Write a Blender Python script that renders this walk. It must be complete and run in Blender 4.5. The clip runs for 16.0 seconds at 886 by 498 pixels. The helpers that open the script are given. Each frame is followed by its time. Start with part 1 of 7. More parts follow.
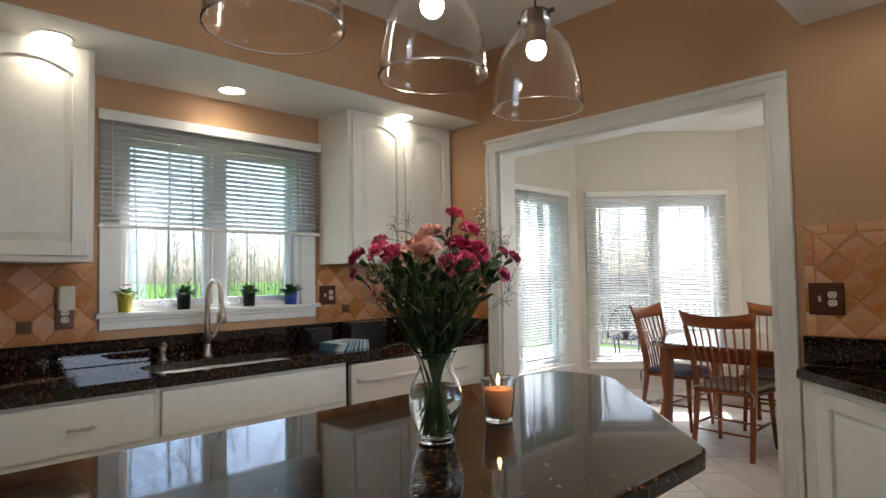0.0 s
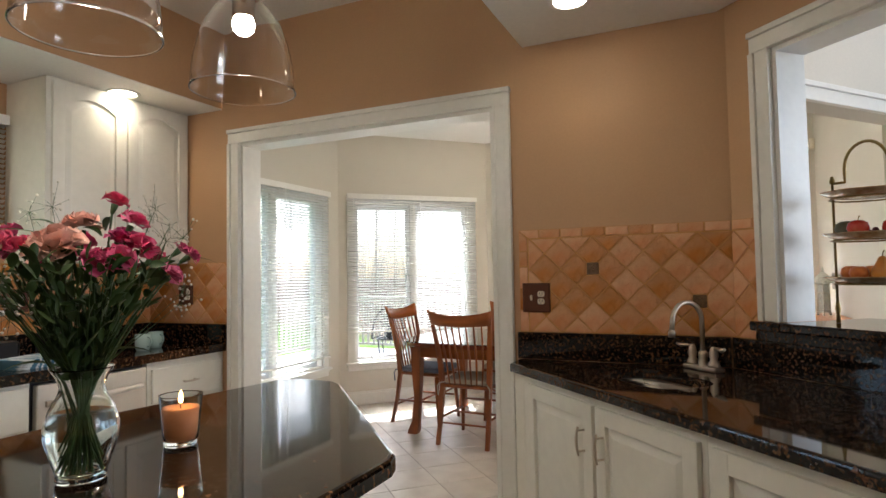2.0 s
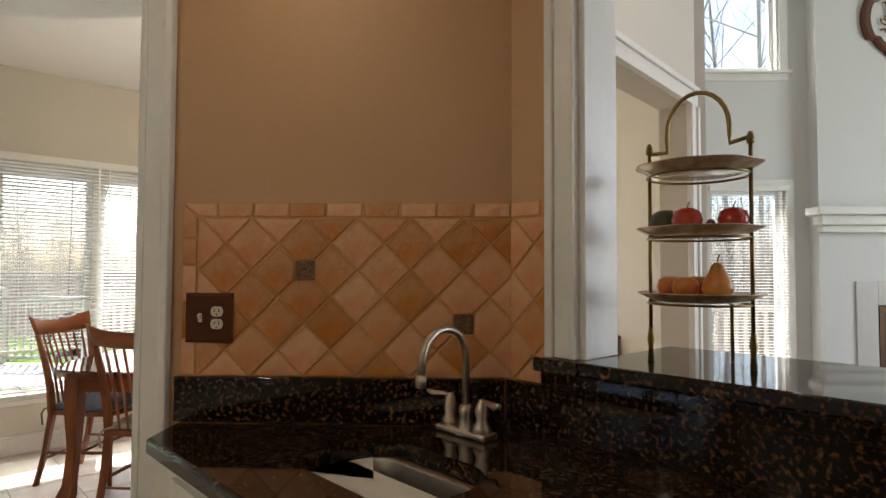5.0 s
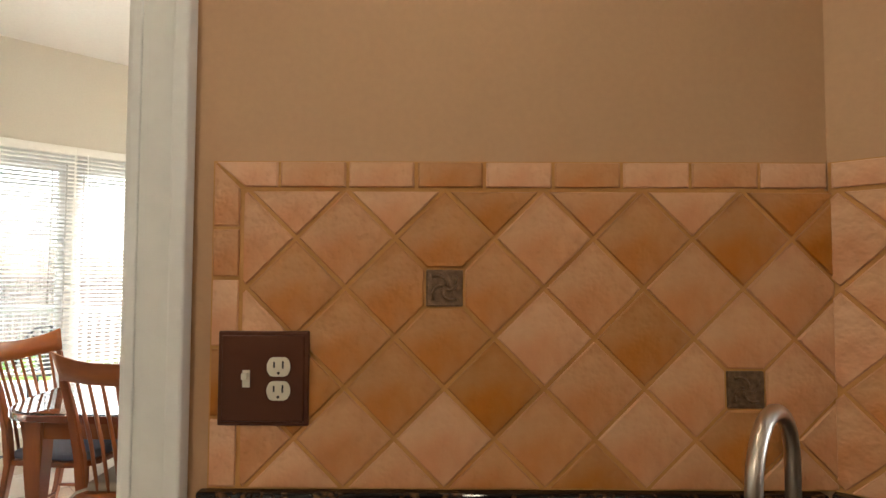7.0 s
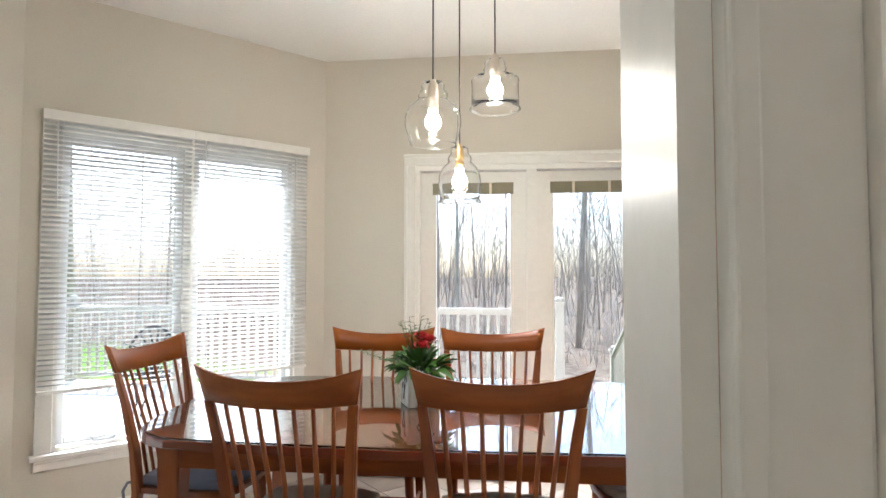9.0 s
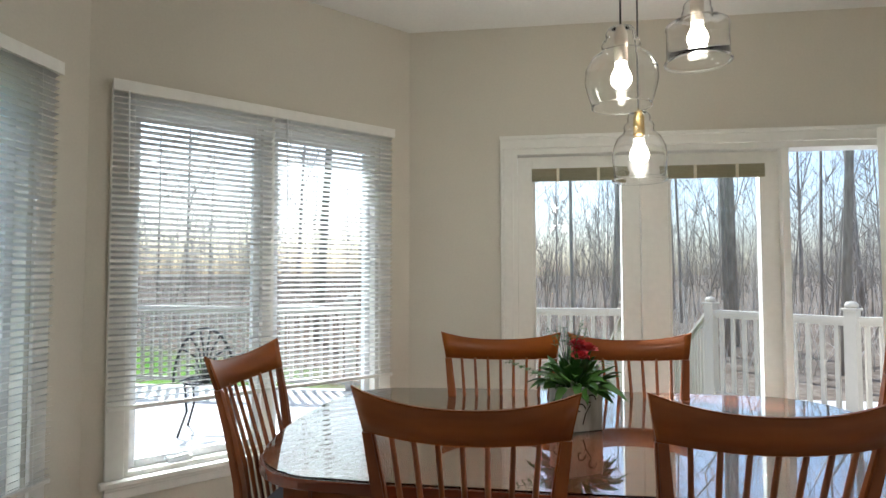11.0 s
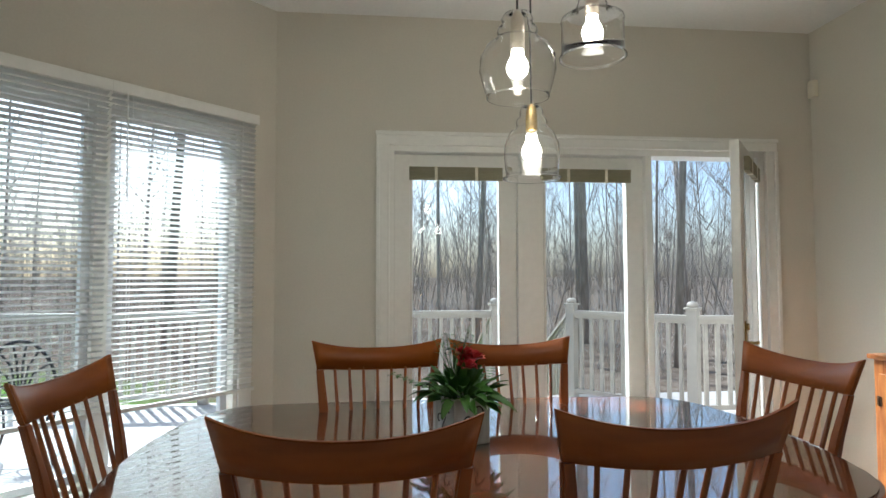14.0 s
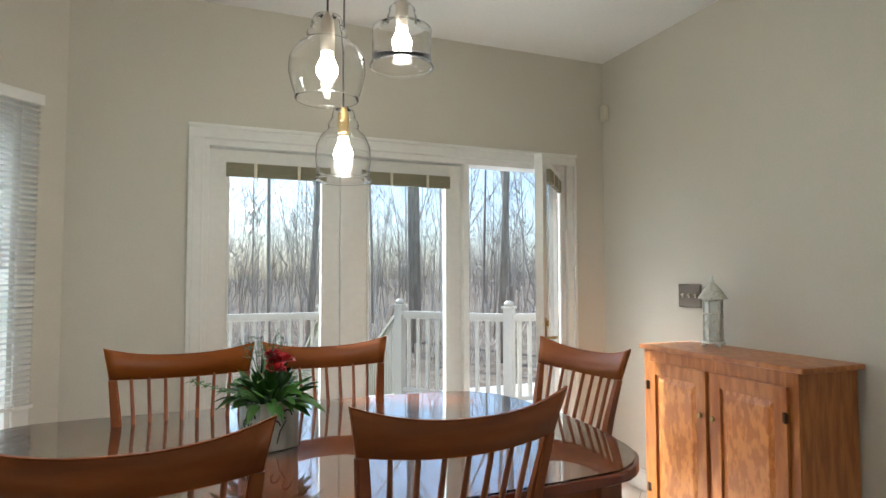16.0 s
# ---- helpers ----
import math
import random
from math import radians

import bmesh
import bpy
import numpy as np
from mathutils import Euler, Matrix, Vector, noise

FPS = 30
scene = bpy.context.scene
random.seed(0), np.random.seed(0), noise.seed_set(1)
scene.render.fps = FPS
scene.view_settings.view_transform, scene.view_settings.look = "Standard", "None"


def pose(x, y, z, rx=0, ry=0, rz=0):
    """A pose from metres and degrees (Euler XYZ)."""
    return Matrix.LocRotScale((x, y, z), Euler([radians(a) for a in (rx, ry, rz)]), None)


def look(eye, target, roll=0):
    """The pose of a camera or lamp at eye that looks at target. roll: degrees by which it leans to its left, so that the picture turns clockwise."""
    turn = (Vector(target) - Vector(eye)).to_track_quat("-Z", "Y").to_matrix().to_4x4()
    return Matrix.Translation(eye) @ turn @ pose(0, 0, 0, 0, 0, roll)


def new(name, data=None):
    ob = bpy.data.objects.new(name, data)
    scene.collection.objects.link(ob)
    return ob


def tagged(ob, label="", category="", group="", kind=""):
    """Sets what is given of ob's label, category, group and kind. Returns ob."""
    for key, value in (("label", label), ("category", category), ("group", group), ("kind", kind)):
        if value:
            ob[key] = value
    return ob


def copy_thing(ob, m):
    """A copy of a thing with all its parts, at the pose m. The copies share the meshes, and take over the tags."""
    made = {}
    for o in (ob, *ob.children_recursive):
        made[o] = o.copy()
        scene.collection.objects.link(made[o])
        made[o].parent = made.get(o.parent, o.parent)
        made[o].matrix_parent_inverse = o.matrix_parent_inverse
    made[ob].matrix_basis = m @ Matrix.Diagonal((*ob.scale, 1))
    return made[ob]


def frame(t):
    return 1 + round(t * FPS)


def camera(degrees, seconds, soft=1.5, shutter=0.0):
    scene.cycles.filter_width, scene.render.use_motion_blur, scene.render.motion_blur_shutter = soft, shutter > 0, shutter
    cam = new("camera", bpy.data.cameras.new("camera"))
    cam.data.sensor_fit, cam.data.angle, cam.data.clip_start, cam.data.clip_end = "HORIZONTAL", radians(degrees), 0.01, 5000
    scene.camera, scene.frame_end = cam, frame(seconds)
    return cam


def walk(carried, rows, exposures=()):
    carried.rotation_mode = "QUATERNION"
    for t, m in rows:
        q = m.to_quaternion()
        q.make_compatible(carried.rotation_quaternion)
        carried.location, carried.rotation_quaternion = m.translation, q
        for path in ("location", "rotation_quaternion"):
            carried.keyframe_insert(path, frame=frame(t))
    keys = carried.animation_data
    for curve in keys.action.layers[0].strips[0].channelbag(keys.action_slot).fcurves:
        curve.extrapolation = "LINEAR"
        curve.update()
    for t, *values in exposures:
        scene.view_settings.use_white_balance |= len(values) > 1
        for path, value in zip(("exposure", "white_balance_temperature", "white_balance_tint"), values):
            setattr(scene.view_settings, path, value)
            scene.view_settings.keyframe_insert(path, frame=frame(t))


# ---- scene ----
cam = camera(74.3, 16.0)
PATH = [
    (0, (1.504, 0.697, 1.315), (0.069, 2.088, 1.409), -1.0),
    (0.5, (1.523, 0.726, 1.31), (0.234, 2.252, 1.405), -1.0),
    (1, (1.551, 0.776, 1.303), (0.427, 2.428, 1.395), -1.0),
    (1.5, (1.565, 0.819, 1.3), (0.606, 2.572, 1.391), -1.0),
    (2, (1.593, 0.923, 1.307), (0.76, 2.74, 1.395), -1.0),
    (2.5, (1.633, 1.062, 1.318), (0.859, 2.904, 1.405), -1.1),
    (3, (1.65, 1.264, 1.312), (0.992, 3.15, 1.407), -0.8),
    (3.5, (1.616, 1.412, 1.314), (1.252, 3.376, 1.408), -0.6),
    (4, (1.594, 1.566, 1.304), (1.445, 3.559, 1.394), -0.6),
    (4.2, (1.584, 1.646, 1.309), (1.495, 3.642, 1.397), -0.5),
    (6.3, (1.333, 2.515, 1.341), (1.292, 4.514, 1.397), 0.4),
    (6.5, (1.28, 2.589, 1.346), (1.245, 4.586, 1.432), 0.3),
    (7, (1.114, 2.714, 1.341), (1.106, 4.712, 1.432), 0.2),
    (7.5, (0.947, 2.882, 1.327), (0.863, 4.878, 1.409), 0.2),
    (8, (0.788, 3.001, 1.319), (0.692, 4.997, 1.403), 0.1),
    (8.5, (0.624, 3.168, 1.334), (0.490, 5.161, 1.412), -0.1),
    (9, (0.558, 3.263, 1.320), (0.329, 5.248, 1.409), -0.0),
    (9.5, (0.376, 3.340, 1.325), (0.119, 5.321, 1.408), -0.0),
    (12, (-0.137, 3.780, 1.302), (-0.399, 5.761, 1.389), -0.1),
    (12.5, (-0.160, 3.815, 1.305), (-0.390, 5.800, 1.394), -0.0),
    (13, (-0.157, 3.831, 1.311), (-0.288, 5.825, 1.397), -0.1),
    (13.5, (-0.112, 3.838, 1.307), (-0.098, 5.836, 1.399), -0.1),
    (14, (-0.090, 3.832, 1.313), (0.107, 5.820, 1.404), -0.1),
    (14.5, (-0.061, 3.817, 1.307), (0.283, 5.785, 1.404), -0.1),
    (15, (-0.044, 3.800, 1.313), (0.429, 5.741, 1.407), -0.1),
    (15.5, (-0.031, 3.787, 1.314), (0.569, 5.693, 1.408), -0.1),
    (16, (-0.014, 3.790, 1.312), (0.718, 5.649, 1.407), -0.1),
]
EXPOSURES = [(t, stops, kelvin - 70, 10 if t < 11 else 4) for t, stops, kelvin in ((0, 1.45, 5500), (1.5, 1.62, 5700), (2.5, 1.7, 5900), (3.5, 1.4, 6100), (4.2, 1.25, 6200), (6.3, 1.95, 6200), (7, 2.15, 6100), (8, 1.95, 5800), (9, 1.75, 5500), (9.7, 1.4, 5400), (11.8, 0.75, 5500), (12.5, 0.6, 5500), (13.5, 0.55, 5450), (14.5, 0.70, 5400), (16, 1.02, 5400))]
walk(cam, [(t, look(eye, target, roll)) for t, eye, target, roll in PATH], EXPOSURES)

# ---- world and large lights ----
world = bpy.data.worlds.new("sky")
scene.world = world
world.use_nodes = True
wn = world.node_tree.nodes
sky = wn.new("ShaderNodeTexSky")
sky.sky_type, sky.sun_disc = "NISHITA", False
SUN_DIR = Vector((-0.50, 0.85, 0.95)).normalized()
sky.sun_elevation = math.asin(SUN_DIR.z)
sky.sun_rotation = math.atan2(SUN_DIR.x, SUN_DIR.y)
world.node_tree.links.new(sky.outputs[0], wn["Background"].inputs[0])
wn["Background"].inputs[1].default_value = 0.15
sky.dust_density, sky.ozone_density = 3.0, 1.5


def lamp(name, kind, m, energy, color, **kw):
    data = bpy.data.lights.new(name, kind)
    data.energy, data.color = energy, color
    if kind == "SUN":
        data.angle = radians(0.5)
    if kind == "POINT":
        data.shadow_soft_size = kw.get("size", 0.03)
    if kind == "SPOT":
        data.spot_size, data.spot_blend, data.shadow_soft_size = kw["spot"], 0.7, kw.get("size", 0.04)
    if kind == "AREA":
        data.shape, data.size, data.size_y = "RECTANGLE", kw["size"], kw["size_y"]
    ob = new(name, data)
    ob.matrix_world = m
    return ob


lamp("sun", "SUN", look((0, 0, 20), Vector((0, 0, 20)) - SUN_DIR), 5.0, (1.0, 0.95, 0.86))

# ---- materials ----


def material(name, color, rough=0.5, metal=0.0, color2=None, scale=20.0, detail=4.0, bump=0.0, bump_scale=None,
             coat=0.0, random=0.0, contrast=(0.35, 0.65), stretch=(1, 1, 1), spec=0.5, wear=0.06, wear_scale=1.7):
    """A painted, stone or metal surface: two colours mixed by fine noise, broad wear, fine relief."""
    m = bpy.data.materials.new(name)
    m.use_nodes = True
    n, l = m.node_tree.nodes, m.node_tree.links
    p = n["Principled BSDF"]
    p.inputs["Metallic"].default_value = metal
    p.inputs["Coat Weight"].default_value = coat
    p.inputs["Coat Roughness"].default_value = 0.06
    p.inputs["Specular IOR Level"].default_value = spec
    tc = n.new("ShaderNodeTexCoord")
    mp = n.new("ShaderNodeMapping")
    mp.inputs["Scale"].default_value = stretch
    l.new(tc.outputs["Object"], mp.inputs[0])
    fine = n.new("ShaderNodeTexNoise")
    fine.inputs["Scale"].default_value, fine.inputs["Detail"].default_value = scale, detail
    l.new(mp.outputs[0], fine.inputs["Vector"])
    ramp = n.new("ShaderNodeValToRGB")
    c2 = color2 or tuple(c * 0.96 for c in color)
    ramp.color_ramp.elements[0].position, ramp.color_ramp.elements[0].color = contrast[0], (*color, 1)
    ramp.color_ramp.elements[1].position, ramp.color_ramp.elements[1].color = contrast[1], (*c2, 1)
    l.new(fine.outputs["Fac"], ramp.inputs[0])
    broad = n.new("ShaderNodeTexNoise")
    broad.inputs["Scale"].default_value, broad.inputs["Detail"].default_value = wear_scale, 3
    l.new(tc.outputs["Object"], broad.inputs["Vector"])
    hsv = n.new("ShaderNodeHueSaturation")
    mr = n.new("ShaderNodeMapRange")
    mr.inputs["To Min"].default_value, mr.inputs["To Max"].default_value = 1 - wear, 1 + wear
    l.new(broad.outputs["Fac"], mr.inputs["Value"])
    value = mr.outputs[0]
    if random:
        info = n.new("ShaderNodeObjectInfo")
        rr = n.new("ShaderNodeMapRange")
        rr.inputs["To Min"].default_value, rr.inputs["To Max"].default_value = 1 - random, 1 + random
        l.new(info.outputs["Random"], rr.inputs["Value"])
        mul = n.new("ShaderNodeMath")
        mul.operation = "MULTIPLY"
        l.new(value, mul.inputs[0]), l.new(rr.outputs[0], mul.inputs[1])
        value = mul.outputs[0]
        sat = n.new("ShaderNodeMapRange")
        sat.inputs["To Min"].default_value, sat.inputs["To Max"].default_value = 1 + random * 0.6, 1 - random * 0.6
        l.new(info.outputs["Random"], sat.inputs["Value"])
        l.new(sat.outputs[0], hsv.inputs["Saturation"])
    l.new(value, hsv.inputs["Value"])
    l.new(ramp.outputs[0], hsv.inputs["Color"])
    l.new(hsv.outputs[0], p.inputs["Base Color"])
    rg = n.new("ShaderNodeMapRange")
    rg.inputs["To Min"].default_value, rg.inputs["To Max"].default_value = max(0.02, rough * 0.85), min(1, rough * 1.15)
    l.new(broad.outputs["Fac"], rg.inputs["Value"])
    l.new(rg.outputs[0], p.inputs["Roughness"])
    if bump:
        bn = n.new("ShaderNodeBump")
        bn.inputs["Strength"].default_value, bn.inputs["Distance"].default_value = 1.0, bump
        src = fine
        if bump_scale:
            src = n.new("ShaderNodeTexNoise")
            src.inputs["Scale"].default_value, src.inputs["Detail"].default_value = bump_scale, 3
            l.new(mp.outputs[0], src.inputs["Vector"])
        l.new(src.outputs["Fac"], bn.inputs["Height"])
        l.new(bn.outputs[0], p.inputs["Normal"])
    return m


def glass(name, color=(1, 1, 1), rough=0.0, ior=1.45):
    m = bpy.data.materials.new(name)
    m.use_nodes = True
    p = m.node_tree.nodes["Principled BSDF"]
    p.inputs["Base Color"].default_value = (*color, 1)
    p.inputs["Transmission Weight"].default_value, p.inputs["Roughness"].default_value, p.inputs["IOR"].default_value = 1, rough, ior
    return m


def glow(name, color, strength):
    m = bpy.data.materials.new(name)
    m.use_nodes = True
    p = m.node_tree.nodes["Principled BSDF"]
    p.inputs["Base Color"].default_value = (*color, 1)
    p.inputs["Emission Color"].default_value, p.inputs["Emission Strength"].default_value = (*color, 1), strength
    return m


TAN = material("tan wall paint", (0.52, 0.31, 0.16), 0.6, bump=0.0003, scale=90, bump_scale=160, wear=0.03)
GREIGE = material("greige wall paint", (0.625, 0.578, 0.492), 0.6, bump=0.0003, scale=90, bump_scale=160, wear=0.02)
LIVING = material("pale grey wall paint", (0.68, 0.67, 0.64), 0.6, bump=0.0005, scale=90, bump_scale=160, wear=0.02)
CEIL = material("ceiling paint", (0.80, 0.78, 0.74), 0.8, bump=0.001, scale=60, bump_scale=120, wear=0.02)
TRIM = material("white trim paint", (0.80, 0.78, 0.73), 0.32, scale=30, bump=0.0003, bump_scale=70, wear=0.03)
CABINET = material("white cabinet paint", (0.80, 0.77, 0.69), 0.35, scale=25, bump=0.0003, bump_scale=60, wear=0.03)
VINYL = material("white vinyl", (0.78, 0.79, 0.80), 0.35, wear=0.03)
SLAT = material("white blind slat", (0.88, 0.875, 0.86), 0.45, wear=0.03)
SLAT.node_tree.nodes["Principled BSDF"].inputs["Roughness"].default_value = 0.45
_n, _l = SLAT.node_tree.nodes, SLAT.node_tree.links
_tr, _mx = _n.new("ShaderNodeBsdfTranslucent"), _n.new("ShaderNodeMixShader")
_tr.inputs[0].default_value = (0.93, 0.925, 0.91, 1)
_mx.inputs[0].default_value = 0.82
_l.new(_n["Principled BSDF"].outputs[0], _mx.inputs[1]), _l.new(_tr.outputs[0], _mx.inputs[2])
_l.new(_mx.outputs[0], _n["Material Output"].inputs[0])
GRANITE = material("dark brown granite", (0.009, 0.007, 0.006), 0.045, color2=(0.15, 0.070, 0.030), scale=85, detail=7,
                   contrast=(0.53, 0.68), coat=0.0, wear=0.5, wear_scale=9)
TERRACOTTA = material("terracotta tile", (0.64, 0.35, 0.165), 0.46, color2=(0.52, 0.205, 0.058), scale=8, detail=8, bump=0.0085,
                      bump_scale=30, random=0.24, wear=0.28, wear_scale=10, contrast=(0.38, 0.62))
GROUT = material("ochre grout", (0.58, 0.29, 0.085), 0.85, scale=90, bump=0.0008, wear=0.12, wear_scale=5)
FLOORTILE = material("beige floor tile", (0.60, 0.53, 0.45), 0.32, color2=(0.50, 0.43, 0.36), scale=6, detail=8, bump=0.0006,
                     bump_scale=30, random=0.07, wear=0.08)
FLOORGROUT = material("floor grout", (0.36, 0.31, 0.26), 0.9, scale=80, wear=0.1)
CHERRY = material("cherry wood", (0.29, 0.078, 0.010), 0.36, color2=(0.18, 0.042, 0.006), scale=14, stretch=(1, 1, 0.15), detail=6,
                  coat=0.08, bump=0.0003, random=0.08, wear=0.1)
CHERRYX = material("cherry wood, long grain", (0.30, 0.080, 0.007), 0.42, color2=(0.20, 0.048, 0.004), scale=16, stretch=(0.08, 1, 1), detail=6,
                   coat=0.05, bump=0.0003, random=0.08, wear=0.12, wear_scale=6, spec=0.35)
CHERRYTOP = material("cherry table top", (0.21, 0.05, 0.02), 0.2, color2=(0.13, 0.028, 0.011), scale=16, stretch=(0.1, 1, 1), detail=6,
                     coat=0.4, wear=0.1)
OAK = material("oak", (0.52, 0.20, 0.048), 0.38, color2=(0.36, 0.115, 0.025), scale=26, stretch=(1, 1, 0.22), detail=7, coat=0.2,
               bump=0.0006, contrast=(0.38, 0.62), wear=0.1)
OAKPLY = material("figured oak panel", (0.64, 0.25, 0.055), 0.38, color2=(0.46, 0.15, 0.030), scale=34, stretch=(1, 1, 0.42), detail=4,
                  coat=0.2, contrast=(0.44, 0.56), wear=0.1)
CUSHION = material("oatmeal cushion cloth", (0.42, 0.36, 0.29), 0.9, scale=220, bump=0.001, wear=0.08)
BLUECUSHION = material("blue grey cushion cloth", (0.15, 0.16, 0.21), 0.9, scale=220, bump=0.001, wear=0.08)
NICKEL = material("brushed nickel", (0.62, 0.54, 0.45), 0.33, 1.0, scale=120, stretch=(1, 1, 0.1), wear=0.05)
STEEL = material("brushed steel", (0.30, 0.275, 0.245), 0.30, 1.0, scale=150, stretch=(0.05, 1, 1), wear=0.05)
DWSTEEL = material("pale steel front", (0.72, 0.68, 0.62), 0.38, 0.55, scale=150, stretch=(1, 0.05, 1), wear=0.04)
BRONZE = material("dark bronze", (0.10, 0.055, 0.03), 0.42, 0.8, scale=40, wear=0.1)
BRASS = material("aged brass", (0.45, 0.32, 0.13), 0.3, 1.0, scale=40, wear=0.12)
BLACK = material("black plastic", (0.012, 0.012, 0.013), 0.35, wear=0.1)
CORD = material("black cord", (0.015, 0.013, 0.012), 0.7, wear=0.1)
PLATE = material("brown metal plate", (0.105, 0.036, 0.018), 0.30, 0.4, scale=60, bump=0.0004, wear=0.15, wear_scale=9)
DECO = material("embossed bronze tile", (0.11, 0.060, 0.028), 0.48, 0.3, color2=(0.20, 0.115, 0.058), scale=130, detail=3, bump=0.003, wear=0.2)
IVORY = material("ivory plastic", (0.72, 0.66, 0.52), 0.4, wear=0.04)
PANE = glass("window glass", (0.97, 0.99, 0.98))
CLEAR = glass("clear lamp glass", (1, 1, 1), ior=1.42)
VASEGLASS = glass("vase glass", (0.96, 0.99, 0.98))
TOPGLASS = glass("table glass", (0.90, 0.97, 0.94))
BULB = glow("lit bulb", (1.0, 0.86, 0.64), 12.0)
CANGLOW = glow("lit can lens", (1.0, 0.86, 0.62), 9.0)
FLAME = glow("flame", (1.0, 0.55, 0.15), 9.0)
WAX = material("amber wax", (0.50, 0.17, 0.05), 0.5, wear=0.1)
DECK = material("pale deck boards", (0.58, 0.55, 0.50), 0.7, scale=30, stretch=(0.1, 1, 1), bump=0.001, wear=0.12)
RAIL = material("white deck rail paint", (0.44, 0.40, 0.34), 0.5, wear=0.05)
BARK = material("grey brown bark", (0.38, 0.335, 0.29), 0.9, color2=(0.26, 0.22, 0.185), scale=14, stretch=(1, 1, 0.2), bump=0.01, random=0.25, wear=0.2)
TWIG = material("thin twigs", (0.43, 0.385, 0.335), 0.9, random=0.25, wear=0.2)

# ---- mesh helpers ----


def box(bm, x0, x1, y0, y1, z0, z1, bevel=0.0):
    vs = [bm.verts.new(v) for v in ((x0, y0, z0), (x1, y0, z0), (x1, y1, z0), (x0, y1, z0), (x0, y0, z1), (x1, y0, z1), (x1, y1, z1), (x0, y1, z1))]
    fs = [bm.faces.new([vs[i] for i in f]) for f in ((0, 3, 2, 1), (4, 5, 6, 7), (0, 1, 5, 4), (1, 2, 6, 5), (2, 3, 7, 6), (3, 0, 4, 7))]
    if bevel:
        es = list({e for f in fs for e in f.edges})
        bmesh.ops.bevel(bm, geom=es, offset=bevel, segments=2, affect="EDGES", profile=0.5)
    return vs


def prism(bm, pts, z0, z1, bevel=0.0, segments=2):
    lo = [bm.verts.new((x, y, z0)) for x, y in pts]
    hi = [bm.verts.new((x, y, z1)) for x, y in pts]
    n = len(pts)
    top = bm.faces.new(hi)
    bot = bm.faces.new(lo[::-1])
    sides = [bm.faces.new((lo[i], lo[(i + 1) % n], hi[(i + 1) % n], hi[i])) for i in range(n)]
    if bevel:
        es = list(top.edges) + list(bot.edges)
        bmesh.ops.bevel(bm, geom=es, offset=bevel, segments=segments, affect="EDGES", profile=0.5)
    return sides


def rod(bm, a, b, r0, r1=None, sides=10, cap=True):
    a, b = Vector(a), Vector(b)
    r1 = r0 if r1 is None else r1
    q = (b - a).to_track_quat("Z", "Y").to_matrix()
    u, v = q.col[0], q.col[1]
    rings = []
    for c, r in ((a, r0), (b, r1)):
        rings.append([bm.verts.new(c + (u * math.cos(t) + v * math.sin(t)) * r) for t in (2 * math.pi * k / sides for k in range(sides))])
    for i in range(sides):
        j = (i + 1) % sides
        f = bm.faces.new((rings[0][i], rings[0][j], rings[1][j], rings[1][i]))
        f.smooth = True
    if cap:
        bm.faces.new(rings[0][::-1])
        bm.faces.new(rings[1])


def tube(bm, pts, radii, sides=10, flat=1.0, up=(0, 0, 1)):
    """A tube through points; radii: one or a list. flat squashes it along the second axis."""
    pts = [Vector(p) for p in pts]
    if not isinstance(radii, (list, tuple)):
        radii = [radii] * len(pts)
    rings = []
    last_u = None
    for i, c in enumerate(pts):
        d = (pts[min(i + 1, len(pts) - 1)] - pts[max(i - 1, 0)]).normalized()
        u = d.cross(Vector(up)) if last_u is None else last_u - d * last_u.dot(d)
        if u.length < 1e-4:
            u = d.cross(Vector((1, 0.13, 0)))
        u.normalize()
        last_u = u
        v = d.cross(u)
        rings.append([bm.verts.new(c + (u * math.cos(t) + v * math.sin(t) * flat) * radii[i]) for t in (2 * math.pi * k / sides for k in range(sides))])
    for a, b in zip(rings, rings[1:]):
        for i in range(sides):
            j = (i + 1) % sides
            bm.faces.new((a[i], a[j], b[j], b[i])).smooth = True
    bm.faces.new(rings[0][::-1])
    bm.faces.new(rings[-1])


def lathe(bm, profile, centre=(0, 0, 0), sides=32, closed=False):
    """Turns a profile of (radius, height) round the upright axis."""
    cx, cy, cz = centre
    rings = []
    for r, z in profile:
        if r < 1e-5:
            rings.append([bm.verts.new((cx, cy, cz + z))])
        else:
            rings.append([bm.verts.new((cx + r * math.cos(t), cy + r * math.sin(t), cz + z)) for t in (2 * math.pi * k / sides for k in range(sides))])
    pairs = list(zip(rings, rings[1:])) + ([(rings[-1], rings[0])] if closed else [])
    for a, b in pairs:
        for i in range(sides):
            j = (i + 1) % sides
            if len(a) == 1 and len(b) == 1:
                continue
            if len(a) == 1:
                f = (a[0], b[j], b[i])
            elif len(b) == 1:
                f = (a[i], a[j], b[0])
            else:
                f = (a[i], a[j], b[j], b[i])
            bm.faces.new(f).smooth = True


def shell(profile, wall):
    """A closed thin-walled profile from an outer one."""
    return profile + [(max(r - wall, 0.0005), z) for r, z in reversed(profile)]


def mesh_of(bm, name, mat):
    bmesh.ops.recalc_face_normals(bm, faces=bm.faces)
    me = bpy.data.meshes.new(name)
    bm.to_mesh(me)
    bm.free()
    me.materials.append(mat)
    return me


def part(name, bm, mat, parent=None, label=""):
    ob = new(name, mesh_of(bm, name, mat))
    if parent is not None:
        ob.parent = parent
    return tagged(ob, label)


def thing(name, label, category, m=None, group="", kind=""):
    ob = new(name)
    if m is not None:
        ob.matrix_world = m
    return tagged(ob, label, category, group, kind)


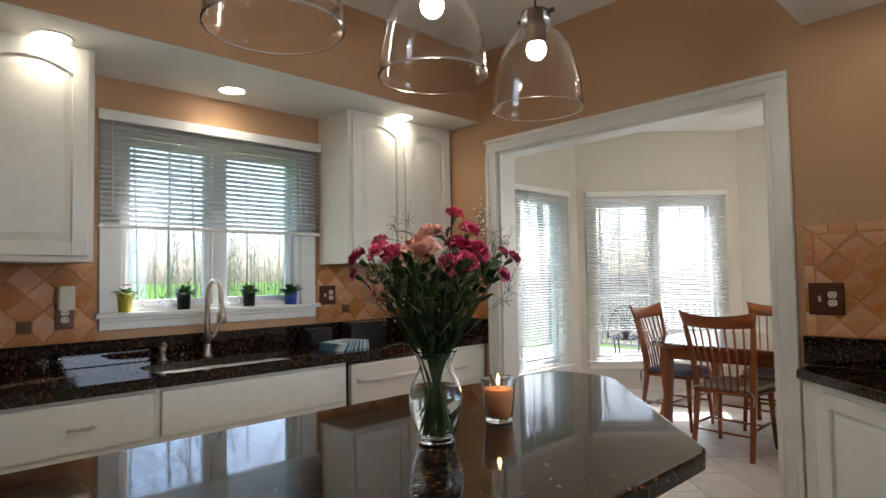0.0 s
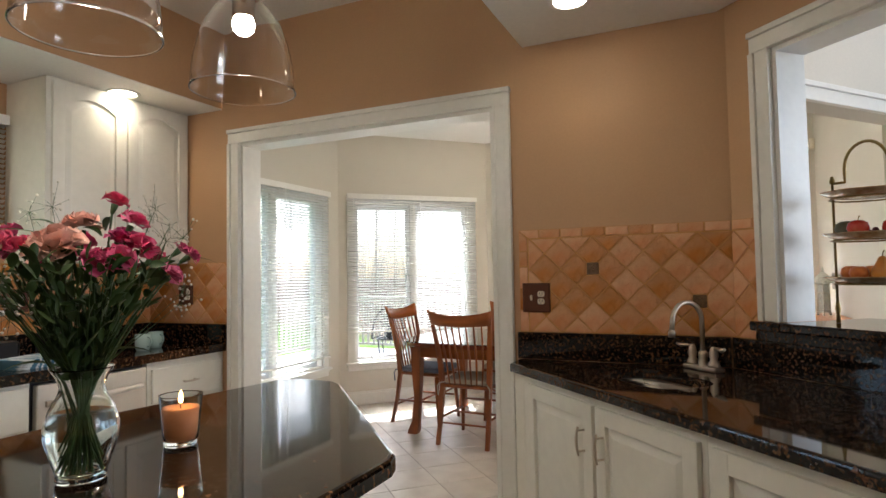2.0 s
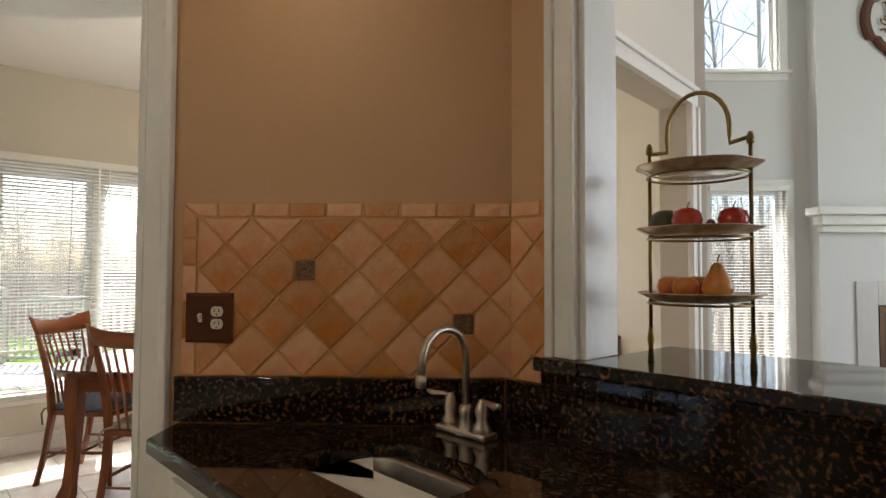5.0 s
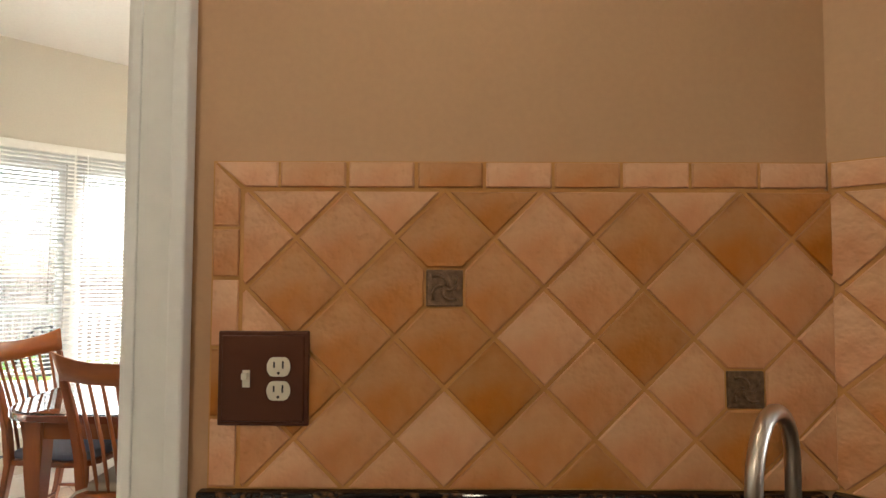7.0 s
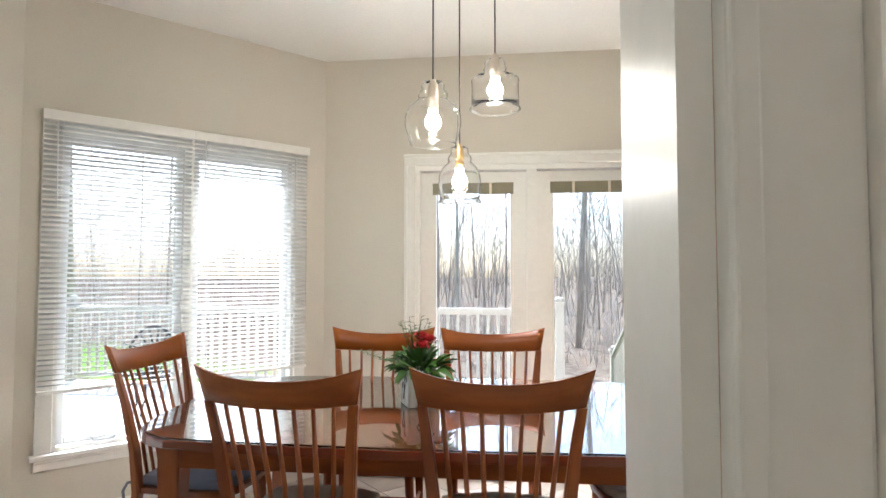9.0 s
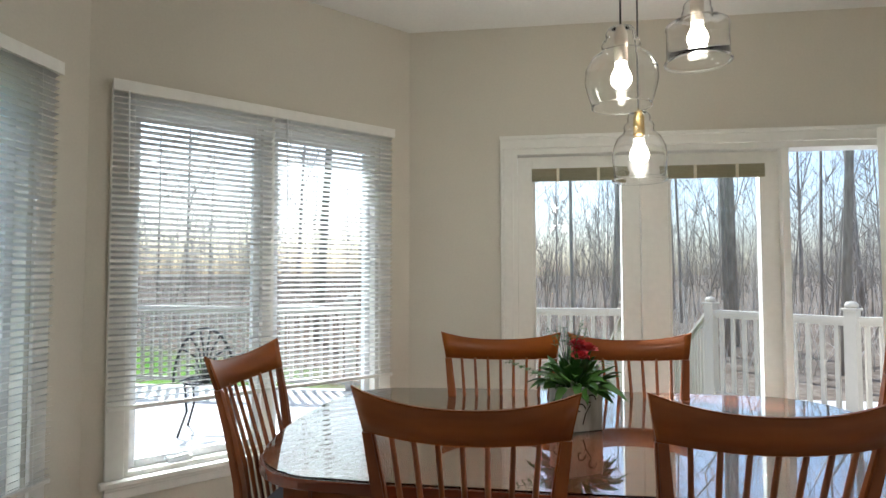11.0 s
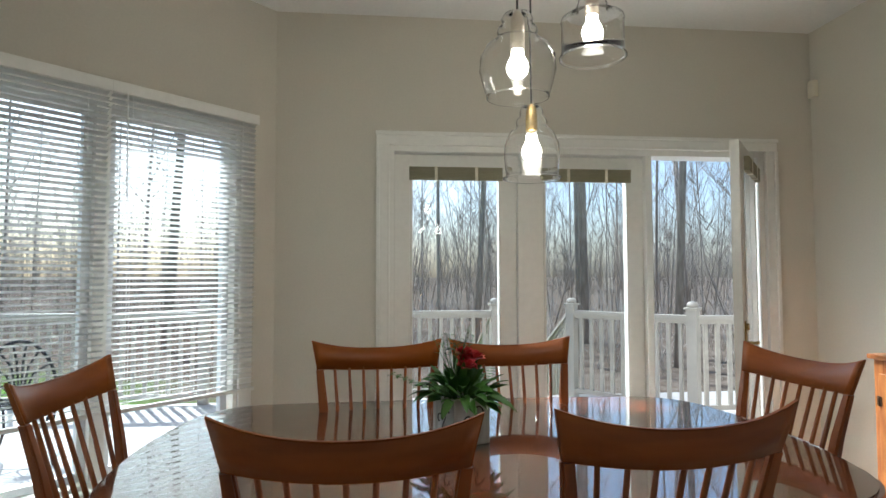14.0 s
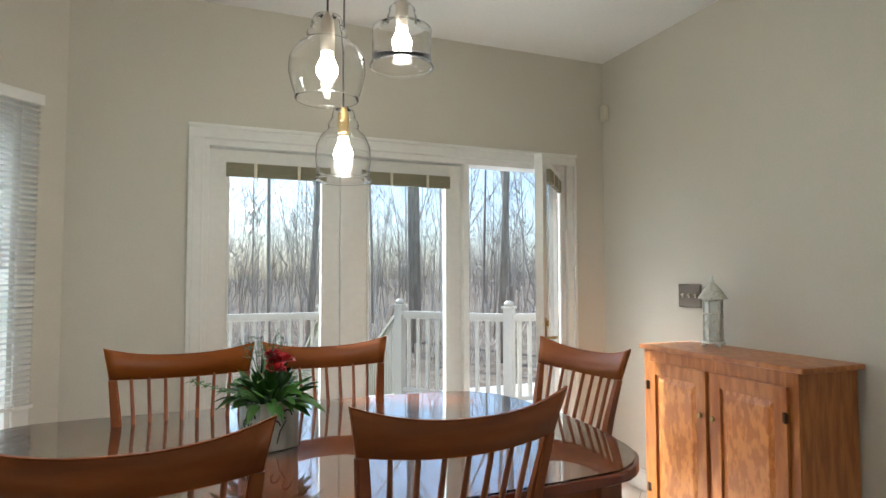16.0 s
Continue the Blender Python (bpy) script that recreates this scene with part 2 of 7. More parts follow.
def solid(name, bm, mat, label, category, m=None, group="", kind=""):
    ob = part(name, bm, mat)
    if m is not None:
        ob.matrix_world = m
    return tagged(ob, label, category, group, kind)


def piece(name, me, parent, m):
    ob = new(name, me)
    ob.parent = parent
    ob.matrix_basis = m
    return ob


def along(p0, p1):
    """A wall's frame: x runs along it, y points out of the room, z is up."""
    a = math.degrees(math.atan2(p1[1] - p0[1], p1[0] - p0[0]))
    return pose(p0[0], p0[1], 0, 0, 0, a), math.hypot(p1[0] - p0[0], p1[1] - p0[1])


def wall(name, p0, p1, z0, z1, thick, mat, openings=(), label="", t0=0.0):
    m, length = along(p0, p1)
    xs = sorted({0, length, *(o[0] for o in openings), *(o[1] for o in openings)})
    zs = sorted({z0, z1, *(o[2] for o in openings), *(o[3] for o in openings)})
    bm = bmesh.new()
    grid = {}
    for i in range(len(xs) - 1):
        for k in range(len(zs) - 1):
            cx, cz = (xs[i] + xs[i + 1]) / 2, (zs[k] + zs[k + 1]) / 2
            grid[i, k] = not any(o[0] < cx < o[1] and o[2] < cz < o[3] for o in openings)
    vert = {}

    def v(i, j, k):
        if (i, j, k) not in vert:
            vert[i, j, k] = bm.verts.new((xs[i], t0 + j * thick, zs[k]))
        return vert[i, j, k]
    for (i, k), full in grid.items():
        if not full:
            continue
        bm.faces.new((v(i, 0, k), v(i + 1, 0, k), v(i + 1, 0, k + 1), v(i, 0, k + 1)))
        bm.faces.new((v(i, 1, k), v(i, 1, k + 1), v(i + 1, 1, k + 1), v(i + 1, 1, k)))
        for di, dk, q in ((-1, 0, ((i, 0, k), (i, 0, k + 1), (i, 1, k + 1), (i, 1, k))), (1, 0, ((i + 1, 0, k), (i + 1, 1, k), (i + 1, 1, k + 1), (i + 1, 0, k + 1))),
                          (0, -1, ((i, 0, k), (i, 1, k), (i + 1, 1, k), (i + 1, 0, k))), (0, 1, ((i, 0, k + 1), (i + 1, 0, k + 1), (i + 1, 1, k + 1), (i, 1, k + 1)))):
            if not grid.get((i + di, k + dk), False):
                bm.faces.new([v(*c) for c in q])
    ob = part(name, bm, mat)
    ob.matrix_world = m
    return tagged(ob, label or "plain painted wall", "wall", kind="structure")


def slab(name, pts, z0, z1, mat, label, category):
    bm = bmesh.new()
    prism(bm, pts, z0, z1)
    return solid(name, bm, mat, label, category, kind="structure")


def casing(name, m, x0, x1, z0, z1, width, label, sill=False, depth=0.022, y=0.0, mat=None):
    """Stepped casing round an opening in a wall's frame, proud of the wall into the room."""
    top = thing(name, label, "trim", m, kind="structure")
    mat = mat or TRIM
    for nm, a, b, c, d in (("side_casing", x0 - width, x0, z0, z1), ("side_casing", x1, x1 + width, z0, z1), ("head_casing", x0 - width, x1 + width, z1, z1 + width)):
        bm = bmesh.new()
        if nm == "head_casing":
            box(bm, a, b, y - depth, y, c, d - width * 0.28, 0.003)
            box(bm, a - 0.004, b + 0.004, y - depth - 0.010, y, d - width * 0.28, d, 0.004)
            box(bm, x0 - 0.004, x1 + 0.004, y - depth - 0.005, y - depth + 0.002, c, c + width * 0.16, 0.002)
        else:
            outer = (a, a + width * 0.28) if a < x0 else (b - width * 0.28, b)
            inner = (a + width * 0.28, b) if a < x0 else (a, b - width * 0.28)
            bead = (b - width * 0.16, b) if a < x0 else (a, a + width * 0.16)
            box(bm, outer[0], outer[1], y - depth - 0.010, y, c, d, 0.004)
            box(bm, inner[0], inner[1], y - depth, y, c, d, 0.003)
            box(bm, bead[0], bead[1], y - depth - 0.005, y - depth + 0.002, c, d, 0.002)
        part(nm, bm, mat, top)
    return top


# ---- plan ----
KX, KY, KCEIL, DCEIL = -1.70, 3.57, 2.80, 2.78     # window wall, opening wall, ceilings
A, B, C = (-1.85, 5.88), (-0.69, 7.09), (2.47, 7.09)  # bay corners
E1 = (2.47, 4.62)
WEST = (1.675, 3.57)
PASS = (3.315, 1.93)

slab("floor", [(-1.95, -1.7), (3.6, -1.7), (9, -1.7), (9, 7.3), (-0.77, 7.3), (-1.97, 5.9), (-1.97, 3.7)], -0.12, -0.004, FLOORGROUT, "beige floor with narrow grout lines", "floor")

# kitchen walls
OPEN = (-0.935, 0.66)
wall("wall_kitchen_window", (KX, -1.6), (KX, KY), 0, KCEIL, 0.16, TAN, [(1.57 + 1.6, 2.57 + 1.6, 1.165, 2.07)], "tan painted kitchen wall round the sink window")
wall("wall_opening", (KX, KY), WEST, 0, KCEIL, 0.07, TAN, [(OPEN[0] - KX, OPEN[1] - KX, 0, 2.11)], "tan painted kitchen wall with a wide cased opening")
wall("wall_dining_south", (-1.95, KY), (1.70, KY), 0, DCEIL, 0.07, GREIGE, [(OPEN[0] + 1.95, OPEN[1] + 1.95, 0, 2.11)], "greige dining side of the opening wall", t0=0.07)
wall("wall_pass_through", WEST, PASS, 0, KCEIL, 0.14, TAN, [(0.215, 2.1, 1.07, 2.14)], "tan angled wall with a pass-through above the bar")
wall("wall_kitchen_back", (3.3, -1.6), (KX - 0.16, -1.6), 0, KCEIL, 0.12, TAN, [], "tan painted kitchen back wall")
wall("wall_kitchen_side", PASS, (3.315, -1.6), 0, KCEIL, 0.12, TAN, [], "tan painted kitchen side wall")
slab("ceiling_kitchen", [(KX, -1.6), (3.35, -1.6), (3.35, 1.98), (1.72, 3.63), (KX, 3.63)], KCEIL, KCEIL + 0.12, CEIL, "white kitchen ceiling", "ceiling")

# soffits
bm = bmesh.new()
box(bm, KX, -1.085, -1.6, KY, 2.34, KCEIL)
solid("soffit_window", bm, TAN, "tan fascia of the soffit above the sink counter", "soffit", kind="structure")
bm = bmesh.new()
box(bm, KX, -1.087, -1.6, KY, 2.334, 2.3385)
solid("soffit_underside", bm, CEIL, "white underside of the soffit above the sink", "soffit", kind="structure")
bm = bmesh.new()
prism(bm, [(0.812, -1.0), (2.6, -1.0), (2.6, 2.60), (1.645, 3.565), (0.812, 3.565)], 2.376, KCEIL)
solid("soffit_bar", bm, CEIL, "white dropped ceiling above the wet bar", "soffit", kind="structure")

# dining walls
mA, lA = along((-1.83, 3.64), A)
wall("wall_bay_left", (-1.83, 3.64), A, 0, DCEIL, 0.14, GREIGE, [(0.62, 1.96, 0.43, 2.07)], "greige bay wall with a tall double window")
mB, lB = along(A, B)
wall("wall_bay_angled", A, B, 0, DCEIL, 0.14, GREIGE, [(0.16, 1.455, 0.43, 2.07)], "greige angled bay wall with a tall double window")
mC, lC = along(B, C)
FD = (0.625, 2.845)                  # french door opening along the wall
wall("wall_french_door", B, C, 0, DCEIL, 0.14, GREIGE, [(FD[0], FD[1], 0, 2.045)], "greige dining wall with a triple glazed door")
mD, lD = along(C, E1)
wall("wall_dining_right", (C[0], C[1] + 0.14), E1, 0, DCEIL, 0.17, GREIGE, [], "plain greige dining wall behind the oak cabinet")
mE, lE = along(E1, (1.70, 3.70))
wall("wall_living_opening", E1, (1.70, 3.70), 0, DCEIL, 0.12, GREIGE, [(0.10, 1.10, 0, 2.03)], "greige angled wall with a cased opening")
slab("ceiling_dining", [(-1.97, 3.64), (1.75, 3.64), (2.64, 4.56), (2.64, 7.30), (-0.80, 7.30), (-1.97, 5.9)], DCEIL, DCEIL + 0.12, CEIL, "white dining room ceiling", "ceiling")
# living room
LY = 7.18
wall("wall_living_window", (2.64, LY), (9.0, LY), 0, 5.2, 0.14, LIVING, [(3.73 - 2.64, 4.39 - 2.64, 0.25, 2.06), (3.68 - 2.64, 4.36 - 2.64, 3.10, 4.1)], "pale grey tall living room wall with two windows")
# this wall is out of view; its opening is added to hold the fill lamp
wall("wall_living_far", (9.0, LY), (9.0, -1.6), 0, 5.2, 0.14, LIVING, [(2.0, 5.5, 0.4, 3.6)], "pale grey living room wall with an added opening out of view")
wall("wall_living_back", (9.0, -1.6), (3.42, -1.6), 0, 5.2, 0.14, LIVING, [], "pale grey living room wall")
wall("wall_living_upper_left", (2.66, 4.5), (2.66, LY), DCEIL + 0.12, 5.2, 0.1, LIVING, [], "pale grey upper wall above the dining room")
wall("wall_living_upper_bar", (3.42, 1.95), (2.66, 4.5), DCEIL + 0.12, 5.2, 0.1, LIVING, [], "pale grey upper wall above the bar")
wall("wall_living_upper_kitchen", (3.42, -1.6), (3.42, 1.95), DCEIL + 0.12, 5.2, 0.1, LIVING, [], "pale grey upper wall above the kitchen")
slab("ceiling_living", [(2.5, -1.75), (9.14, -1.75), (9.14, 7.32), (2.5, 7.32)], 5.2, 5.32, CEIL, "white high living room ceiling", "ceiling")
# added fill lamp in the unseen opening, brightens the living room
lamp("window_daylight", "AREA", look((9.05, 3.43, 2.0), (0, 3.43, 1.6)), 70, (0.95, 0.98, 1.0), size=3.3, size_y=3.0)

# ---- trim ----
mW, _ = along((KX, KY), WEST)
mK, _ = along((KX, -1.6), (KX, KY))
mP, _ = along(WEST, PASS)
casing("opening_casing", mW, OPEN[0] - KX, OPEN[1] - KX, 0, 2.11, 0.085, "white stepped casing round the wide opening")
bm = bmesh.new()
j = 0.018
box(bm, OPEN[0] - KX, OPEN[0] - KX + j, -0.002, 0.144, 0, 2.11)
box(bm, OPEN[1] - KX - j, OPEN[1] - KX, -0.002, 0.144, 0, 2.11)
box(bm, OPEN[0] - KX + j, OPEN[1] - KX - j, -0.002, 0.144, 2.11 - j, 2.11)
solid("opening_jamb", bm, TRIM, "white painted jamb lining the wide opening", "trim", mW, kind="structure")
bm = bmesh.new()
mWd = pose(1.70, KY + 0.14, 0, 0, 0, 180)
casing("opening_casing_dining", mWd, 1.70 - OPEN[1], 1.70 - OPEN[0], 0, 2.11, 0.085, "white casing on the dining side of the opening")
casing("pass_casing", mP, 0.215, 2.1, 1.11, 2.14, 0.085, "white stepped casing round the pass-through")
bm = bmesh.new()
box(bm, 0.215, 0.233, -0.002, 0.144, 1.11, 2.14)
box(bm, 2.082, 2.1, -0.002, 0.144, 1.11, 2.14)
box(bm, 0.233, 2.082, -0.002, 0.144, 2.122, 2.14)
solid("pass_jamb", bm, TRIM, "white painted jamb of the pass-through", "trim", mP, kind="structure")
casing("french_door_casing", mC, FD[0], FD[1], 0, 2.045, 0.075, "white stepped casing round the glazed doors")
# living side of the angled opening
mEl = pose(1.70 + 0.085, 3.70 - 0.085, 0, 0, 0, math.degrees(math.atan2(E1[1] - 3.70, E1[0] - 1.70)))
casing("living_opening_casing", mEl, lE - 1.10, lE - 0.10, 0, 2.03, 0.085, "white casing round the angled opening")
for nm, mm, x0, x1, y in (("baseboard_1", mA, 0, lA, 0), ("baseboard_2", mB, 0, lB, 0), ("baseboard_3", mC, 0, FD[0] - 0.075, 0), ("baseboard_4", mC, FD[1] + 0.075, lC, 0), ("baseboard_5", mD, 0, lD, 0), ("baseboard_6", mW, OPEN[1] - KX + 0.085, OPEN[1] - KX + 0.2, 0)):
    bm = bmesh.new()
    box(bm, x0, x1, y - 0.014, y, 0, 0.115, 0.003)
    box(bm, x0, x1, y - 0.009, y, 0.115, 0.135, 0.003)
    solid(nm, bm, TRIM, "white painted baseboard", "baseboard", mm, kind="structure")


# ---- windows ----
def sash_window(name, m, x0, x1, z0, z1, label, thick=0.14, crank=True, stool=True, apron=True, casing_w=0.075, double=True):
    """A pair of casement sashes with casing, stool and glass, in a wall's frame."""
    top = thing(name, label, "window", m, kind="structure")
    if casing_w:
        for a, b, c, d in ((x0 - casing_w, x0, z0 - 0.0, z1), (x1, x1 + casing_w, z0, z1), (x0 - casing_w, x1 + casing_w, z1, z1 + casing_w)):
            bm = bmesh.new()
            box(bm, a, b, -0.018, -0.0005, c, d, 0.004)
            part("window_casing", bm, TRIM, top)
    bm = bmesh.new()
    for a, b, c, d in ((x0, x0 + 0.02, z0, z1), (x1 - 0.02, x1, z0, z1), (x0 + 0.02, x1 - 0.02, z0, z0 + 0.02), (x0 + 0.02, x1 - 0.02, z1 - 0.02, z1)):
        box(bm, a, b, 0.0, thick - 0.005, c, d)
    mid = (x0 + x1) / 2
    if double:
        box(bm, mid - 0.03, mid + 0.03, 0.02, thick - 0.01, z0 + 0.02, z1 - 0.02)
    part("window_frame", bm, TRIM, top)
    for a, b in (((x0 + 0.02, mid - 0.03), (mid + 0.03, x1 - 0.02)) if double else ((x0 + 0.02, x1 - 0.02),)):
        bm = bmesh.new()
        s = 0.036
        c, d = z0 + 0.02, z1 - 0.02
        for p, q, r, t in ((a, a + s, c, d), (b - s, b, c, d), (a + s, b - s, c, c + s), (a + s, b - s, d - s, d)):
            box(bm, p, q, 0.055, 0.095, r, t, 0.004)
        sash = part("sash", bm, VINYL, top)
        bm = bmesh.new()
        box(bm, a + s - 0.004, b - s + 0.004, 0.073, 0.077, c + s - 0.004, d - s + 0.004)
        pane = part("pane", bm, PANE, sash)
        pane.visible_shadow = False
        if crank:
            bm = bmesh.new()
            cx = (a + b) / 2 - 0.08
            box(bm, cx - 0.055, cx + 0.055, 0.012, 0.05, c + 0.0, c + 0.022, 0.004)
            tube(bm, [(cx + 0.02, 0.02, c + 0.022), (cx + 0.03, 0.0, c + 0.03), (cx - 0.05, -0.005, c + 0.026), (cx - 0.07, -0.01, c + 0.034)], [0.007, 0.007, 0.006, 0.009], 8)
            part("crank_handle", bm, VINYL, sash)
    if stool:
        bm = bmesh.new()
        box(bm, x0 - casing_w - 0.02, x1 + casing_w + 0.02, -0.05, 0.0, z0 - 0.025, z0, 0.005)
        part("window_sill", bm, TRIM, top)
    if apron:
        bm = bmesh.new()
        box(bm, x0 - casing_w, x1 + casing_w, -0.016, -0.0005, z0 - 0.085, z0 - 0.025, 0.004)
        box(bm, x0 - casing_w, x1 + casing_w, -0.026, -0.0005, z0 - 0.045, z0 - 0.025, 0.004)
        part("apron", bm, TRIM, top)
    return top


SLATS = {}


def blind(m, x0, x1, z_top, z_rail, y, label, group, tilt=12, stacked=False):
    """Horizontal-slat blind: headrail, slats, ladder cords, bottom rail and wand."""
    top = thing("venetian_blind", label, "blind", m, group)
    bm = bmesh.new()
    box(bm, x0, x1, y - 0.014, y + 0.014, z_top - 0.03, z_top, 0.003)
    box(bm, x0 - 0.004, x1 + 0.004, y - 0.024, y - 0.015, z_top - 0.048, z_top + 0.004, 0.003)
    part("headrail", bm, TRIM, top)
    w = x1 - x0
    key = (round(w, 3), tilt)
    if key not in SLATS:
        bm = bmesh.new()
        n = 4
        rows = []
        for i in range(n + 1):
            u = i / n * 2 - 1
            rows.append([bm.verts.new((s * (w / 2 - 0.004), u * 0.0145 * math.cos(radians(tilt)) - (1 - u * u) * 0.002 * math.sin(radians(tilt)), u * 0.0145 * math.sin(radians(tilt)) + (1 - u * u) * 0.002)) for s in (-1, 1)])
        for a, b in zip(rows, rows[1:]):
            bm.faces.new((a[0], a[1], b[1], b[0])).smooth = True
        geom = bmesh.ops.solidify(bm, geom=list(bm.faces), thickness=0.0006)
        SLATS[key] = mesh_of(bm, "slat", SLAT)
    pitch = 0.0255
    count = int((z_top - 0.055 - z_rail - 0.015) / pitch)
    for i in range(count + 1):
        piece("slat", SLATS[key], top, pose((x0 + x1) / 2, y, z_top - 0.055 - i * pitch))
    bm = bmesh.new()
    box(bm, x0 + 0.002, x1 - 0.002, y - 0.013, y + 0.013, z_rail - 0.008, z_rail + 0.010, 0.004)
    part("bottom_rail", bm, TRIM, top)
    for f in ((0.12, 0.88) if w < 0.9 else (0.08, 0.36, 0.64, 0.92)):
        bm = bmesh.new()
        for yy in (y - 0.0135, y + 0.0135):
            rod(bm, (x0 + f * w, yy, z_rail), (x0 + f * w, yy, z_top - 0.03), 0.0007, sides=4)
        part("ladder_cord", bm, SLAT, top)
    bm = bmesh.new()
    rod(bm, (x0 + 0.06, y - 0.022, z_top - 0.04), (x0 + 0.063, y - 0.026, z_top - 0.5), 0.003, sides=6)
    part("tilt_wand", bm, SLAT, top)
    return top


sash_window("window_1", mK, 1.57 + 1.6, 2.57 + 1.6, 1.165, 2.07, "white double casement window above the kitchen sink", thick=0.16, casing_w=0.10)
blind(mK, 1.455 + 1.6, 2.69 + 1.6, 2.155, 1.588, -0.035, "white slatted blind half raised over the sink window", "kitchen window blinds", tilt=-28)
sash_window("window_2", mA, 0.62, 1.96, 0.43, 2.07, "tall white double casement in the bay")
blind(mA, 0.55, 1.287, 2.135, 0.53, -0.036, "white slatted blind lowered over a tall bay window", "bay window blinds", tilt=-22)
blind(mA, 1.293, 2.03, 2.135, 0.53, -0.036, "white slatted blind lowered over a tall bay window", "bay window blinds", tilt=-22)
sash_window("window_3", mB, 0.16, 1.455, 0.43, 2.07, "tall white double casement in the angled bay wall")
blind(mB, 0.085, 0.805, 2.15, 0.735, -0.036, "white slatted blind lowered most of the way", "bay window blinds", tilt=-22)
blind(mB, 0.811, 1.53, 2.15, 0.735, -0.036, "white slatted blind lowered most of the way", "bay window blinds", tilt=-22)
mL, _ = along((2.64, LY), (9.0, LY))
sash_window("window_4", mL, 1.09, 1.75, 0.25, 2.06, "narrow white living room window", crank=False, double=False)
blind(mL, 1.08, 1.76, 2.08, 0.30, -0.036, "white slatted blind over the living room window", "living room blinds", tilt=11)
sash_window("window_5", mL, 1.04, 1.72, 3.10, 4.1, "high square living room window without a blind", crank=False, double=False)

# ---- kitchen: cabinets and counters ----


def panel_door(parent, x0, x1, z0, z1, y, mat, arch=0.0, name="door", rail=0.055, y_out=-1, panel_mat=None):
    """Raised-panel door on the plane y, facing -y; arch lifts the middle of the panel's top."""
    bm = bmesh.new()
    t = 0.019
    n = 10 if arch else 1
    px0, px1, pz0, pz1 = x0 + rail, x1 - rail, z0 + rail, z1 - rail
    # frame: stiles, bottom rail, top rail with an arched underside
    box(bm, x0, px0, y - t, y, z0, z1, 0.003)
    box(bm, px1, x1, y - t, y, z0, z1, 0.003)
    box(bm, px0, px1, y - t + 0.0005, y, z0, pz0, 0.003)
    for i in range(n):
        a, b = i / n, (i + 1) / n
        za, zb = (pz1 - arch * (2 * a - 1) ** 2, pz1 - arch * (2 * b - 1) ** 2)
        xa, xb = px0 + (px1 - px0) * a, px0 + (px1 - px0) * b
        vs = [bm.verts.new(v) for v in ((xa, y - t + 0.0005, za), (xb, y - t + 0.0005, zb), (xb, y - t + 0.0005, z1), (xa, y - t + 0.0005, z1), (xa, y, za), (xb, y, zb), (xb, y, z1), (xa, y, z1))]
        for f in ((0, 1, 2, 3), (7, 6, 5, 4), (0, 4, 5, 1), (3, 2, 6, 7)):
            bm.faces.new([vs[k] for k in f])
    door = part(name, bm, mat, parent)
    bm = bmesh.new()

    def loop(inset, depth):
        pts = [(px0 + inset, pz0 + inset), (px1 - inset, pz0 + inset)]
        m = 10 if arch else 1
        for i in range(m + 1):
            a = 1 - i / m
            pts.append((px0 + inset + (px1 - px0 - 2 * inset) * a, pz1 - inset - arch * (2 * a - 1) ** 2))
        return [bm.verts.new((u, y - depth, v)) for u, v in pts]
    loops = [loop(-0.002, 0.003), loop(0.006, 0.005), loop(0.032, 0.014), loop(0.036, 0.0145)]
    for a, b in zip(loops, loops[1:]):
        for i in range(len(a)):
            j = (i + 1) % len(a)
            bm.faces.new((a[i], a[j], b[j], b[i]))
    bm.faces.new(loops[-1])
    part("panel", bm, panel_mat or mat, door)
    return door


def pull(parent, x, z, y, length, vertical, mat):
    bm = bmesh.new()
    d = (0, 0, 1) if vertical else (1, 0, 0)
    pts = []
    for i in range(9):
        a = i / 8 * 2 - 1
        pts.append((x + d[0] * a * length / 2, y - 0.026 - 0.008 * (1 - a * a), z + d[2] * a * length / 2))
    tube(bm, pts, [0.004 + 0.002 * (1 - abs(i / 8 * 2 - 1)) for i in range(9)], 8)
    for s in (-0.36, 0.36):
        rod(bm, (x + d[0] * s * length, y, z + d[2] * s * length), (x + d[0] * s * length, y - 0.03, z + d[2] * s * length), 0.004, sides=8)
    part("handle", bm, mat, parent, "curved metal handle")


def base_unit(name, m, x0, x1, label, fronts, group="kitchen base cabinets", mat=None, depth=0.56, category="cabinet"):
    mat = mat or CABINET
    top = thing(name, label, category, m, group)
    bm = bmesh.new()
    box(bm, x0 + 0.001, x1 - 0.001, 0.0, depth, 0.10, 0.876)
    box(bm, x0 + 0.001, x1 - 0.001, 0.06, depth, 0.0, 0.10)
    part("body", bm, mat, top)
    for kind, a, b, z0, z1, h in fronts:
        if kind == "door":
            d = panel_door(top, a, b, z0, z1, -0.001, mat)
            if h is not None:
                pull(d, h, z1 - 0.13, -0.02, 0.10, True, NICKEL)
        else:
            bm = bmesh.new()
            box(bm, a, b, -0.02, -0.001, z0, z1, 0.006)
            d = part("drawer_front", bm, mat, top)
            if h is not None:
                pull(d, h, (z0 + z1) / 2, -0.02, 0.10, False, NICKEL)
    return top


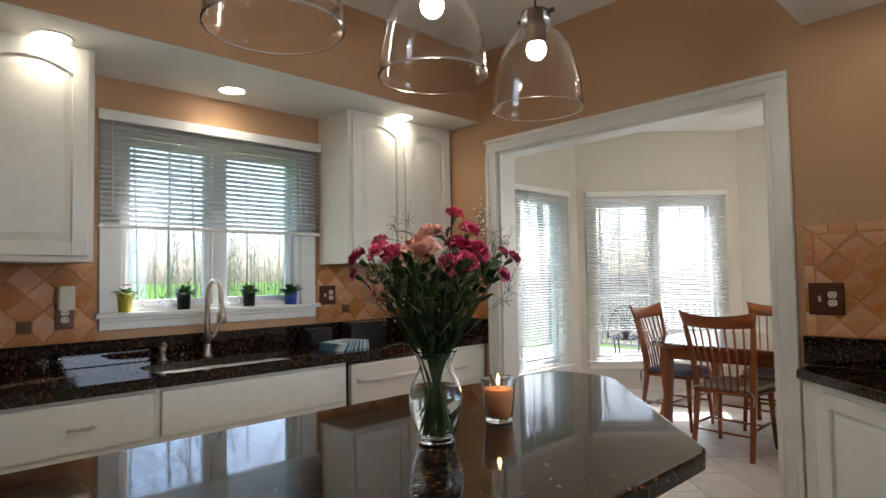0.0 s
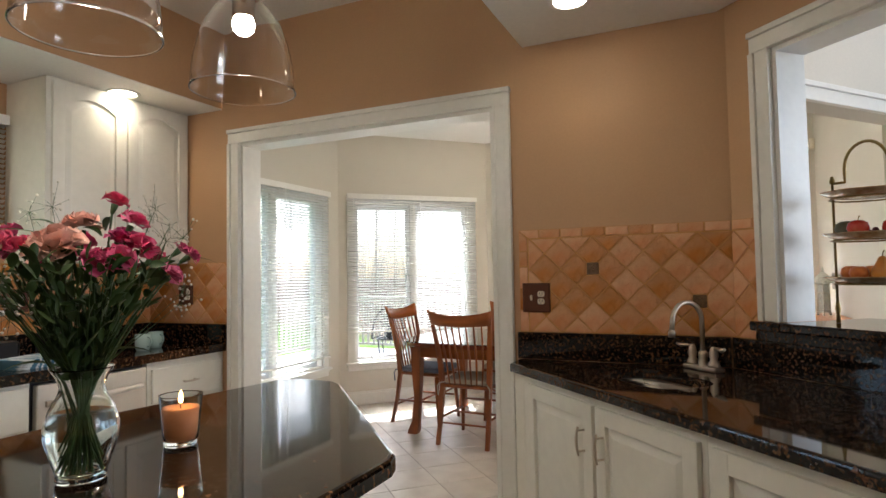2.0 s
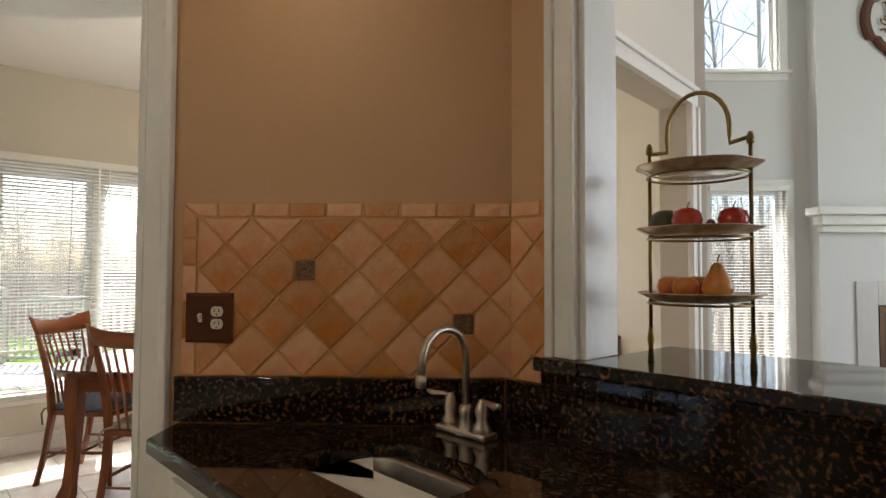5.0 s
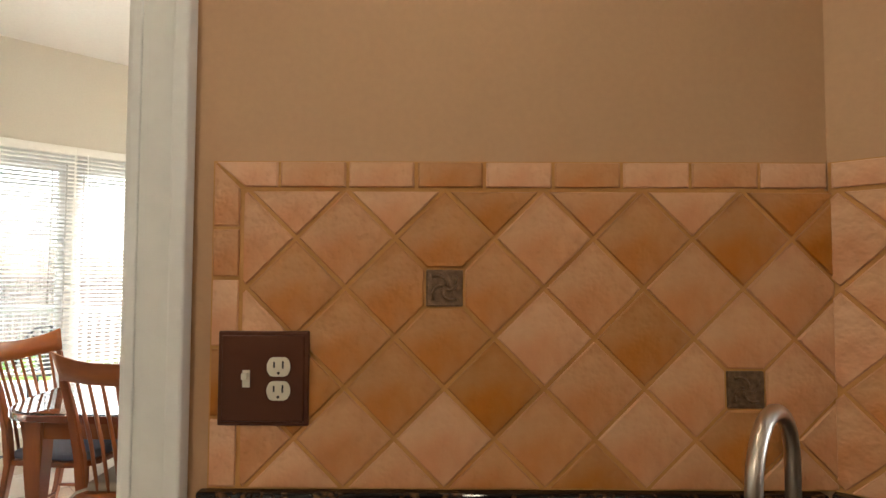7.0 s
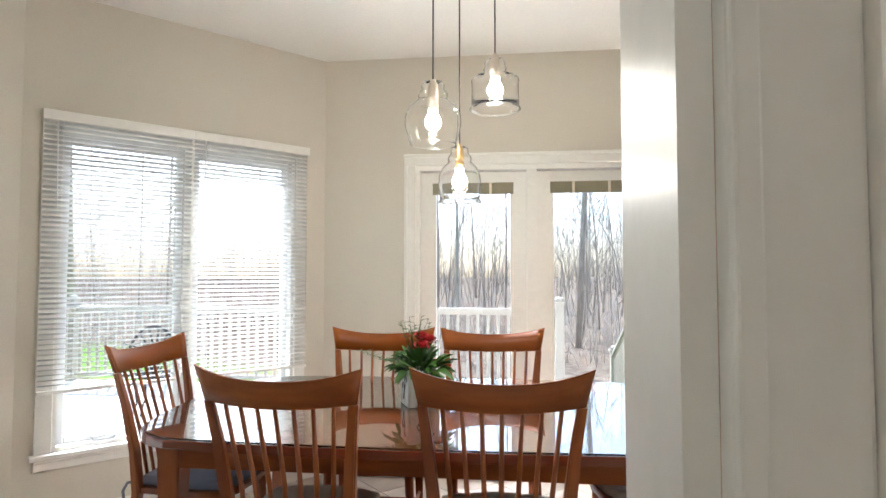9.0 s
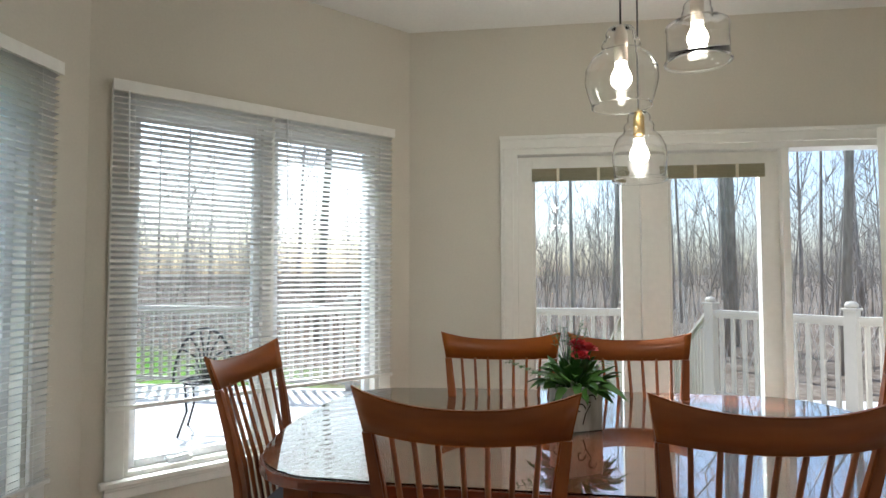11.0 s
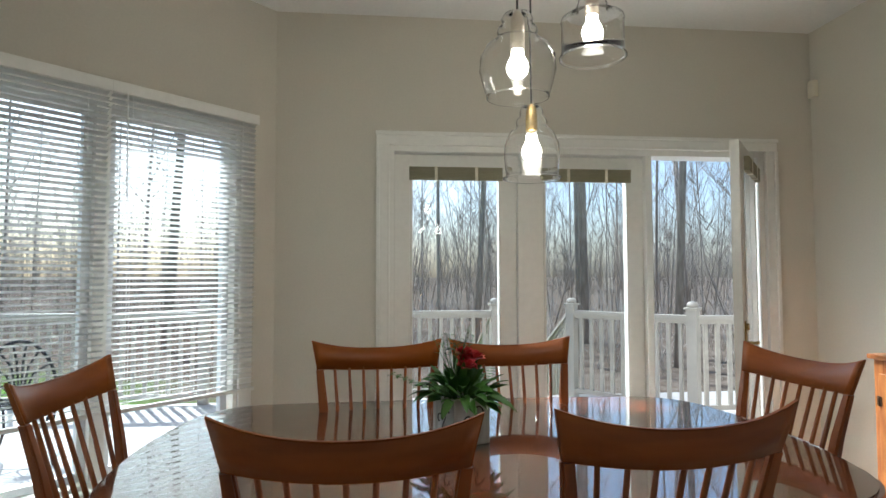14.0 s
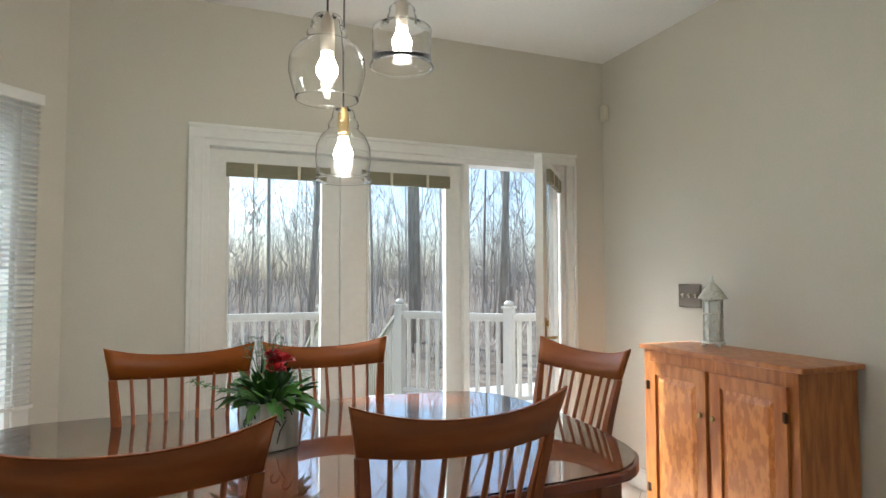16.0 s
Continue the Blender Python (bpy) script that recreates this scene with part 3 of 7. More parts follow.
CF = -1.05
mCab = pose(CF - 0.03, -1.0, 0, 0, 0, 90)      # x runs along +y, y points to the window wall
base_unit("base_cabinet", mCab, 0.0, 1.05, "white drawer cabinet under the sink counter", [("drawer", 0.03, 0.50, 0.66, 0.84, 0.27), ("drawer", 0.53, 1.02, 0.66, 0.84, 0.78), ("door", 0.03, 0.50, 0.13, 0.63, 0.46), ("door", 0.53, 1.02, 0.13, 0.63, 0.57)])
base_unit("base_cabinet", mCab, 1.05, 2.533, "white drawer cabinet under the sink counter", [("drawer", 1.09, 1.98, 0.675, 0.86, 1.53), ("drawer", 2.01, 2.513, 0.675, 0.86, 2.26), ("door", 1.09, 1.98, 0.13, 0.645, 1.93), ("door", 2.01, 2.513, 0.13, 0.645, 2.06)])
base_unit("base_cabinet", mCab, 2.533, 3.478, "white sink cabinet with a false drawer front", [("drawer", 2.553, 3.463, 0.675, 0.86, None), ("door", 2.553, 3.0, 0.13, 0.645, 2.96), ("door", 3.01, 3.463, 0.13, 0.645, 3.05)])
base_unit("base_cabinet", mCab, 4.05, 4.568, "narrow white drawer cabinet beside the dishwasher", [("drawer", 4.07, 4.54, 0.66, 0.84, 4.30), ("door", 4.07, 4.54, 0.13, 0.63, 4.12)])

dish = thing("dishwasher", "pale steel dishwasher with a bowed handle", "dishwasher", mCab)
bm = bmesh.new()
box(bm, 3.485, 4.04, 0.02, 0.54, 0.09, 0.874)
part("body", bm, BLACK, dish)
bm = bmesh.new()
box(bm, 3.498, 4.033, -0.022, 0.018, 0.11, 0.86, 0.008)
dd = part("door", bm, DWSTEEL, dish)
bm = bmesh.new()
tube(bm, [(3.53 + 0.47 * i / 10, -0.03 - 0.032 * math.sin(math.pi * i / 10), 0.775) for i in range(11)], 0.014, 10)
part("handle", bm, DWSTEEL, dd)


def cut_slab(name, outline, hole, z0, z1, mat, label, m=None, edge=0.006):
    """A stone worktop with an opening: top and bottom rings, outer edge and inner edge."""
    bm = bmesh.new()

    def ring(pts, z):
        return [bm.verts.new((x, y, z)) for x, y in pts]
    outer = [ring(outline, z0), ring(outline, z1)]
    inner = [ring(hole, z0), ring(hole, z1)] if hole else None
    n = len(outline)
    for i in range(n):
        j = (i + 1) % n
        bm.faces.new((outer[0][i], outer[0][j], outer[1][j], outer[1][i]))
    if hole:
        k = len(hole)
        for i in range(k):
            j = (i + 1) % k
            bm.faces.new((inner[0][j], inner[0][i], inner[1][i], inner[1][j]))
    for lvl in (0, 1):
        es = []
        for r in ([outer[lvl]] + ([inner[lvl]] if hole else [])):
            for i in range(len(r)):
                e = bm.edges.get((r[i], r[(i + 1) % len(r)]))
                es.append(e)
        bmesh.ops.triangle_fill(bm, use_beauty=True, use_dissolve=False, edges=es)
    bm.normal_update()
    top_edges = [e for e in bm.edges if set(e.verts) <= set(outer[1]) and outer[1].index(e.verts[0]) in ((outer[1].index(e.verts[1]) + 1) % n, (outer[1].index(e.verts[1]) - 1) % n)]
    bmesh.ops.bevel(bm, geom=top_edges, offset=edge, segments=3, affect="EDGES", profile=0.5)
    return solid(name, bm, mat, label, "worktop", m)


def rounded(x0, x1, y0, y1, r, n=5):
    pts = []
    for cx, cy, a0 in ((x1 - r, y0 + r, -90), (x1 - r, y1 - r, 0), (x0 + r, y1 - r, 90), (x0 + r, y0 + r, 180)):
        for i in range(n + 1):
            a = radians(a0 + 90 * i / n)
            pts.append((cx + r * math.cos(a), cy + r * math.sin(a)))
    return pts


def basin(name, m, x0, x1, y0, y1, r, depth, label, z=0.876):
    bm = bmesh.new()
    rings = []
    for inset, dz, rr in ((-0.012, 0.0, r + 0.01), (0.0, 0.0, r), (0.006, -0.01, r), (0.02, -depth + 0.02, r), (0.04, -depth, r * 0.8)):
        rings.append([bm.verts.new((u, v, z + dz)) for u, v in rounded(x0 + inset, x1 - inset, y0 + inset, y1 - inset, max(rr - inset, 0.02))])
    for a, b in zip(rings, rings[1:]):
        for i in range(len(a)):
            k = (i + 1) % len(a)
            bm.faces.new((a[i], a[k], b[k], b[i])).smooth = True
    bm.faces.new(rings[-1])
    ob = solid(name, bm, STEEL, label, "sink", m)
    return ob


cut_slab("worktop", [(CF, -1.0), (CF, KY - 0.002), (KX + 0.001, KY - 0.002), (KX + 0.001, -1.0)][::-1], rounded(-1.52, -1.17, 1.58, 2.36, 0.10), 0.878, 0.914, GRANITE, "dark brown polished granite sink worktop", edge=0.010)
basin("sink_basin", None, -1.51, -1.18, 1.59, 1.95, 0.09, 0.18, "stainless steel undermount sink bowl")
basin("sink_basin", None, -1.51, -1.18, 1.975, 2.35, 0.09, 0.20, "stainless steel undermount sink bowl")
bm = bmesh.new()
box(bm, KX + 0.001, KX + 0.021, -1.0, KY - 0.022, 0.9145, 1.035, 0.003)
solid("backsplash", bm, GRANITE, "dark granite upstand behind the sink", "upstand", kind="structure")
bm = bmesh.new()
box(bm, KX + 0.001, -1.04, KY - 0.021, KY - 0.001, 0.9145, 1.035, 0.003)
solid("backsplash_end", bm, GRANITE, "dark granite upstand on the opening wall", "upstand", kind="structure")


def gooseneck(name, m, height, reach, label, sprayer=False, levers=False):
    top = thing(name, label, "faucet", m)
    bm = bmesh.new()
    lathe(bm, [(0.0, 0), (0.028, 0), (0.028, 0.006), (0.02, 0.014), (0.017, 0.05), (0.019, 0.06), (0.014, 0.075), (0.0, 0.075)], sides=20)
    part("base", bm, NICKEL, top)
    bm = bmesh.new()
    r = reach / 2
    pts = [(0, 0, 0.06), (0, 0, height - r)] + [(0, -(r - r * math.cos(a)), height - r + r * math.sin(a)) for a in [math.pi * k / 12 for k in range(1, 12)]] + [(0, -reach, height - r), (0, -reach - 0.004, height - r - 0.03)]
    if sprayer:
        tube(bm, pts, [0.017, 0.014] + [0.0125] * 11 + [0.0125, 0.013], 12, up=(1, 0, 0))
    else:
        tube(bm, pts, 0.0095, 12, up=(1, 0, 0))
    part("spout", bm, NICKEL, top)
    bm = bmesh.new()
    z = height - r - 0.03
    if sprayer:
        tube(bm, [(0, -reach - 0.004, z), (0, -reach - 0.012, z - 0.05), (0, -reach - 0.022, z - 0.10)], [0.014, 0.018, 0.023], 12, up=(1, 0, 0))
    else:
        tube(bm, [(0, -reach - 0.004, z), (0, -reach - 0.005, z - 0.012), (0, -reach - 0.006, z - 0.03)], [0.010, 0.014, 0.013], 12, up=(1, 0, 0))
    part("spray_head" if sprayer else "aerator", bm, NICKEL, top)
    if sprayer:
        bm = bmesh.new()
        tube(bm, [(0.015, 0, 0.09), (0.04, -0.005, 0.12), (0.055, -0.012, 0.17), (0.05, -0.014, 0.23)], [0.012, 0.010, 0.010, 0.007], 10)
        part("lever", bm, NICKEL, top)
    if levers:
        bm = bmesh.new()
        box(bm, -0.085, 0.085, -0.027, 0.027, 0, 0.018, 0.006)
        part("deck_plate", bm, NICKEL, top)
        for s in (-1, 1):
            bm = bmesh.new()
            lathe(bm, [(0.0, 0.018), (0.024, 0.018), (0.022, 0.03), (0.014, 0.045), (0.018, 0.065), (0.013, 0.085), (0.008, 0.095), (0.0, 0.097)], (s * 0.055, 0, 0), sides=18)
            part("valve", bm, NICKEL, top)
            bm = bmesh.new()
            tube(bm, [(s * 0.055, 0, 0.085), (s * 0.075, -0.005, 0.092), (s * 0.105, -0.012, 0.088), (s * 0.125, -0.016, 0.094)], [0.007, 0.006, 0.009, 0.005], 10)
            part("lever", bm, NICKEL, top)
    return top


gooseneck("kitchen_faucet", pose(-1.60, 1.96, 0.9145, 0, 0, 90), 0.40, 0.17, "brushed nickel gooseneck faucet behind the sink", sprayer=True)
soap = thing("soap_dispenser", "brushed nickel soap pump beside the faucet", "soap dispenser", pose(-1.61, 1.74, 0.9145, 0, 0, 90))
bm = bmesh.new()
lathe(bm, [(0, 0), (0.022, 0), (0.022, 0.006), (0.013, 0.012), (0.013, 0.05), (0.017, 0.055), (0.017, 0.07), (0.0, 0.073)], sides=18)
part("collar", bm, NICKEL, soap)
bm = bmesh.new()
tube(bm, [(0, 0, 0.07), (0, 0, 0.085), (0, -0.02, 0.09), (0, -0.055, 0.08)], [0.008, 0.008, 0.007, 0.005], 10, up=(1, 0, 0))
part("nozzle", bm, NICKEL, soap)


def upper_unit(x0, x1, doors, label):
    top = thing("wall_cabinet", label, "cabinet", pose(-1.37, -1.0, 0, 0, 0, 90), "white wall cabinets")
    bm = bmesh.new()
    box(bm, x0, x1, 0.0, 0.328, 1.405, 2.332)
    part("body", bm, CABINET, top)
    for a, b in doors:
        panel_door(top, a, b, 1.43, 2.315, -0.001, CABINET, arch=0.05, rail=0.06)
    return top


upper_unit(3.706, 4.567, [(3.73, 4.13), (4.145, 4.545)], "white wall cabinet with two arched panel doors")
upper_unit(1.45, 2.37, [(1.47, 1.90), (1.915, 2.345)], "white wall cabinet with arched panel doors")
upper_unit(0.5, 1.449, [(0.52, 0.96), (0.975, 1.43)], "white wall cabinet with arched panel doors")

# island
ISL = [(-0.06, -0.3), (0.93, -0.3), (0.955, 2.03), (0.94, 2.075), (0.34, 2.735), (0.28, 2.775), (0.12, 2.775), (0.055, 2.74), (-0.06, 2.0)]
cut_slab("island_worktop", ISL, None, 0.876, 0.914, GRANITE, "dark brown polished granite island worktop", edge=0.012)
isl = thing("island_cabinet", "white kitchen island cabinet under dark granite", "island")
bm = bmesh.new()
prism(bm, [(0.06, -0.25), (0.62, -0.25), (0.62, 1.95), (0.30, 2.30), (0.06, 2.30)], 0.10, 0.8755)
prism(bm, [(0.10, -0.2), (0.58, -0.2), (0.58, 1.92), (0.28, 2.24), (0.10, 2.24)], 0.0, 0.10)
part("body", bm, CABINET, isl)
for k in range(4):
    bm = bmesh.new()
    y0 = -0.22 + 0.54 * k
    box(bm, 0.622, 0.636, y0, y0 + 0.50, 0.14, 0.85, 0.004)
    box(bm, 0.636, 0.644, y0 + 0.06, y0 + 0.44, 0.20, 0.79, 0.006)
    part("side_panel", bm, CABINET, isl)

# wet bar
mF, lF = along((0.80, 3.37), (2.3, 1.87))
body = base_unit("base_cabinet", mF @ pose(0, 0.035, 0), 0.02, 1.05, "white double-door cabinet under the wet bar", [("door", 0.08, 0.545, 0.13, 0.845, 0.50), ("door", 0.565, 1.03, 0.13, 0.845, 0.61)], group="wet bar cabinets", depth=0.30)
base_unit("base_cabinet", mF @ pose(0, 0.035, 0), 1.05, 2.06, "white double-door cabinet under the wet bar", [("door", 1.08, 1.55, 0.13, 0.845, 1.51), ("door", 1.57, 2.04, 0.13, 0.845, 1.61)], group="wet bar cabinets", depth=0.30)
bm = bmesh.new()
prism(bm, [(0.79, 3.568), (0.79, 3.41), (0.835, 3.385), (1.35, 3.25), (1.30, 3.568)], 0.0, 0.876)
solid("filler_panel", bm, CABINET, "white filler panel at the wet bar's end", "panel", kind="structure")
hole = [(mF @ Vector((x, y, 0))) for x, y in rounded(0.33, 0.73, 0.17, 0.44, 0.10)]
cut_slab("worktop", [(0.772, 3.548), (0.772, 3.40), (0.80, 3.372), (2.3, 1.87), (2.83, 2.40), (1.678, 3.548)], [(v.x, v.y) for v in hole], 0.878, 0.914, GRANITE, "dark brown polished granite wet bar worktop", edge=0.010)
basin("bar_sink", mF, 0.34, 0.72, 0.18, 0.43, 0.09, 0.15, "small stainless steel bar sink")
gooseneck("bar_faucet", mF @ pose(0.467, 0.594, 0.9145), 0.268, 0.145, "brushed nickel bar faucet with two levers", levers=True)
bm = bmesh.new()
box(bm, 0.763 - KX, WEST[0] - KX - 0.022, -0.021, -0.001, 0.9145, 1.035, 0.003)
solid("bar_backsplash", bm, GRANITE, "dark granite upstand behind the bar sink", "upstand", mW, kind="structure")
bm = bmesh.new()
box(bm, 0.0, 2.2, -0.022, -0.001, 0.9145, 1.035, 0.002)
box(bm, 0.113, 2.2, -0.0225, -0.001, 1.035, 1.0735, 0.002)
solid("bar_riser", bm, GRANITE, "dark granite riser below the raised bar", "upstand", mP, kind="structure")
bm = bmesh.new()
box(bm, 0.238, 2.078, -0.05, 0.42, 1.0745, 1.1095, 0.007)
box(bm, 0.108, 0.2375, -0.05, -0.036, 1.0745, 1.1095, 0.005)
solid("bar_ledge", bm, GRANITE, "dark granite raised bar ledge", "worktop", mP)


# ---- wall tiles ----
def clip(poly, a, b, c):
    """Keeps the part of a convex polygon with a*x + b*y <= c."""
    out = []
    for i in range(len(poly)):
        p, q = poly[i], poly[(i + 1) % len(poly)]
        dp, dq = a * p[0] + b * p[1] - c, a * q[0] + b * q[1] - c
        if dp <= 0:
            out.append(p)
        if (dp < 0 < dq) or (dq < 0 < dp):
            t = dp / (dp - dq)
            out.append((p[0] + (q[0] - p[0]) * t, p[1] + (q[1] - p[1]) * t))
    return out


def tile_mesh(poly, y0=-0.002, thick=0.008):
    cx, cz = sum(p[0] for p in poly) / len(poly), sum(p[1] for p in poly) / len(poly)
    bm = bmesh.new()
    rings = []
    for y, s in ((y0, 0.0), (y0 - thick + 0.002, 0.0), (y0 - thick, 0.0025)):
        ring = []
        for u, v in poly:
            d = math.hypot(u - cx, v - cz) or 1
            ring.append(bm.verts.new((u - cx - (u - cx) / d * s, y, v - cz - (v - cz) / d * s)))
        rings.append(ring)
    for a, b in zip(rings, rings[1:]):
        for i in range(len(a)):
            j = (i + 1) % len(a)
            bm.faces.new((a[i], a[j], b[j], b[i]))
    bm.faces.new(rings[-1])
    return mesh_of(bm, "tile", TERRACOTTA), (cx, cz)


TILE_CACHE = {}


def put_tile(parent, poly):
    if len(poly) < 3:
        return
    area = abs(sum(poly[i][0] * poly[(i + 1) % len(poly)][1] - poly[(i + 1) % len(poly)][0] * poly[i][1] for i in range(len(poly)))) / 2
    if area < 0.00012:
        return
    cx, cz = sum(p[0] for p in poly) / len(poly), sum(p[1] for p in poly) / len(poly)
    key = tuple((round(p[0] - cx, 4), round(p[1] - cz, 4)) for p in poly)
    if key not in TILE_CACHE:
        TILE_CACHE[key] = tile_mesh(poly)[0]
    jitter = pose(cx, random.uniform(-0.0006, 0.0006), cz, random.uniform(-0.5, 0.5), 0, random.uniform(-0.5, 0.5))
    piece("tile", TILE_CACHE[key], parent, jitter)


def tile_field(name, m, x0, x1, z0, z1, vx, vz, decos=(), label="terracotta tiles laid on the diagonal with ochre grout", diag=0.144, gap=0.0062):
    """Diagonal tiles in a wall's frame; (vx, vz) is one joint crossing; decos: crossings that carry small bronze squares."""
    top = thing(name, label, "tiles", m, kind="structure")
    bm = bmesh.new()
    box(bm, x0, x1, -0.0055, -0.0005, z0, z1)
    part("grout_bed", bm, GROUT, top)
    h = diag / 2
    for i in range(-60, 61):
        for k in range(-12, 13):
            if (i + k) % 2:
                continue
            cx, cz = vx + i * h, vz - h + k * h
            if cx + h < x0 or cx - h > x1 or cz + h < z0 or cz - h > z1:
                continue
            r = h - gap * 0.7
            poly = [(cx, cz - r), (cx + r, cz), (cx, cz + r), (cx - r, cz)]
            for a, b, c in ((1, 0, x1 - gap / 2), (-1, 0, -x0 - gap / 2), (0, 1, z1 - gap / 2), (0, -1, -z0 - gap / 2)):
                poly = clip(poly, a, b, c) if poly else poly
            for dx, dz in decos:
                for sx, sz in ((1, 0), (-1, 0), (0, 1), (0, -1)):
                    if abs(cx - dx - sx * h) < 0.01 and abs(cz - dz - sz * h) < 0.01:
                        poly = clip(poly, -sx, -sz, -(sx * dx + sz * dz) - 0.0300)
            put_tile(top, poly)
    for dx, dz in decos:
        bm = bmesh.new()
        box(bm, dx - 0.0265, dx + 0.0265, -0.010, -0.004, dz - 0.0265, dz + 0.0265, 0.002)
        for a in range(4):
            c, s = math.cos(a * math.pi / 2 + math.pi / 4), math.sin(a * math.pi / 2 + math.pi / 4)
            pts = [(dx + (0.004 + 0.02 * t) * math.cos(a * math.pi / 2 + math.pi / 4 + 1.6 * t), -0.0105, dz + (0.004 + 0.02 * t) * math.sin(a * math.pi / 2 + math.pi / 4 + 1.6 * t)) for t in (0, 0.25, 0.5, 0.75, 1)]
            tube(bm, pts, 0.0022, 6, up=(0, 1, 0))
        part("deco_tile", bm, DECO, top, "small embossed bronze tile")
    return top


def border(parent, x0, x1, z0, z1, length, vertical=False, gap=0.0055):
    a, b = (z0, z1) if vertical else (x0, x1)
    s = a
    while s < b - 0.012:
        e = min(s + length, b)
        if vertical:
            put_tile(parent, [(x0, s + gap / 2), (x1, s + gap / 2), (x1, e - gap / 2), (x0, e - gap / 2)])
        else:
            put_tile(parent, [(s + gap / 2, z0), (e - gap / 2, z0), (e - gap / 2, z1), (s + gap / 2, z1)])
        s = e


def L(x):
    return x - KX


f = tile_field("backsplash_tiles", mW, L(0.818), L(1.679), 1.0355, 1.466, L(0.969), 1.467, [(L(1.113), 1.323), (L(1.545), 1.179)])
bm = bmesh.new()
box(bm, L(0.774), L(0.8179), -0.0055, -0.0005, 1.0355, 1.508)
box(bm, L(0.8179), L(1.667), -0.0055, -0.0005, 1.4661, 1.508)
part("grout_bed", bm, GROUT, f)
border(f, L(0.871), L(1.679), 1.470, 1.506, 0.1)
put_tile(f, [(L(0.822), 1.470), (L(0.869), 1.470), (L(0.869), 1.506), (L(0.780), 1.506)])
put_tile(f, [(L(0.777), 1.412), (L(0.814), 1.412), (L(0.814), 1.467), (L(0.777), 1.504)])
border(f, L(0.777), L(0.814), 1.0365, 1.410, 0.1, True)
f = tile_field("backsplash_tiles_return", mP, 0.002, 0.126, 1.0355, 1.466, 0.014, 1.467)
bm = bmesh.new()
box(bm, 0.002, 0.126, -0.0055, -0.0005, 1.4661, 1.508)
part("grout_bed", bm, GROUT, f)
border(f, 0.004, 0.126, 1.470, 1.506, 0.1)
tile_field("sink_wall_tiles", mK, 0.9, 1.46 + 1.6, 1.0355, 1.404, 1.32 + 1.6, 1.404, [(1.176 + 1.6, 1.116)])
tile_field("sink_wall_tiles", mK, 2.69 + 1.6, KY + 1.598, 1.0355, 1.404, 2.90 + 1.6, 1.404, [(2.90 + 1.6, 1.116)])
tile_field("side_wall_tiles", mW, 0.002, L(-1.03), 1.0355, 1.404, 0.2, 1.404)


def switch_plate(m, x, z, w, h, gangs, label, mat=None):
    top = thing("outlet_plate", label, "outlet", m)
    bm = bmesh.new()
    box(bm, x - w / 2, x + w / 2, -0.016, -0.0105, z - h / 2, z + h / 2, 0.002)
    box(bm, x - w / 2 + 0.006, x + w / 2 - 0.006, -0.019, -0.015, z - h / 2 + 0.006, z + h / 2 - 0.006, 0.002)
    part("plate", bm, mat or PLATE, top)
    n = len(gangs)
    for i, g in enumerate(gangs):
        cx = x + (i - (n - 1) / 2) * 0.046
        if g == "t":
            bm = bmesh.new()
            box(bm, cx - 0.005, cx + 0.005, -0.0215, -0.018, z - 0.012, z + 0.012)
            box(bm, cx - 0.004, cx + 0.004, -0.031, -0.021, z + 0.000, z + 0.009, 0.001)
            part("toggle", bm, IVORY, top)
        elif g == "d":
            for s in (-1, 1):
                bm = bmesh.new()
                pts = [(cx + 0.0168 * math.cos(t) if abs(math.sin(t)) < 0.82 else cx + 0.0168 * math.cos(t), max(-0.0135, min(0.0135, 0.0172 * math.sin(t))) + z + s * 0.0168) for t in (2 * math.pi * k / 24 for k in range(24))]
                vs0 = [bm.verts.new((u, -0.0185, v)) for u, v in pts]
                vs1 = [bm.verts.new((u, -0.0215, v)) for u, v in pts]
                for k in range(24):
                    bm.faces.new((vs0[k], vs0[(k + 1) % 24], vs1[(k + 1) % 24], vs1[k]))
                bm.faces.new(vs1)
                face = part("receptacle", bm, IVORY, top)
                bm = bmesh.new()
                for dx, hh in ((-0.0062, 0.0042), (0.0062, 0.0052)):
                    box(bm, cx + dx - 0.0012, cx + dx + 0.0012, -0.0221, -0.0212, z + s * 0.0168 + 0.003 - hh, z + s * 0.0168 + 0.003 + hh)
                rod(bm, (cx, -0.0212, z + s * 0.0168 - 0.0085), (cx, -0.0221, z + s * 0.0168 - 0.0085), 0.0022, sides=8)
                part("slots", bm, BLACK, face)
    return top


switch_plate(mW, L(0.855), 1.194, 0.130, 0.134, "td", "brown metal plate with a switch and a duplex outlet")
switch_plate(mK, 2.76 + 1.6, 1.21, 0.118, 0.12, "td", "brown metal plate with a switch and outlet")
switch_plate(mK, 1.33 + 1.6, 1.16, 0.075, 0.12, "d", "brown metal outlet plate beside the window")
switch_plate(mW, 0.33, 1.21, 0.118, 0.12, "td", "brown metal plate with a switch and outlet")
pl = solid("night_light", bmesh.new(), IVORY, "white plug-in night light above an outlet", "night light", mK)
bm = bmesh.new()
prism(bm, rounded(1.33 + 1.6 - 0.036, 1.33 + 1.6 + 0.036, -0.052, -0.023, 0.012), 1.19, 1.30, 0.008)
bm.to_mesh(pl.data)
bm.free()


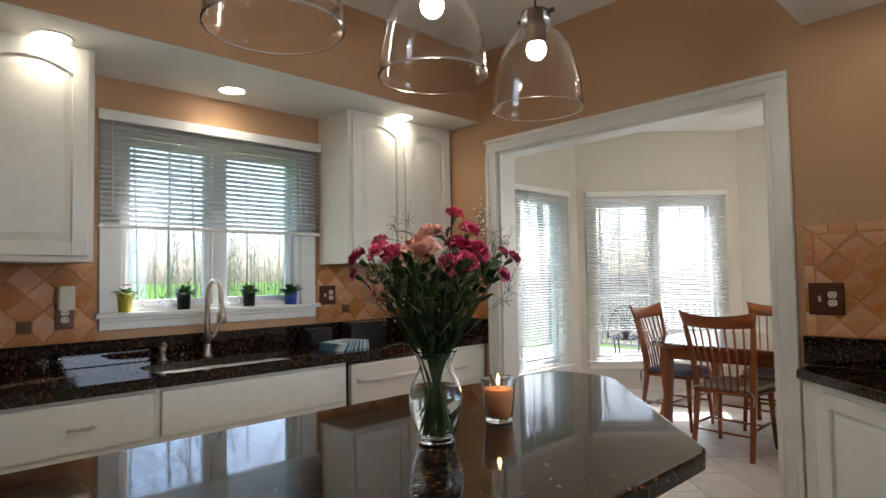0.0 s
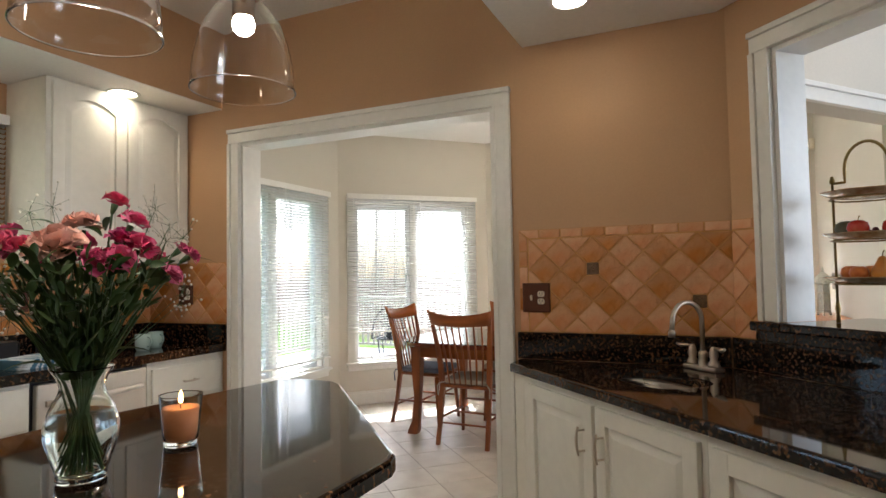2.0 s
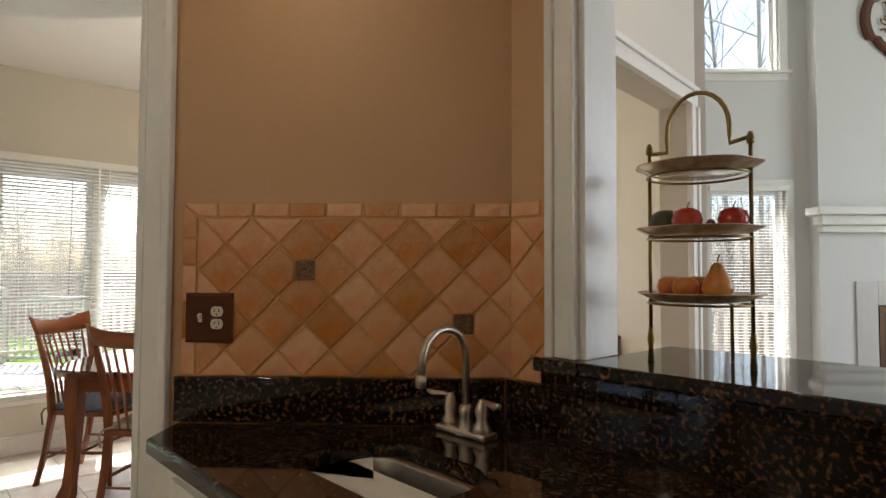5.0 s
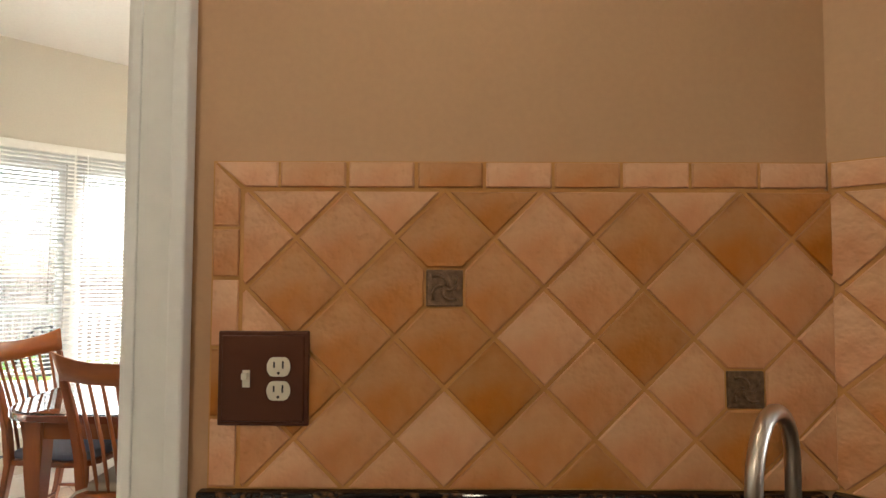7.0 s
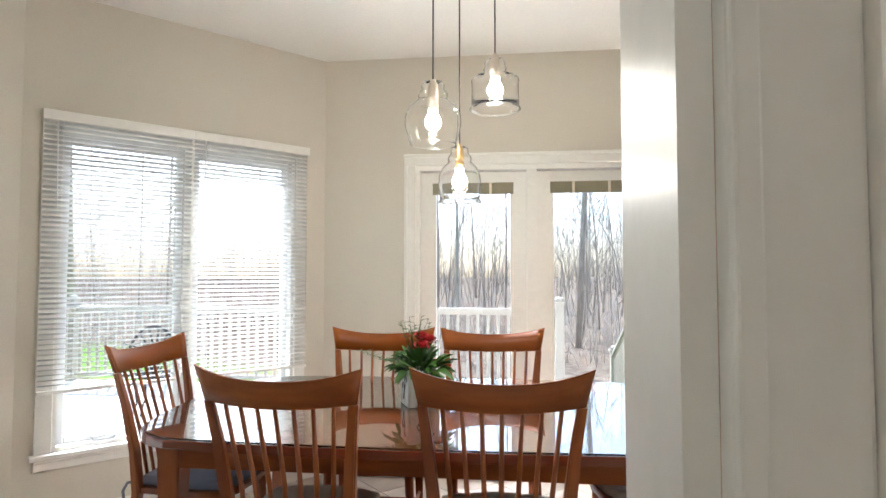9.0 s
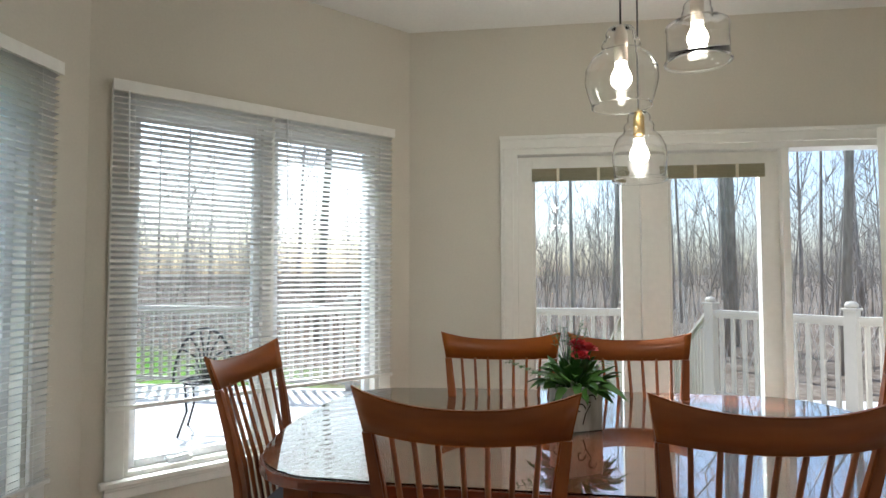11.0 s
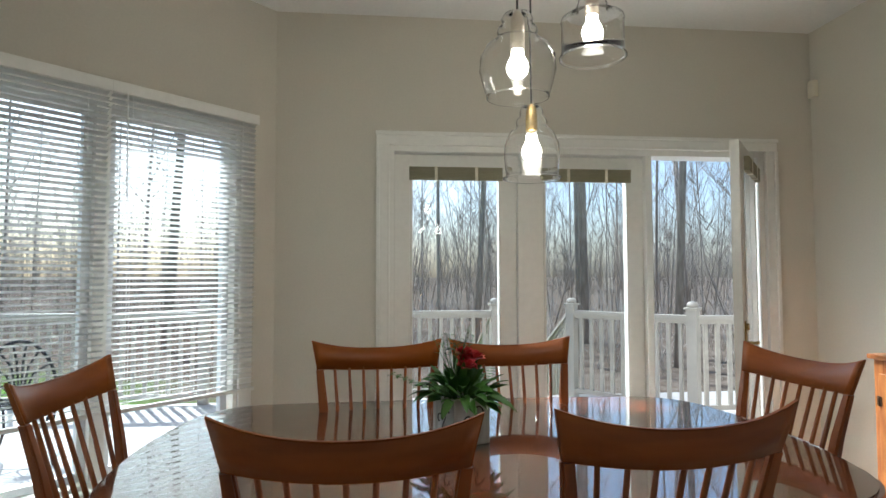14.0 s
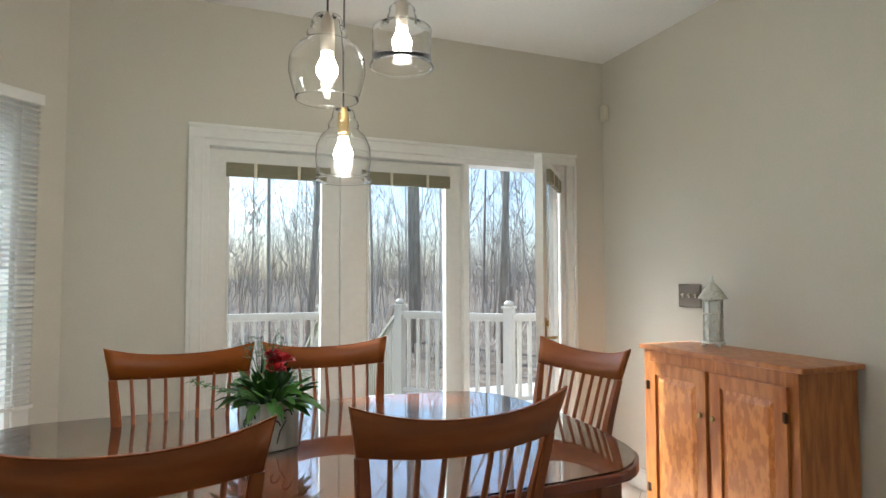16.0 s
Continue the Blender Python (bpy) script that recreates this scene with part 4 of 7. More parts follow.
# ---- lamps ----
def can_light(x, y, z, energy, spot=True):
    top = thing("recessed_light", "lit round recessed ceiling light", "ceiling light", pose(x, y, z), "recessed lights")
    bm = bmesh.new()
    lathe(bm, [(0.062, 0.001), (0.066, -0.004), (0.083, -0.004), (0.085, 0.001)], sides=36, closed=True)
    part("trim_ring", bm, TRIM, top)
    bm = bmesh.new()
    lathe(bm, [(0.0, -0.0015), (0.0635, -0.0015), (0.0635, 0.0005), (0, 0.0005)], sides=32)
    part("lens", bm, CANGLOW, top, "glowing lens")
    lamp("recessed_lamp", "SPOT", pose(x, y, z - 0.012), energy, (1.0, 0.80, 0.53), spot=radians(150), size=0.055)


for x, y in ((-1.32, 1.20), (-1.50, 2.05), (-1.31, 3.08), (-1.32, 0.2)):
    can_light(x, y, 2.3335, 2.5)
can_light(1.12, 3.19, 2.3755, 0.4)
can_light(1.75, 2.1, 2.3755, 0.9)
can_light(1.3, 0.6, 2.3755, 1.35)


def bulb_mesh(bm, cz, r=0.031):
    lathe(bm, [(0, -r), (r * 0.5, -r * 0.86), (r * 0.87, -r * 0.5), (r, 0), (r * 0.87, r * 0.5), (r * 0.58, r * 1.05), (0.016, r * 1.7), (0.0, r * 1.7)], (0, 0, cz), sides=20)


def pendant(x, y, rim, ceil, profile, bulb_z, socket, label, group, energy, metal, collar=True, bulb_r=0.031):
    """profile: (radius, height above the rim), rim first."""
    top = thing("pendant_light", label, "pendant light", pose(x, y, rim), group)
    bm = bmesh.new()
    r0 = profile[0][0]
    lathe(bm, shell([(r0, 0), (r0 + 0.0022, 0.001), (r0 + 0.0022, 0.0045), (r0, 0.007)] + profile[1:], 0.0022), sides=48, closed=True)
    sh = part("glass_shade", bm, CLEAR, top, "clear blown glass shade")
    sh.visible_shadow = False
    top_z = profile[-1][1]
    bm = bmesh.new()
    lathe(bm, [(0.0, socket[0]), (socket[2], socket[0]), (socket[2], socket[1] - 0.02), (socket[2] * 0.7, socket[1]), (0.006, socket[1] + 0.012), (0, socket[1] + 0.012)], sides=24)
    if collar:
        for s in (-1, 1):
            rod(bm, (s * 0.03, 0, top_z - 0.01), (s * 0.058, 0, top_z - 0.01), 0.003, sides=8)
            rod(bm, (s * 0.055, 0, top_z - 0.01), (s * 0.066, 0, top_z - 0.01), 0.007, sides=10)
    part("socket", bm, metal, top)
    bm = bmesh.new()
    rod(bm, (0, 0, socket[1]), (0, 0, ceil - rim - 0.02), 0.003, sides=8)
    part("cord", bm, CORD, top)
    bm = bmesh.new()
    lathe(bm, [(0, ceil - rim - 0.001), (0.06, ceil - rim - 0.001), (0.06, ceil - rim - 0.02), (0.02, ceil - rim - 0.028), (0, ceil - rim - 0.028)], sides=28)
    part("canopy", bm, metal, top)
    bm = bmesh.new()
    bulb_mesh(bm, bulb_z, bulb_r)
    b = part("bulb", bm, BULB, top, "lit frosted bulb")
    b.visible_shadow = False
    lamp("bulb_lamp", "POINT", pose(x, y, rim + bulb_z), energy, (1.0, 0.86, 0.66), size=0.03)
    return top


DOME = [(0.137, 0), (0.136, 0.03), (0.131, 0.08), (0.119, 0.135), (0.098, 0.19), (0.068, 0.232), (0.05, 0.25), (0.046, 0.262), (0.046, 0.300)]
for y in (2.13, 1.695, 1.26):
    pendant(0.45, y, 1.815, KCEIL, DOME, 0.185, (0.205, 0.285, 0.030), "clear glass dome pendant lit over the island", "island pendants", 1.3, BRONZE)
SHADE_A = [(r * 0.95, z * 0.93) for r, z in ((0.090, 0), (0.093, 0.012), (0.102, 0.04), (0.112, 0.08), (0.110, 0.12), (0.092, 0.155), (0.066, 0.175), (0.056, 0.185), (0.060, 0.198), (0.056, 0.212), (0.044, 0.222), (0.047, 0.236), (0.040, 0.252), (0.016, 0.262))]
SHADE_B = [(r * 0.92, z) for r, z in ((0.102, 0), (0.099, 0.006), (0.097, 0.045), (0.096, 0.098), (0.099, 0.108), (0.097, 0.116), (0.080, 0.126), (0.050, 0.134), (0.044, 0.142), (0.049, 0.154), (0.042, 0.166), (0.044, 0.178), (0.030, 0.194), (0.014, 0.203))]
SHADE_C = [(r * 0.92, z * 0.98) for r, z in ((0.094, 0), (0.088, 0.008), (0.088, 0.03), (0.093, 0.07), (0.091, 0.11), (0.075, 0.145), (0.056, 0.160), (0.050, 0.168), (0.053, 0.180), (0.048, 0.192), (0.038, 0.200), (0.040, 0.212), (0.034, 0.226), (0.014, 0.236))]
pendant(0.274, 5.40, 1.803, DCEIL, SHADE_A, 0.085, (0.135, 0.235, 0.020), "clear onion-shaped glass pendant lit above the dining table", "dining pendants", 2.2, NICKEL, False)
pendant(0.504, 5.44, 1.938, DCEIL, SHADE_B, 0.075, (0.125, 0.205, 0.020), "clear bell-shaped glass pendant lit above the dining table", "dining pendants", 2.2, NICKEL, False)
pendant(0.358, 5.58, 1.608, DCEIL, SHADE_C, 0.085, (0.150, 0.225, 0.018), "clear jar-shaped glass pendant lit above the dining table", "dining pendants", 2.2, BRASS, False)


# ---- dining: table and chairs ----
def arc_pts(a, b, bulge, n):
    """Points from a to b on a shallow bow that stands out to the right of the way."""
    a, b = Vector(a), Vector(b)
    d = b - a
    nrm = Vector((d.y, -d.x)).normalized()
    return [tuple(a + d * (i / n) + nrm * bulge * (1 - (2 * i / n - 1) ** 2)) for i in range(n)]


TX0, TX1, TY0, TY1 = -0.83, 1.27, 5.17, 6.44
cn = 0.20
TOP = (arc_pts((TX0 + cn, TY0), (TX1 - cn, TY0), 0.03, 10) + arc_pts((TX1 - cn, TY0), (TX1, TY0 + cn), 0.035, 6) + arc_pts((TX1, TY0 + cn), (TX1, TY1 - cn), 0.05, 8)
       + arc_pts((TX1, TY1 - cn), (TX1 - cn, TY1), 0.035, 6) + arc_pts((TX1 - cn, TY1), (TX0 + cn, TY1), 0.03, 10) + arc_pts((TX0 + cn, TY1), (TX0, TY1 - cn), 0.035, 6)
       + arc_pts((TX0, TY1 - cn), (TX0, TY0 + cn), 0.05, 8) + arc_pts((TX0, TY0 + cn), (TX0 + cn, TY0), 0.035, 6))
table = thing("dining_table", "long cherry wood dining table set with chairs", "table")
bm = bmesh.new()
prism(bm, TOP, 0.724, 0.754, 0.009, 3)
part("tabletop", bm, CHERRYTOP, table)
x0, x1, y0, y1 = TX0 + 0.13, TX1 - 0.13, TY0 + 0.11, TY1 - 0.11
for a in ((x0, x1, y0, y0 + 0.022), (x0, x1, y1 - 0.022, y1), (x0, x0 + 0.022, y0 + 0.022, y1 - 0.022), (x1 - 0.022, x1, y0 + 0.022, y1 - 0.022)):
    bm = bmesh.new()
    box(bm, *a, 0.625, 0.7235, 0.002)
    part("apron", bm, CHERRYX, table)
for lx in (x0 + 0.03, x1 - 0.03):
    for ly in (y0 + 0.03, y1 - 0.03):
        bm = bmesh.new()
        sx, sy = (-1 if lx < 0 else 1), (-1 if ly < 5.8 else 1)
        prof = [(0.0, 0.040), (0.03, 0.042), (0.10, 0.030), (0.30, 0.027), (0.48, 0.036), (0.60, 0.042), (0.7235, 0.042)]
        rings = []
        for z, r in prof:
            o = 0.03 * max(0, 1 - z / 0.25) ** 2
            rings.append([bm.verts.new((lx + sx * o + a * r, ly + sy * o + b * r, z)) for a, b in ((-1, -1), (1, -1), (1, 1), (-1, 1))])
        for a, b in zip(rings, rings[1:]):
            for i in range(4):
                bm.faces.new((a[i], a[(i + 1) % 4], b[(i + 1) % 4], b[i]))
        bm.faces.new(rings[0][::-1]), bm.faces.new(rings[-1])
        bmesh.ops.bevel(bm, geom=[e for e in bm.edges if abs(e.verts[0].co.z - e.verts[1].co.z) > 0.01], offset=0.006, segments=2, affect="EDGES")
        part("leg", bm, CHERRY, table)
bm = bmesh.new()
cxm, cym = (TX0 + TX1) / 2, (TY0 + TY1) / 2
prism(bm, [(cxm + (x - cxm) * 0.990, cym + (y - cym) * 0.985) for x, y in TOP], 0.7548, 0.7608, 0.0015)
gl = solid("table_glass", bm, TOPGLASS, "clear protective glass sheet on the table top", "glass sheet")
gl.visible_shadow = False


def dining_chair(cushion, label):
    """Faces +y; origin on the floor under the seat's middle; the crest stands at y = -0.28."""
    ch = thing("dining_chair", label, "chair", None, "chairs round the dining table")
    W = 0.235
    bm = bmesh.new()
    pts = [(-0.20, -0.21), (0.20, -0.21)] + [(0.235, 0.10), (0.225, 0.19), (0.15, 0.225), (0, 0.235), (-0.15, 0.225), (-0.225, 0.19), (-0.235, 0.10)]
    prism(bm, pts, 0.425, 0.452, 0.009)
    part("seat", bm, CHERRY, ch)
    bm = bmesh.new()
    prism(bm, [(x * 0.93, y * 0.93 + 0.005) for x, y in pts], 0.453, 0.492, 0.015, 3)
    cu = part("seat_pad", bm, cushion, ch, "tied cloth seat pad")
    for s in (-1, 1):
        bm = bmesh.new()
        tube(bm, [(s * 0.17, -0.20, 0.47), (s * 0.20, -0.235, 0.465), (s * 0.22, -0.24, 0.44), (s * 0.215, -0.235, 0.37)], 0.006, 6)
        part("tie", bm, cushion, cu)
    for s in (-1, 1):
        bm = bmesh.new()
        # back post and rear leg in one sweep
        prof = [(0.0, 0.205, -0.275, 0.017), (0.20, 0.200, -0.225, 0.018), (0.43, 0.197, -0.19, 0.022), (0.60, 0.208, -0.20, 0.021), (0.78, 0.224, -0.232, 0.018), (0.915, 0.240, -0.264, 0.015)]
        rings = []
        for z, x, y, r in prof:
            rings.append([bm.verts.new((s * x + a * r, y + b * r * 0.75, z)) for a, b in ((-1, -1), (1, -1), (1, 1), (-1, 1))])
        for a, b in zip(rings, rings[1:]):
            for i in range(4):
                bm.faces.new((a[i], a[(i + 1) % 4], b[(i + 1) % 4], b[i]))
        bm.faces.new(rings[0][::-1]), bm.faces.new(rings[-1])
        bmesh.ops.bevel(bm, geom=[e for e in bm.edges if abs(e.verts[0].co.z - e.verts[1].co.z) > 0.05], offset=0.005, segments=2, affect="EDGES")
        part("back_post", bm, CHERRY, ch)
        bm = bmesh.new()
        tube(bm, [(s * 0.185, 0.165, 0.425), (s * 0.192, 0.172, 0.25), (s * 0.205, 0.19, 0.0)], [0.021, 0.018, 0.013], 10)
        part("leg", bm, CHERRY, ch)
    # crest rail, bowed backwards, with a dipped top edge and flared ears
    bm = bmesh.new()
    n = 14
    rows = []
    for i in range(n + 1):
        u = i / n * 2 - 1
        bow = -0.045 * (1 - u * u)
        zt = 0.992 + 0.040 * abs(u) ** 2.4
        zb = 0.903 + 0.014 * u * u
        yt, yb = -0.292 + bow, -0.262 + bow
        xt, xb = u * 0.276, u * 0.252
        rows.append([bm.verts.new(v) for v in ((xb, yb + 0.011, zb), (xb, yb - 0.011, zb), (xt, yt - 0.009, zt), (xt, yt + 0.009, zt))])
    for a, b in zip(rows, rows[1:]):
        for i in range(4):
            bm.faces.new((a[i], a[(i + 1) % 4], b[(i + 1) % 4], b[i])).smooth = i in (1, 3)
    bm.faces.new(rows[0]), bm.faces.new(rows[-1][::-1])
    bmesh.ops.bevel(bm, geom=[e for e in bm.edges if abs(e.verts[0].co.x - e.verts[1].co.x) > 0.02], offset=0.004, segments=2, affect="EDGES")
    part("crest_rail", bm, CHERRYX, ch)
    for i in range(7):
        u = (i - 3) / 3.6
        bm = bmesh.new()
        bow = -0.045 * (1 - u * u)
        tube(bm, [(u * 0.165, -0.185, 0.45), (u * 0.19, -0.20 + bow * 0.5, 0.65), (u * 0.215, -0.262 + bow, 0.915)], [0.007, 0.0085, 0.0065], 8)
        part("spindle", bm, CHERRY, ch)
    for a, b, r in (((-0.197, -0.01, 0.20), (0.197, -0.01, 0.20), 0.010), ((-0.19, 0.17, 0.20), (-0.20, -0.22, 0.20), 0.011), ((0.19, 0.17, 0.20), (0.20, -0.22, 0.20), 0.011), ((-0.2, -0.23, 0.16), (0.2, -0.23, 0.16), 0.009), ((-0.19, 0.175, 0.27), (0.19, 0.175, 0.27), 0.010)):
        bm = bmesh.new()
        m_ = tuple((p + q) / 2 for p, q in zip(a, b))
        tube(bm, [a, m_, b], [r * 0.75, r, r * 0.75], 8)
        part("stretcher", bm, CHERRY, ch)
    return ch


LABEL = "cherry wood spindle-back dining chair with an oatmeal seat pad"
first = dining_chair(CUSHION, LABEL)
SIZE = Matrix.Diagonal((1.0, 1.0, 1.005, 1))
first.matrix_world = pose(-0.155, 5.315, 0, 0, 0, -2) @ SIZE
for x, y, a in ((0.515, 5.315, 3), (-0.10, 6.07, 184), (0.475, 6.10, 183), (1.12, 5.82, 95.5)):
    copy_thing(first, pose(x, y, 0, 0, 0, a) @ SIZE)
blue = dining_chair(BLUECUSHION, "cherry wood spindle-back dining chair with a blue grey seat pad")
blue.matrix_world = pose(-0.77, 5.735, 0, 0, 0, -91) @ SIZE

# flower box on the table
POTWOOD = material("whitewashed wood", (0.66, 0.65, 0.62), 0.8, color2=(0.45, 0.43, 0.40), scale=40, stretch=(1, 1, 0.2), detail=7, contrast=(0.45, 0.7), bump=0.001, wear=0.15)
LEAF = material("leaf green", (0.05, 0.13, 0.025), 0.5, color2=(0.09, 0.20, 0.04), scale=15, random=0.2, wear=0.15)
STEM = material("stem green", (0.06, 0.12, 0.03), 0.5, wear=0.15)
RED = material("red petals", (0.42, 0.015, 0.02), 0.6, color2=(0.55, 0.05, 0.06), scale=60, wear=0.2)
SOIL = material("dark soil", (0.035, 0.025, 0.018), 0.95, scale=80, bump=0.004)


def leaf(bm, base, way, length, width, droop=0.3, roll=0.0):
    """A pointed leaf folded along its midrib."""
    base, way = Vector(base), Vector(way).normalized()
    side = way.cross(Vector((0, 0, 1)))
    if side.length < 1e-3:
        side = Vector((1, 0, 0))
    side.normalize()
    up = side.cross(way)
    side = side * math.cos(roll) + up * math.sin(roll)
    up = side.cross(way)
    prev = None
    n = 5
    for i in range(n + 1):
        t = i / n
        c = base + way * length * t - Vector((0, 0, 1)) * droop * length * t * t
        w = width * (math.sin(math.pi * min(1, t * 0.92 + 0.08)) ** 0.8) / 2
        row = [bm.verts.new(c - side * w + up * w * 0.35), bm.verts.new(c), bm.verts.new(c + side * w + up * w * 0.35)]
        if prev:
            for k in (0, 1):
                bm.faces.new((prev[k], prev[k + 1], row[k + 1], row[k])).smooth = True
        prev = row


def blossom(bm, centre, r, rng, petals=26, ruffle=0.25):
    """A double flower: ruffled petals in shells round the centre, facing mostly up and out."""
    c = Vector(centre)
    for k in range(petals):
        t = k / petals
        el = radians(88 - 95 * t)
        az = k * 2.39996 + rng.uniform(-0.2, 0.2)
        d = Vector((math.cos(el) * math.cos(az), math.cos(el) * math.sin(az), math.sin(el)))
        side = d.cross(Vector((0, 0, 1)))
        side = side.normalized() if side.length > 1e-3 else Vector((1, 0, 0))
        up = side.cross(d)
        length = r * (0.55 + 0.5 * t)
        w = r * (0.28 + 0.30 * t)
        inner = c + d * r * 0.12
        rows = [[bm.verts.new(inner - side * w * 0.2), bm.verts.new(inner + side * w * 0.2)]]
        prev = rows[0]
        mid = []
        for j in range(4):
            u = j / 3 * 2 - 1
            mid.append(bm.verts.new(c + d * length * 0.62 + side * w * u * 0.8 + up * r * rng.uniform(-0.06, 0.10)))
        tip = []
        for j in range(4):
            u = j / 3 * 2 - 1
            tip.append(bm.verts.new(c + d * length * (1 - 0.12 * u * u) + side * w * u + up * r * ruffle * rng.uniform(-0.6, 1.0)))
        bm.faces.new((prev[0], prev[1], mid[3], mid[2], mid[1], mid[0])).smooth = True
        for j in range(3):
            bm.faces.new((mid[j], mid[j + 1], tip[j + 1], tip[j])).smooth = True


rng = random.Random(5)
pot = thing("flower_box", "whitewashed square wooden box of red flowers on the table", "flower pot", pose(0.165, 5.80, 0.7612, 0, 0, 24) @ Matrix.Diagonal((1.05, 1.05, 1.22, 1)))
bm = bmesh.new()
for a in ((-0.066, 0.066, -0.066, -0.056), (-0.066, 0.066, 0.056, 0.066), (-0.066, -0.056, -0.056, 0.056), (0.056, 0.066, -0.056, 0.056)):
    box(bm, *a, 0.0, 0.125, 0.002)
box(bm, -0.056, 0.056, -0.056, 0.056, 0.0, 0.01)
part("box", bm, POTWOOD, pot)
for rot in range(4):
    bm = bmesh.new()
    for s, o in ((1, 0.022), (-1, -0.022)):
        pts = []
        for k in range(16):
            t = k / 15
            r = 0.020 * (1 - 0.75 * t)
            a = t * 4.6 + (0 if s > 0 else math.pi)
            pts.append((o * 0.9 + s * r * math.cos(a), -0.0675, 0.075 + s * 0.012 + r * math.sin(a) * s))
        tube(bm, pts, 0.0022, 6, up=(0, 1, 0))
    tube(bm, [(-0.01, -0.0675, 0.02), (0.0, -0.0675, 0.05), (0.02, -0.0675, 0.075)], 0.002, 6, up=(0, 1, 0))
    bmesh.ops.rotate(bm, verts=bm.verts, cent=(0, 0, 0), matrix=Matrix.Rotation(rot * math.pi / 2, 3, "Z"))
    part("scroll", bm, BLACK, pot, "painted black scroll")
bm = bmesh.new()
box(bm, -0.056, 0.056, -0.056, 0.056, 0.095, 0.105)
part("soil", bm, SOIL, pot)
bm = bmesh.new()
for k in range(150):
    az, el = rng.uniform(0, 6.283), rng.uniform(0.05, 1.3)
    d = Vector((math.cos(az) * math.cos(el), math.sin(az) * math.cos(el), math.sin(el)))
    leaf(bm, Vector((d.x * 0.045, d.y * 0.045, 0.115)) + d * rng.uniform(0, 0.06), d, rng.uniform(0.05, 0.11), rng.uniform(0.018, 0.032), rng.uniform(0.1, 0.6), rng.uniform(-0.6, 0.6))
for az, ln in ((2.7, 0.16), (3.3, 0.20), (3.9, 0.13), (0.4, 0.13)):
    for k in range(9):
        c = Vector((math.cos(az) * 0.05, math.sin(az) * 0.05, 0.13)) + Vector((math.cos(az), math.sin(az), 0.35)) * ln * k / 8
        for s in (-1, 1):
            leaf(bm, c, Vector((math.cos(az + s * 1.1), math.sin(az + s * 1.1), 0.2)), 0.035, 0.009, 0.3)
part("foliage", bm, LEAF, pot)
bm = bmesh.new()
for c in ((0.0, -0.02, 0.235), (0.035, 0.02, 0.215), (-0.01, -0.05, 0.205), (0.03, -0.035, 0.225)):
    blossom(bm, c, 0.036, rng, 22)
part("flowers", bm, RED, pot, "red double flowers")
bm = bmesh.new()
for k in range(14):
    az = rng.uniform(0, 6.283)
    c = Vector((0.02 * math.cos(az) - 0.03, 0.02 * math.sin(az), 0.2))
    tip = c + Vector((math.cos(az) * 0.05, math.sin(az) * 0.05, rng.uniform(0.06, 0.12)))
    rod(bm, c, tip, 0.0012, 0.0008, 4)
    for j in range(5):
        leaf(bm, c.lerp(tip, 0.4 + j * 0.14), Vector((math.cos(az + j * 2), math.sin(az + j * 2), 0.4)), 0.025, 0.008, 0.2)
part("sprig", bm, STEM, pot)

# ---- french door ----
bm = bmesh.new()
fx0, fx1 = FD
box(bm, fx0, fx0 + 0.025, 0.0, 0.135, 0, 2.045)
box(bm, fx1 - 0.03, fx1, 0.0, 0.135, 0, 2.045)
box(bm, fx0 + 0.025, fx1 - 0.03, 0.0, 0.135, 2.012, 2.045)
box(bm, 1.355, 1.424, 0.012, 0.13, 0.03, 2.012)
box(bm, 2.118, 2.155, 0.012, 0.13, 0.03, 2.012)
box(bm, fx0 + 0.025, fx1 - 0.03, 0.0, 0.135, 0.0, 0.03)
solid("door_frame_1", bm, TRIM, "white frame of the triple glazed door", "door frame", mC, kind="structure")
WOODSLAT = material("olive blind slat", (0.30, 0.27, 0.17), 0.6, wear=0.1)


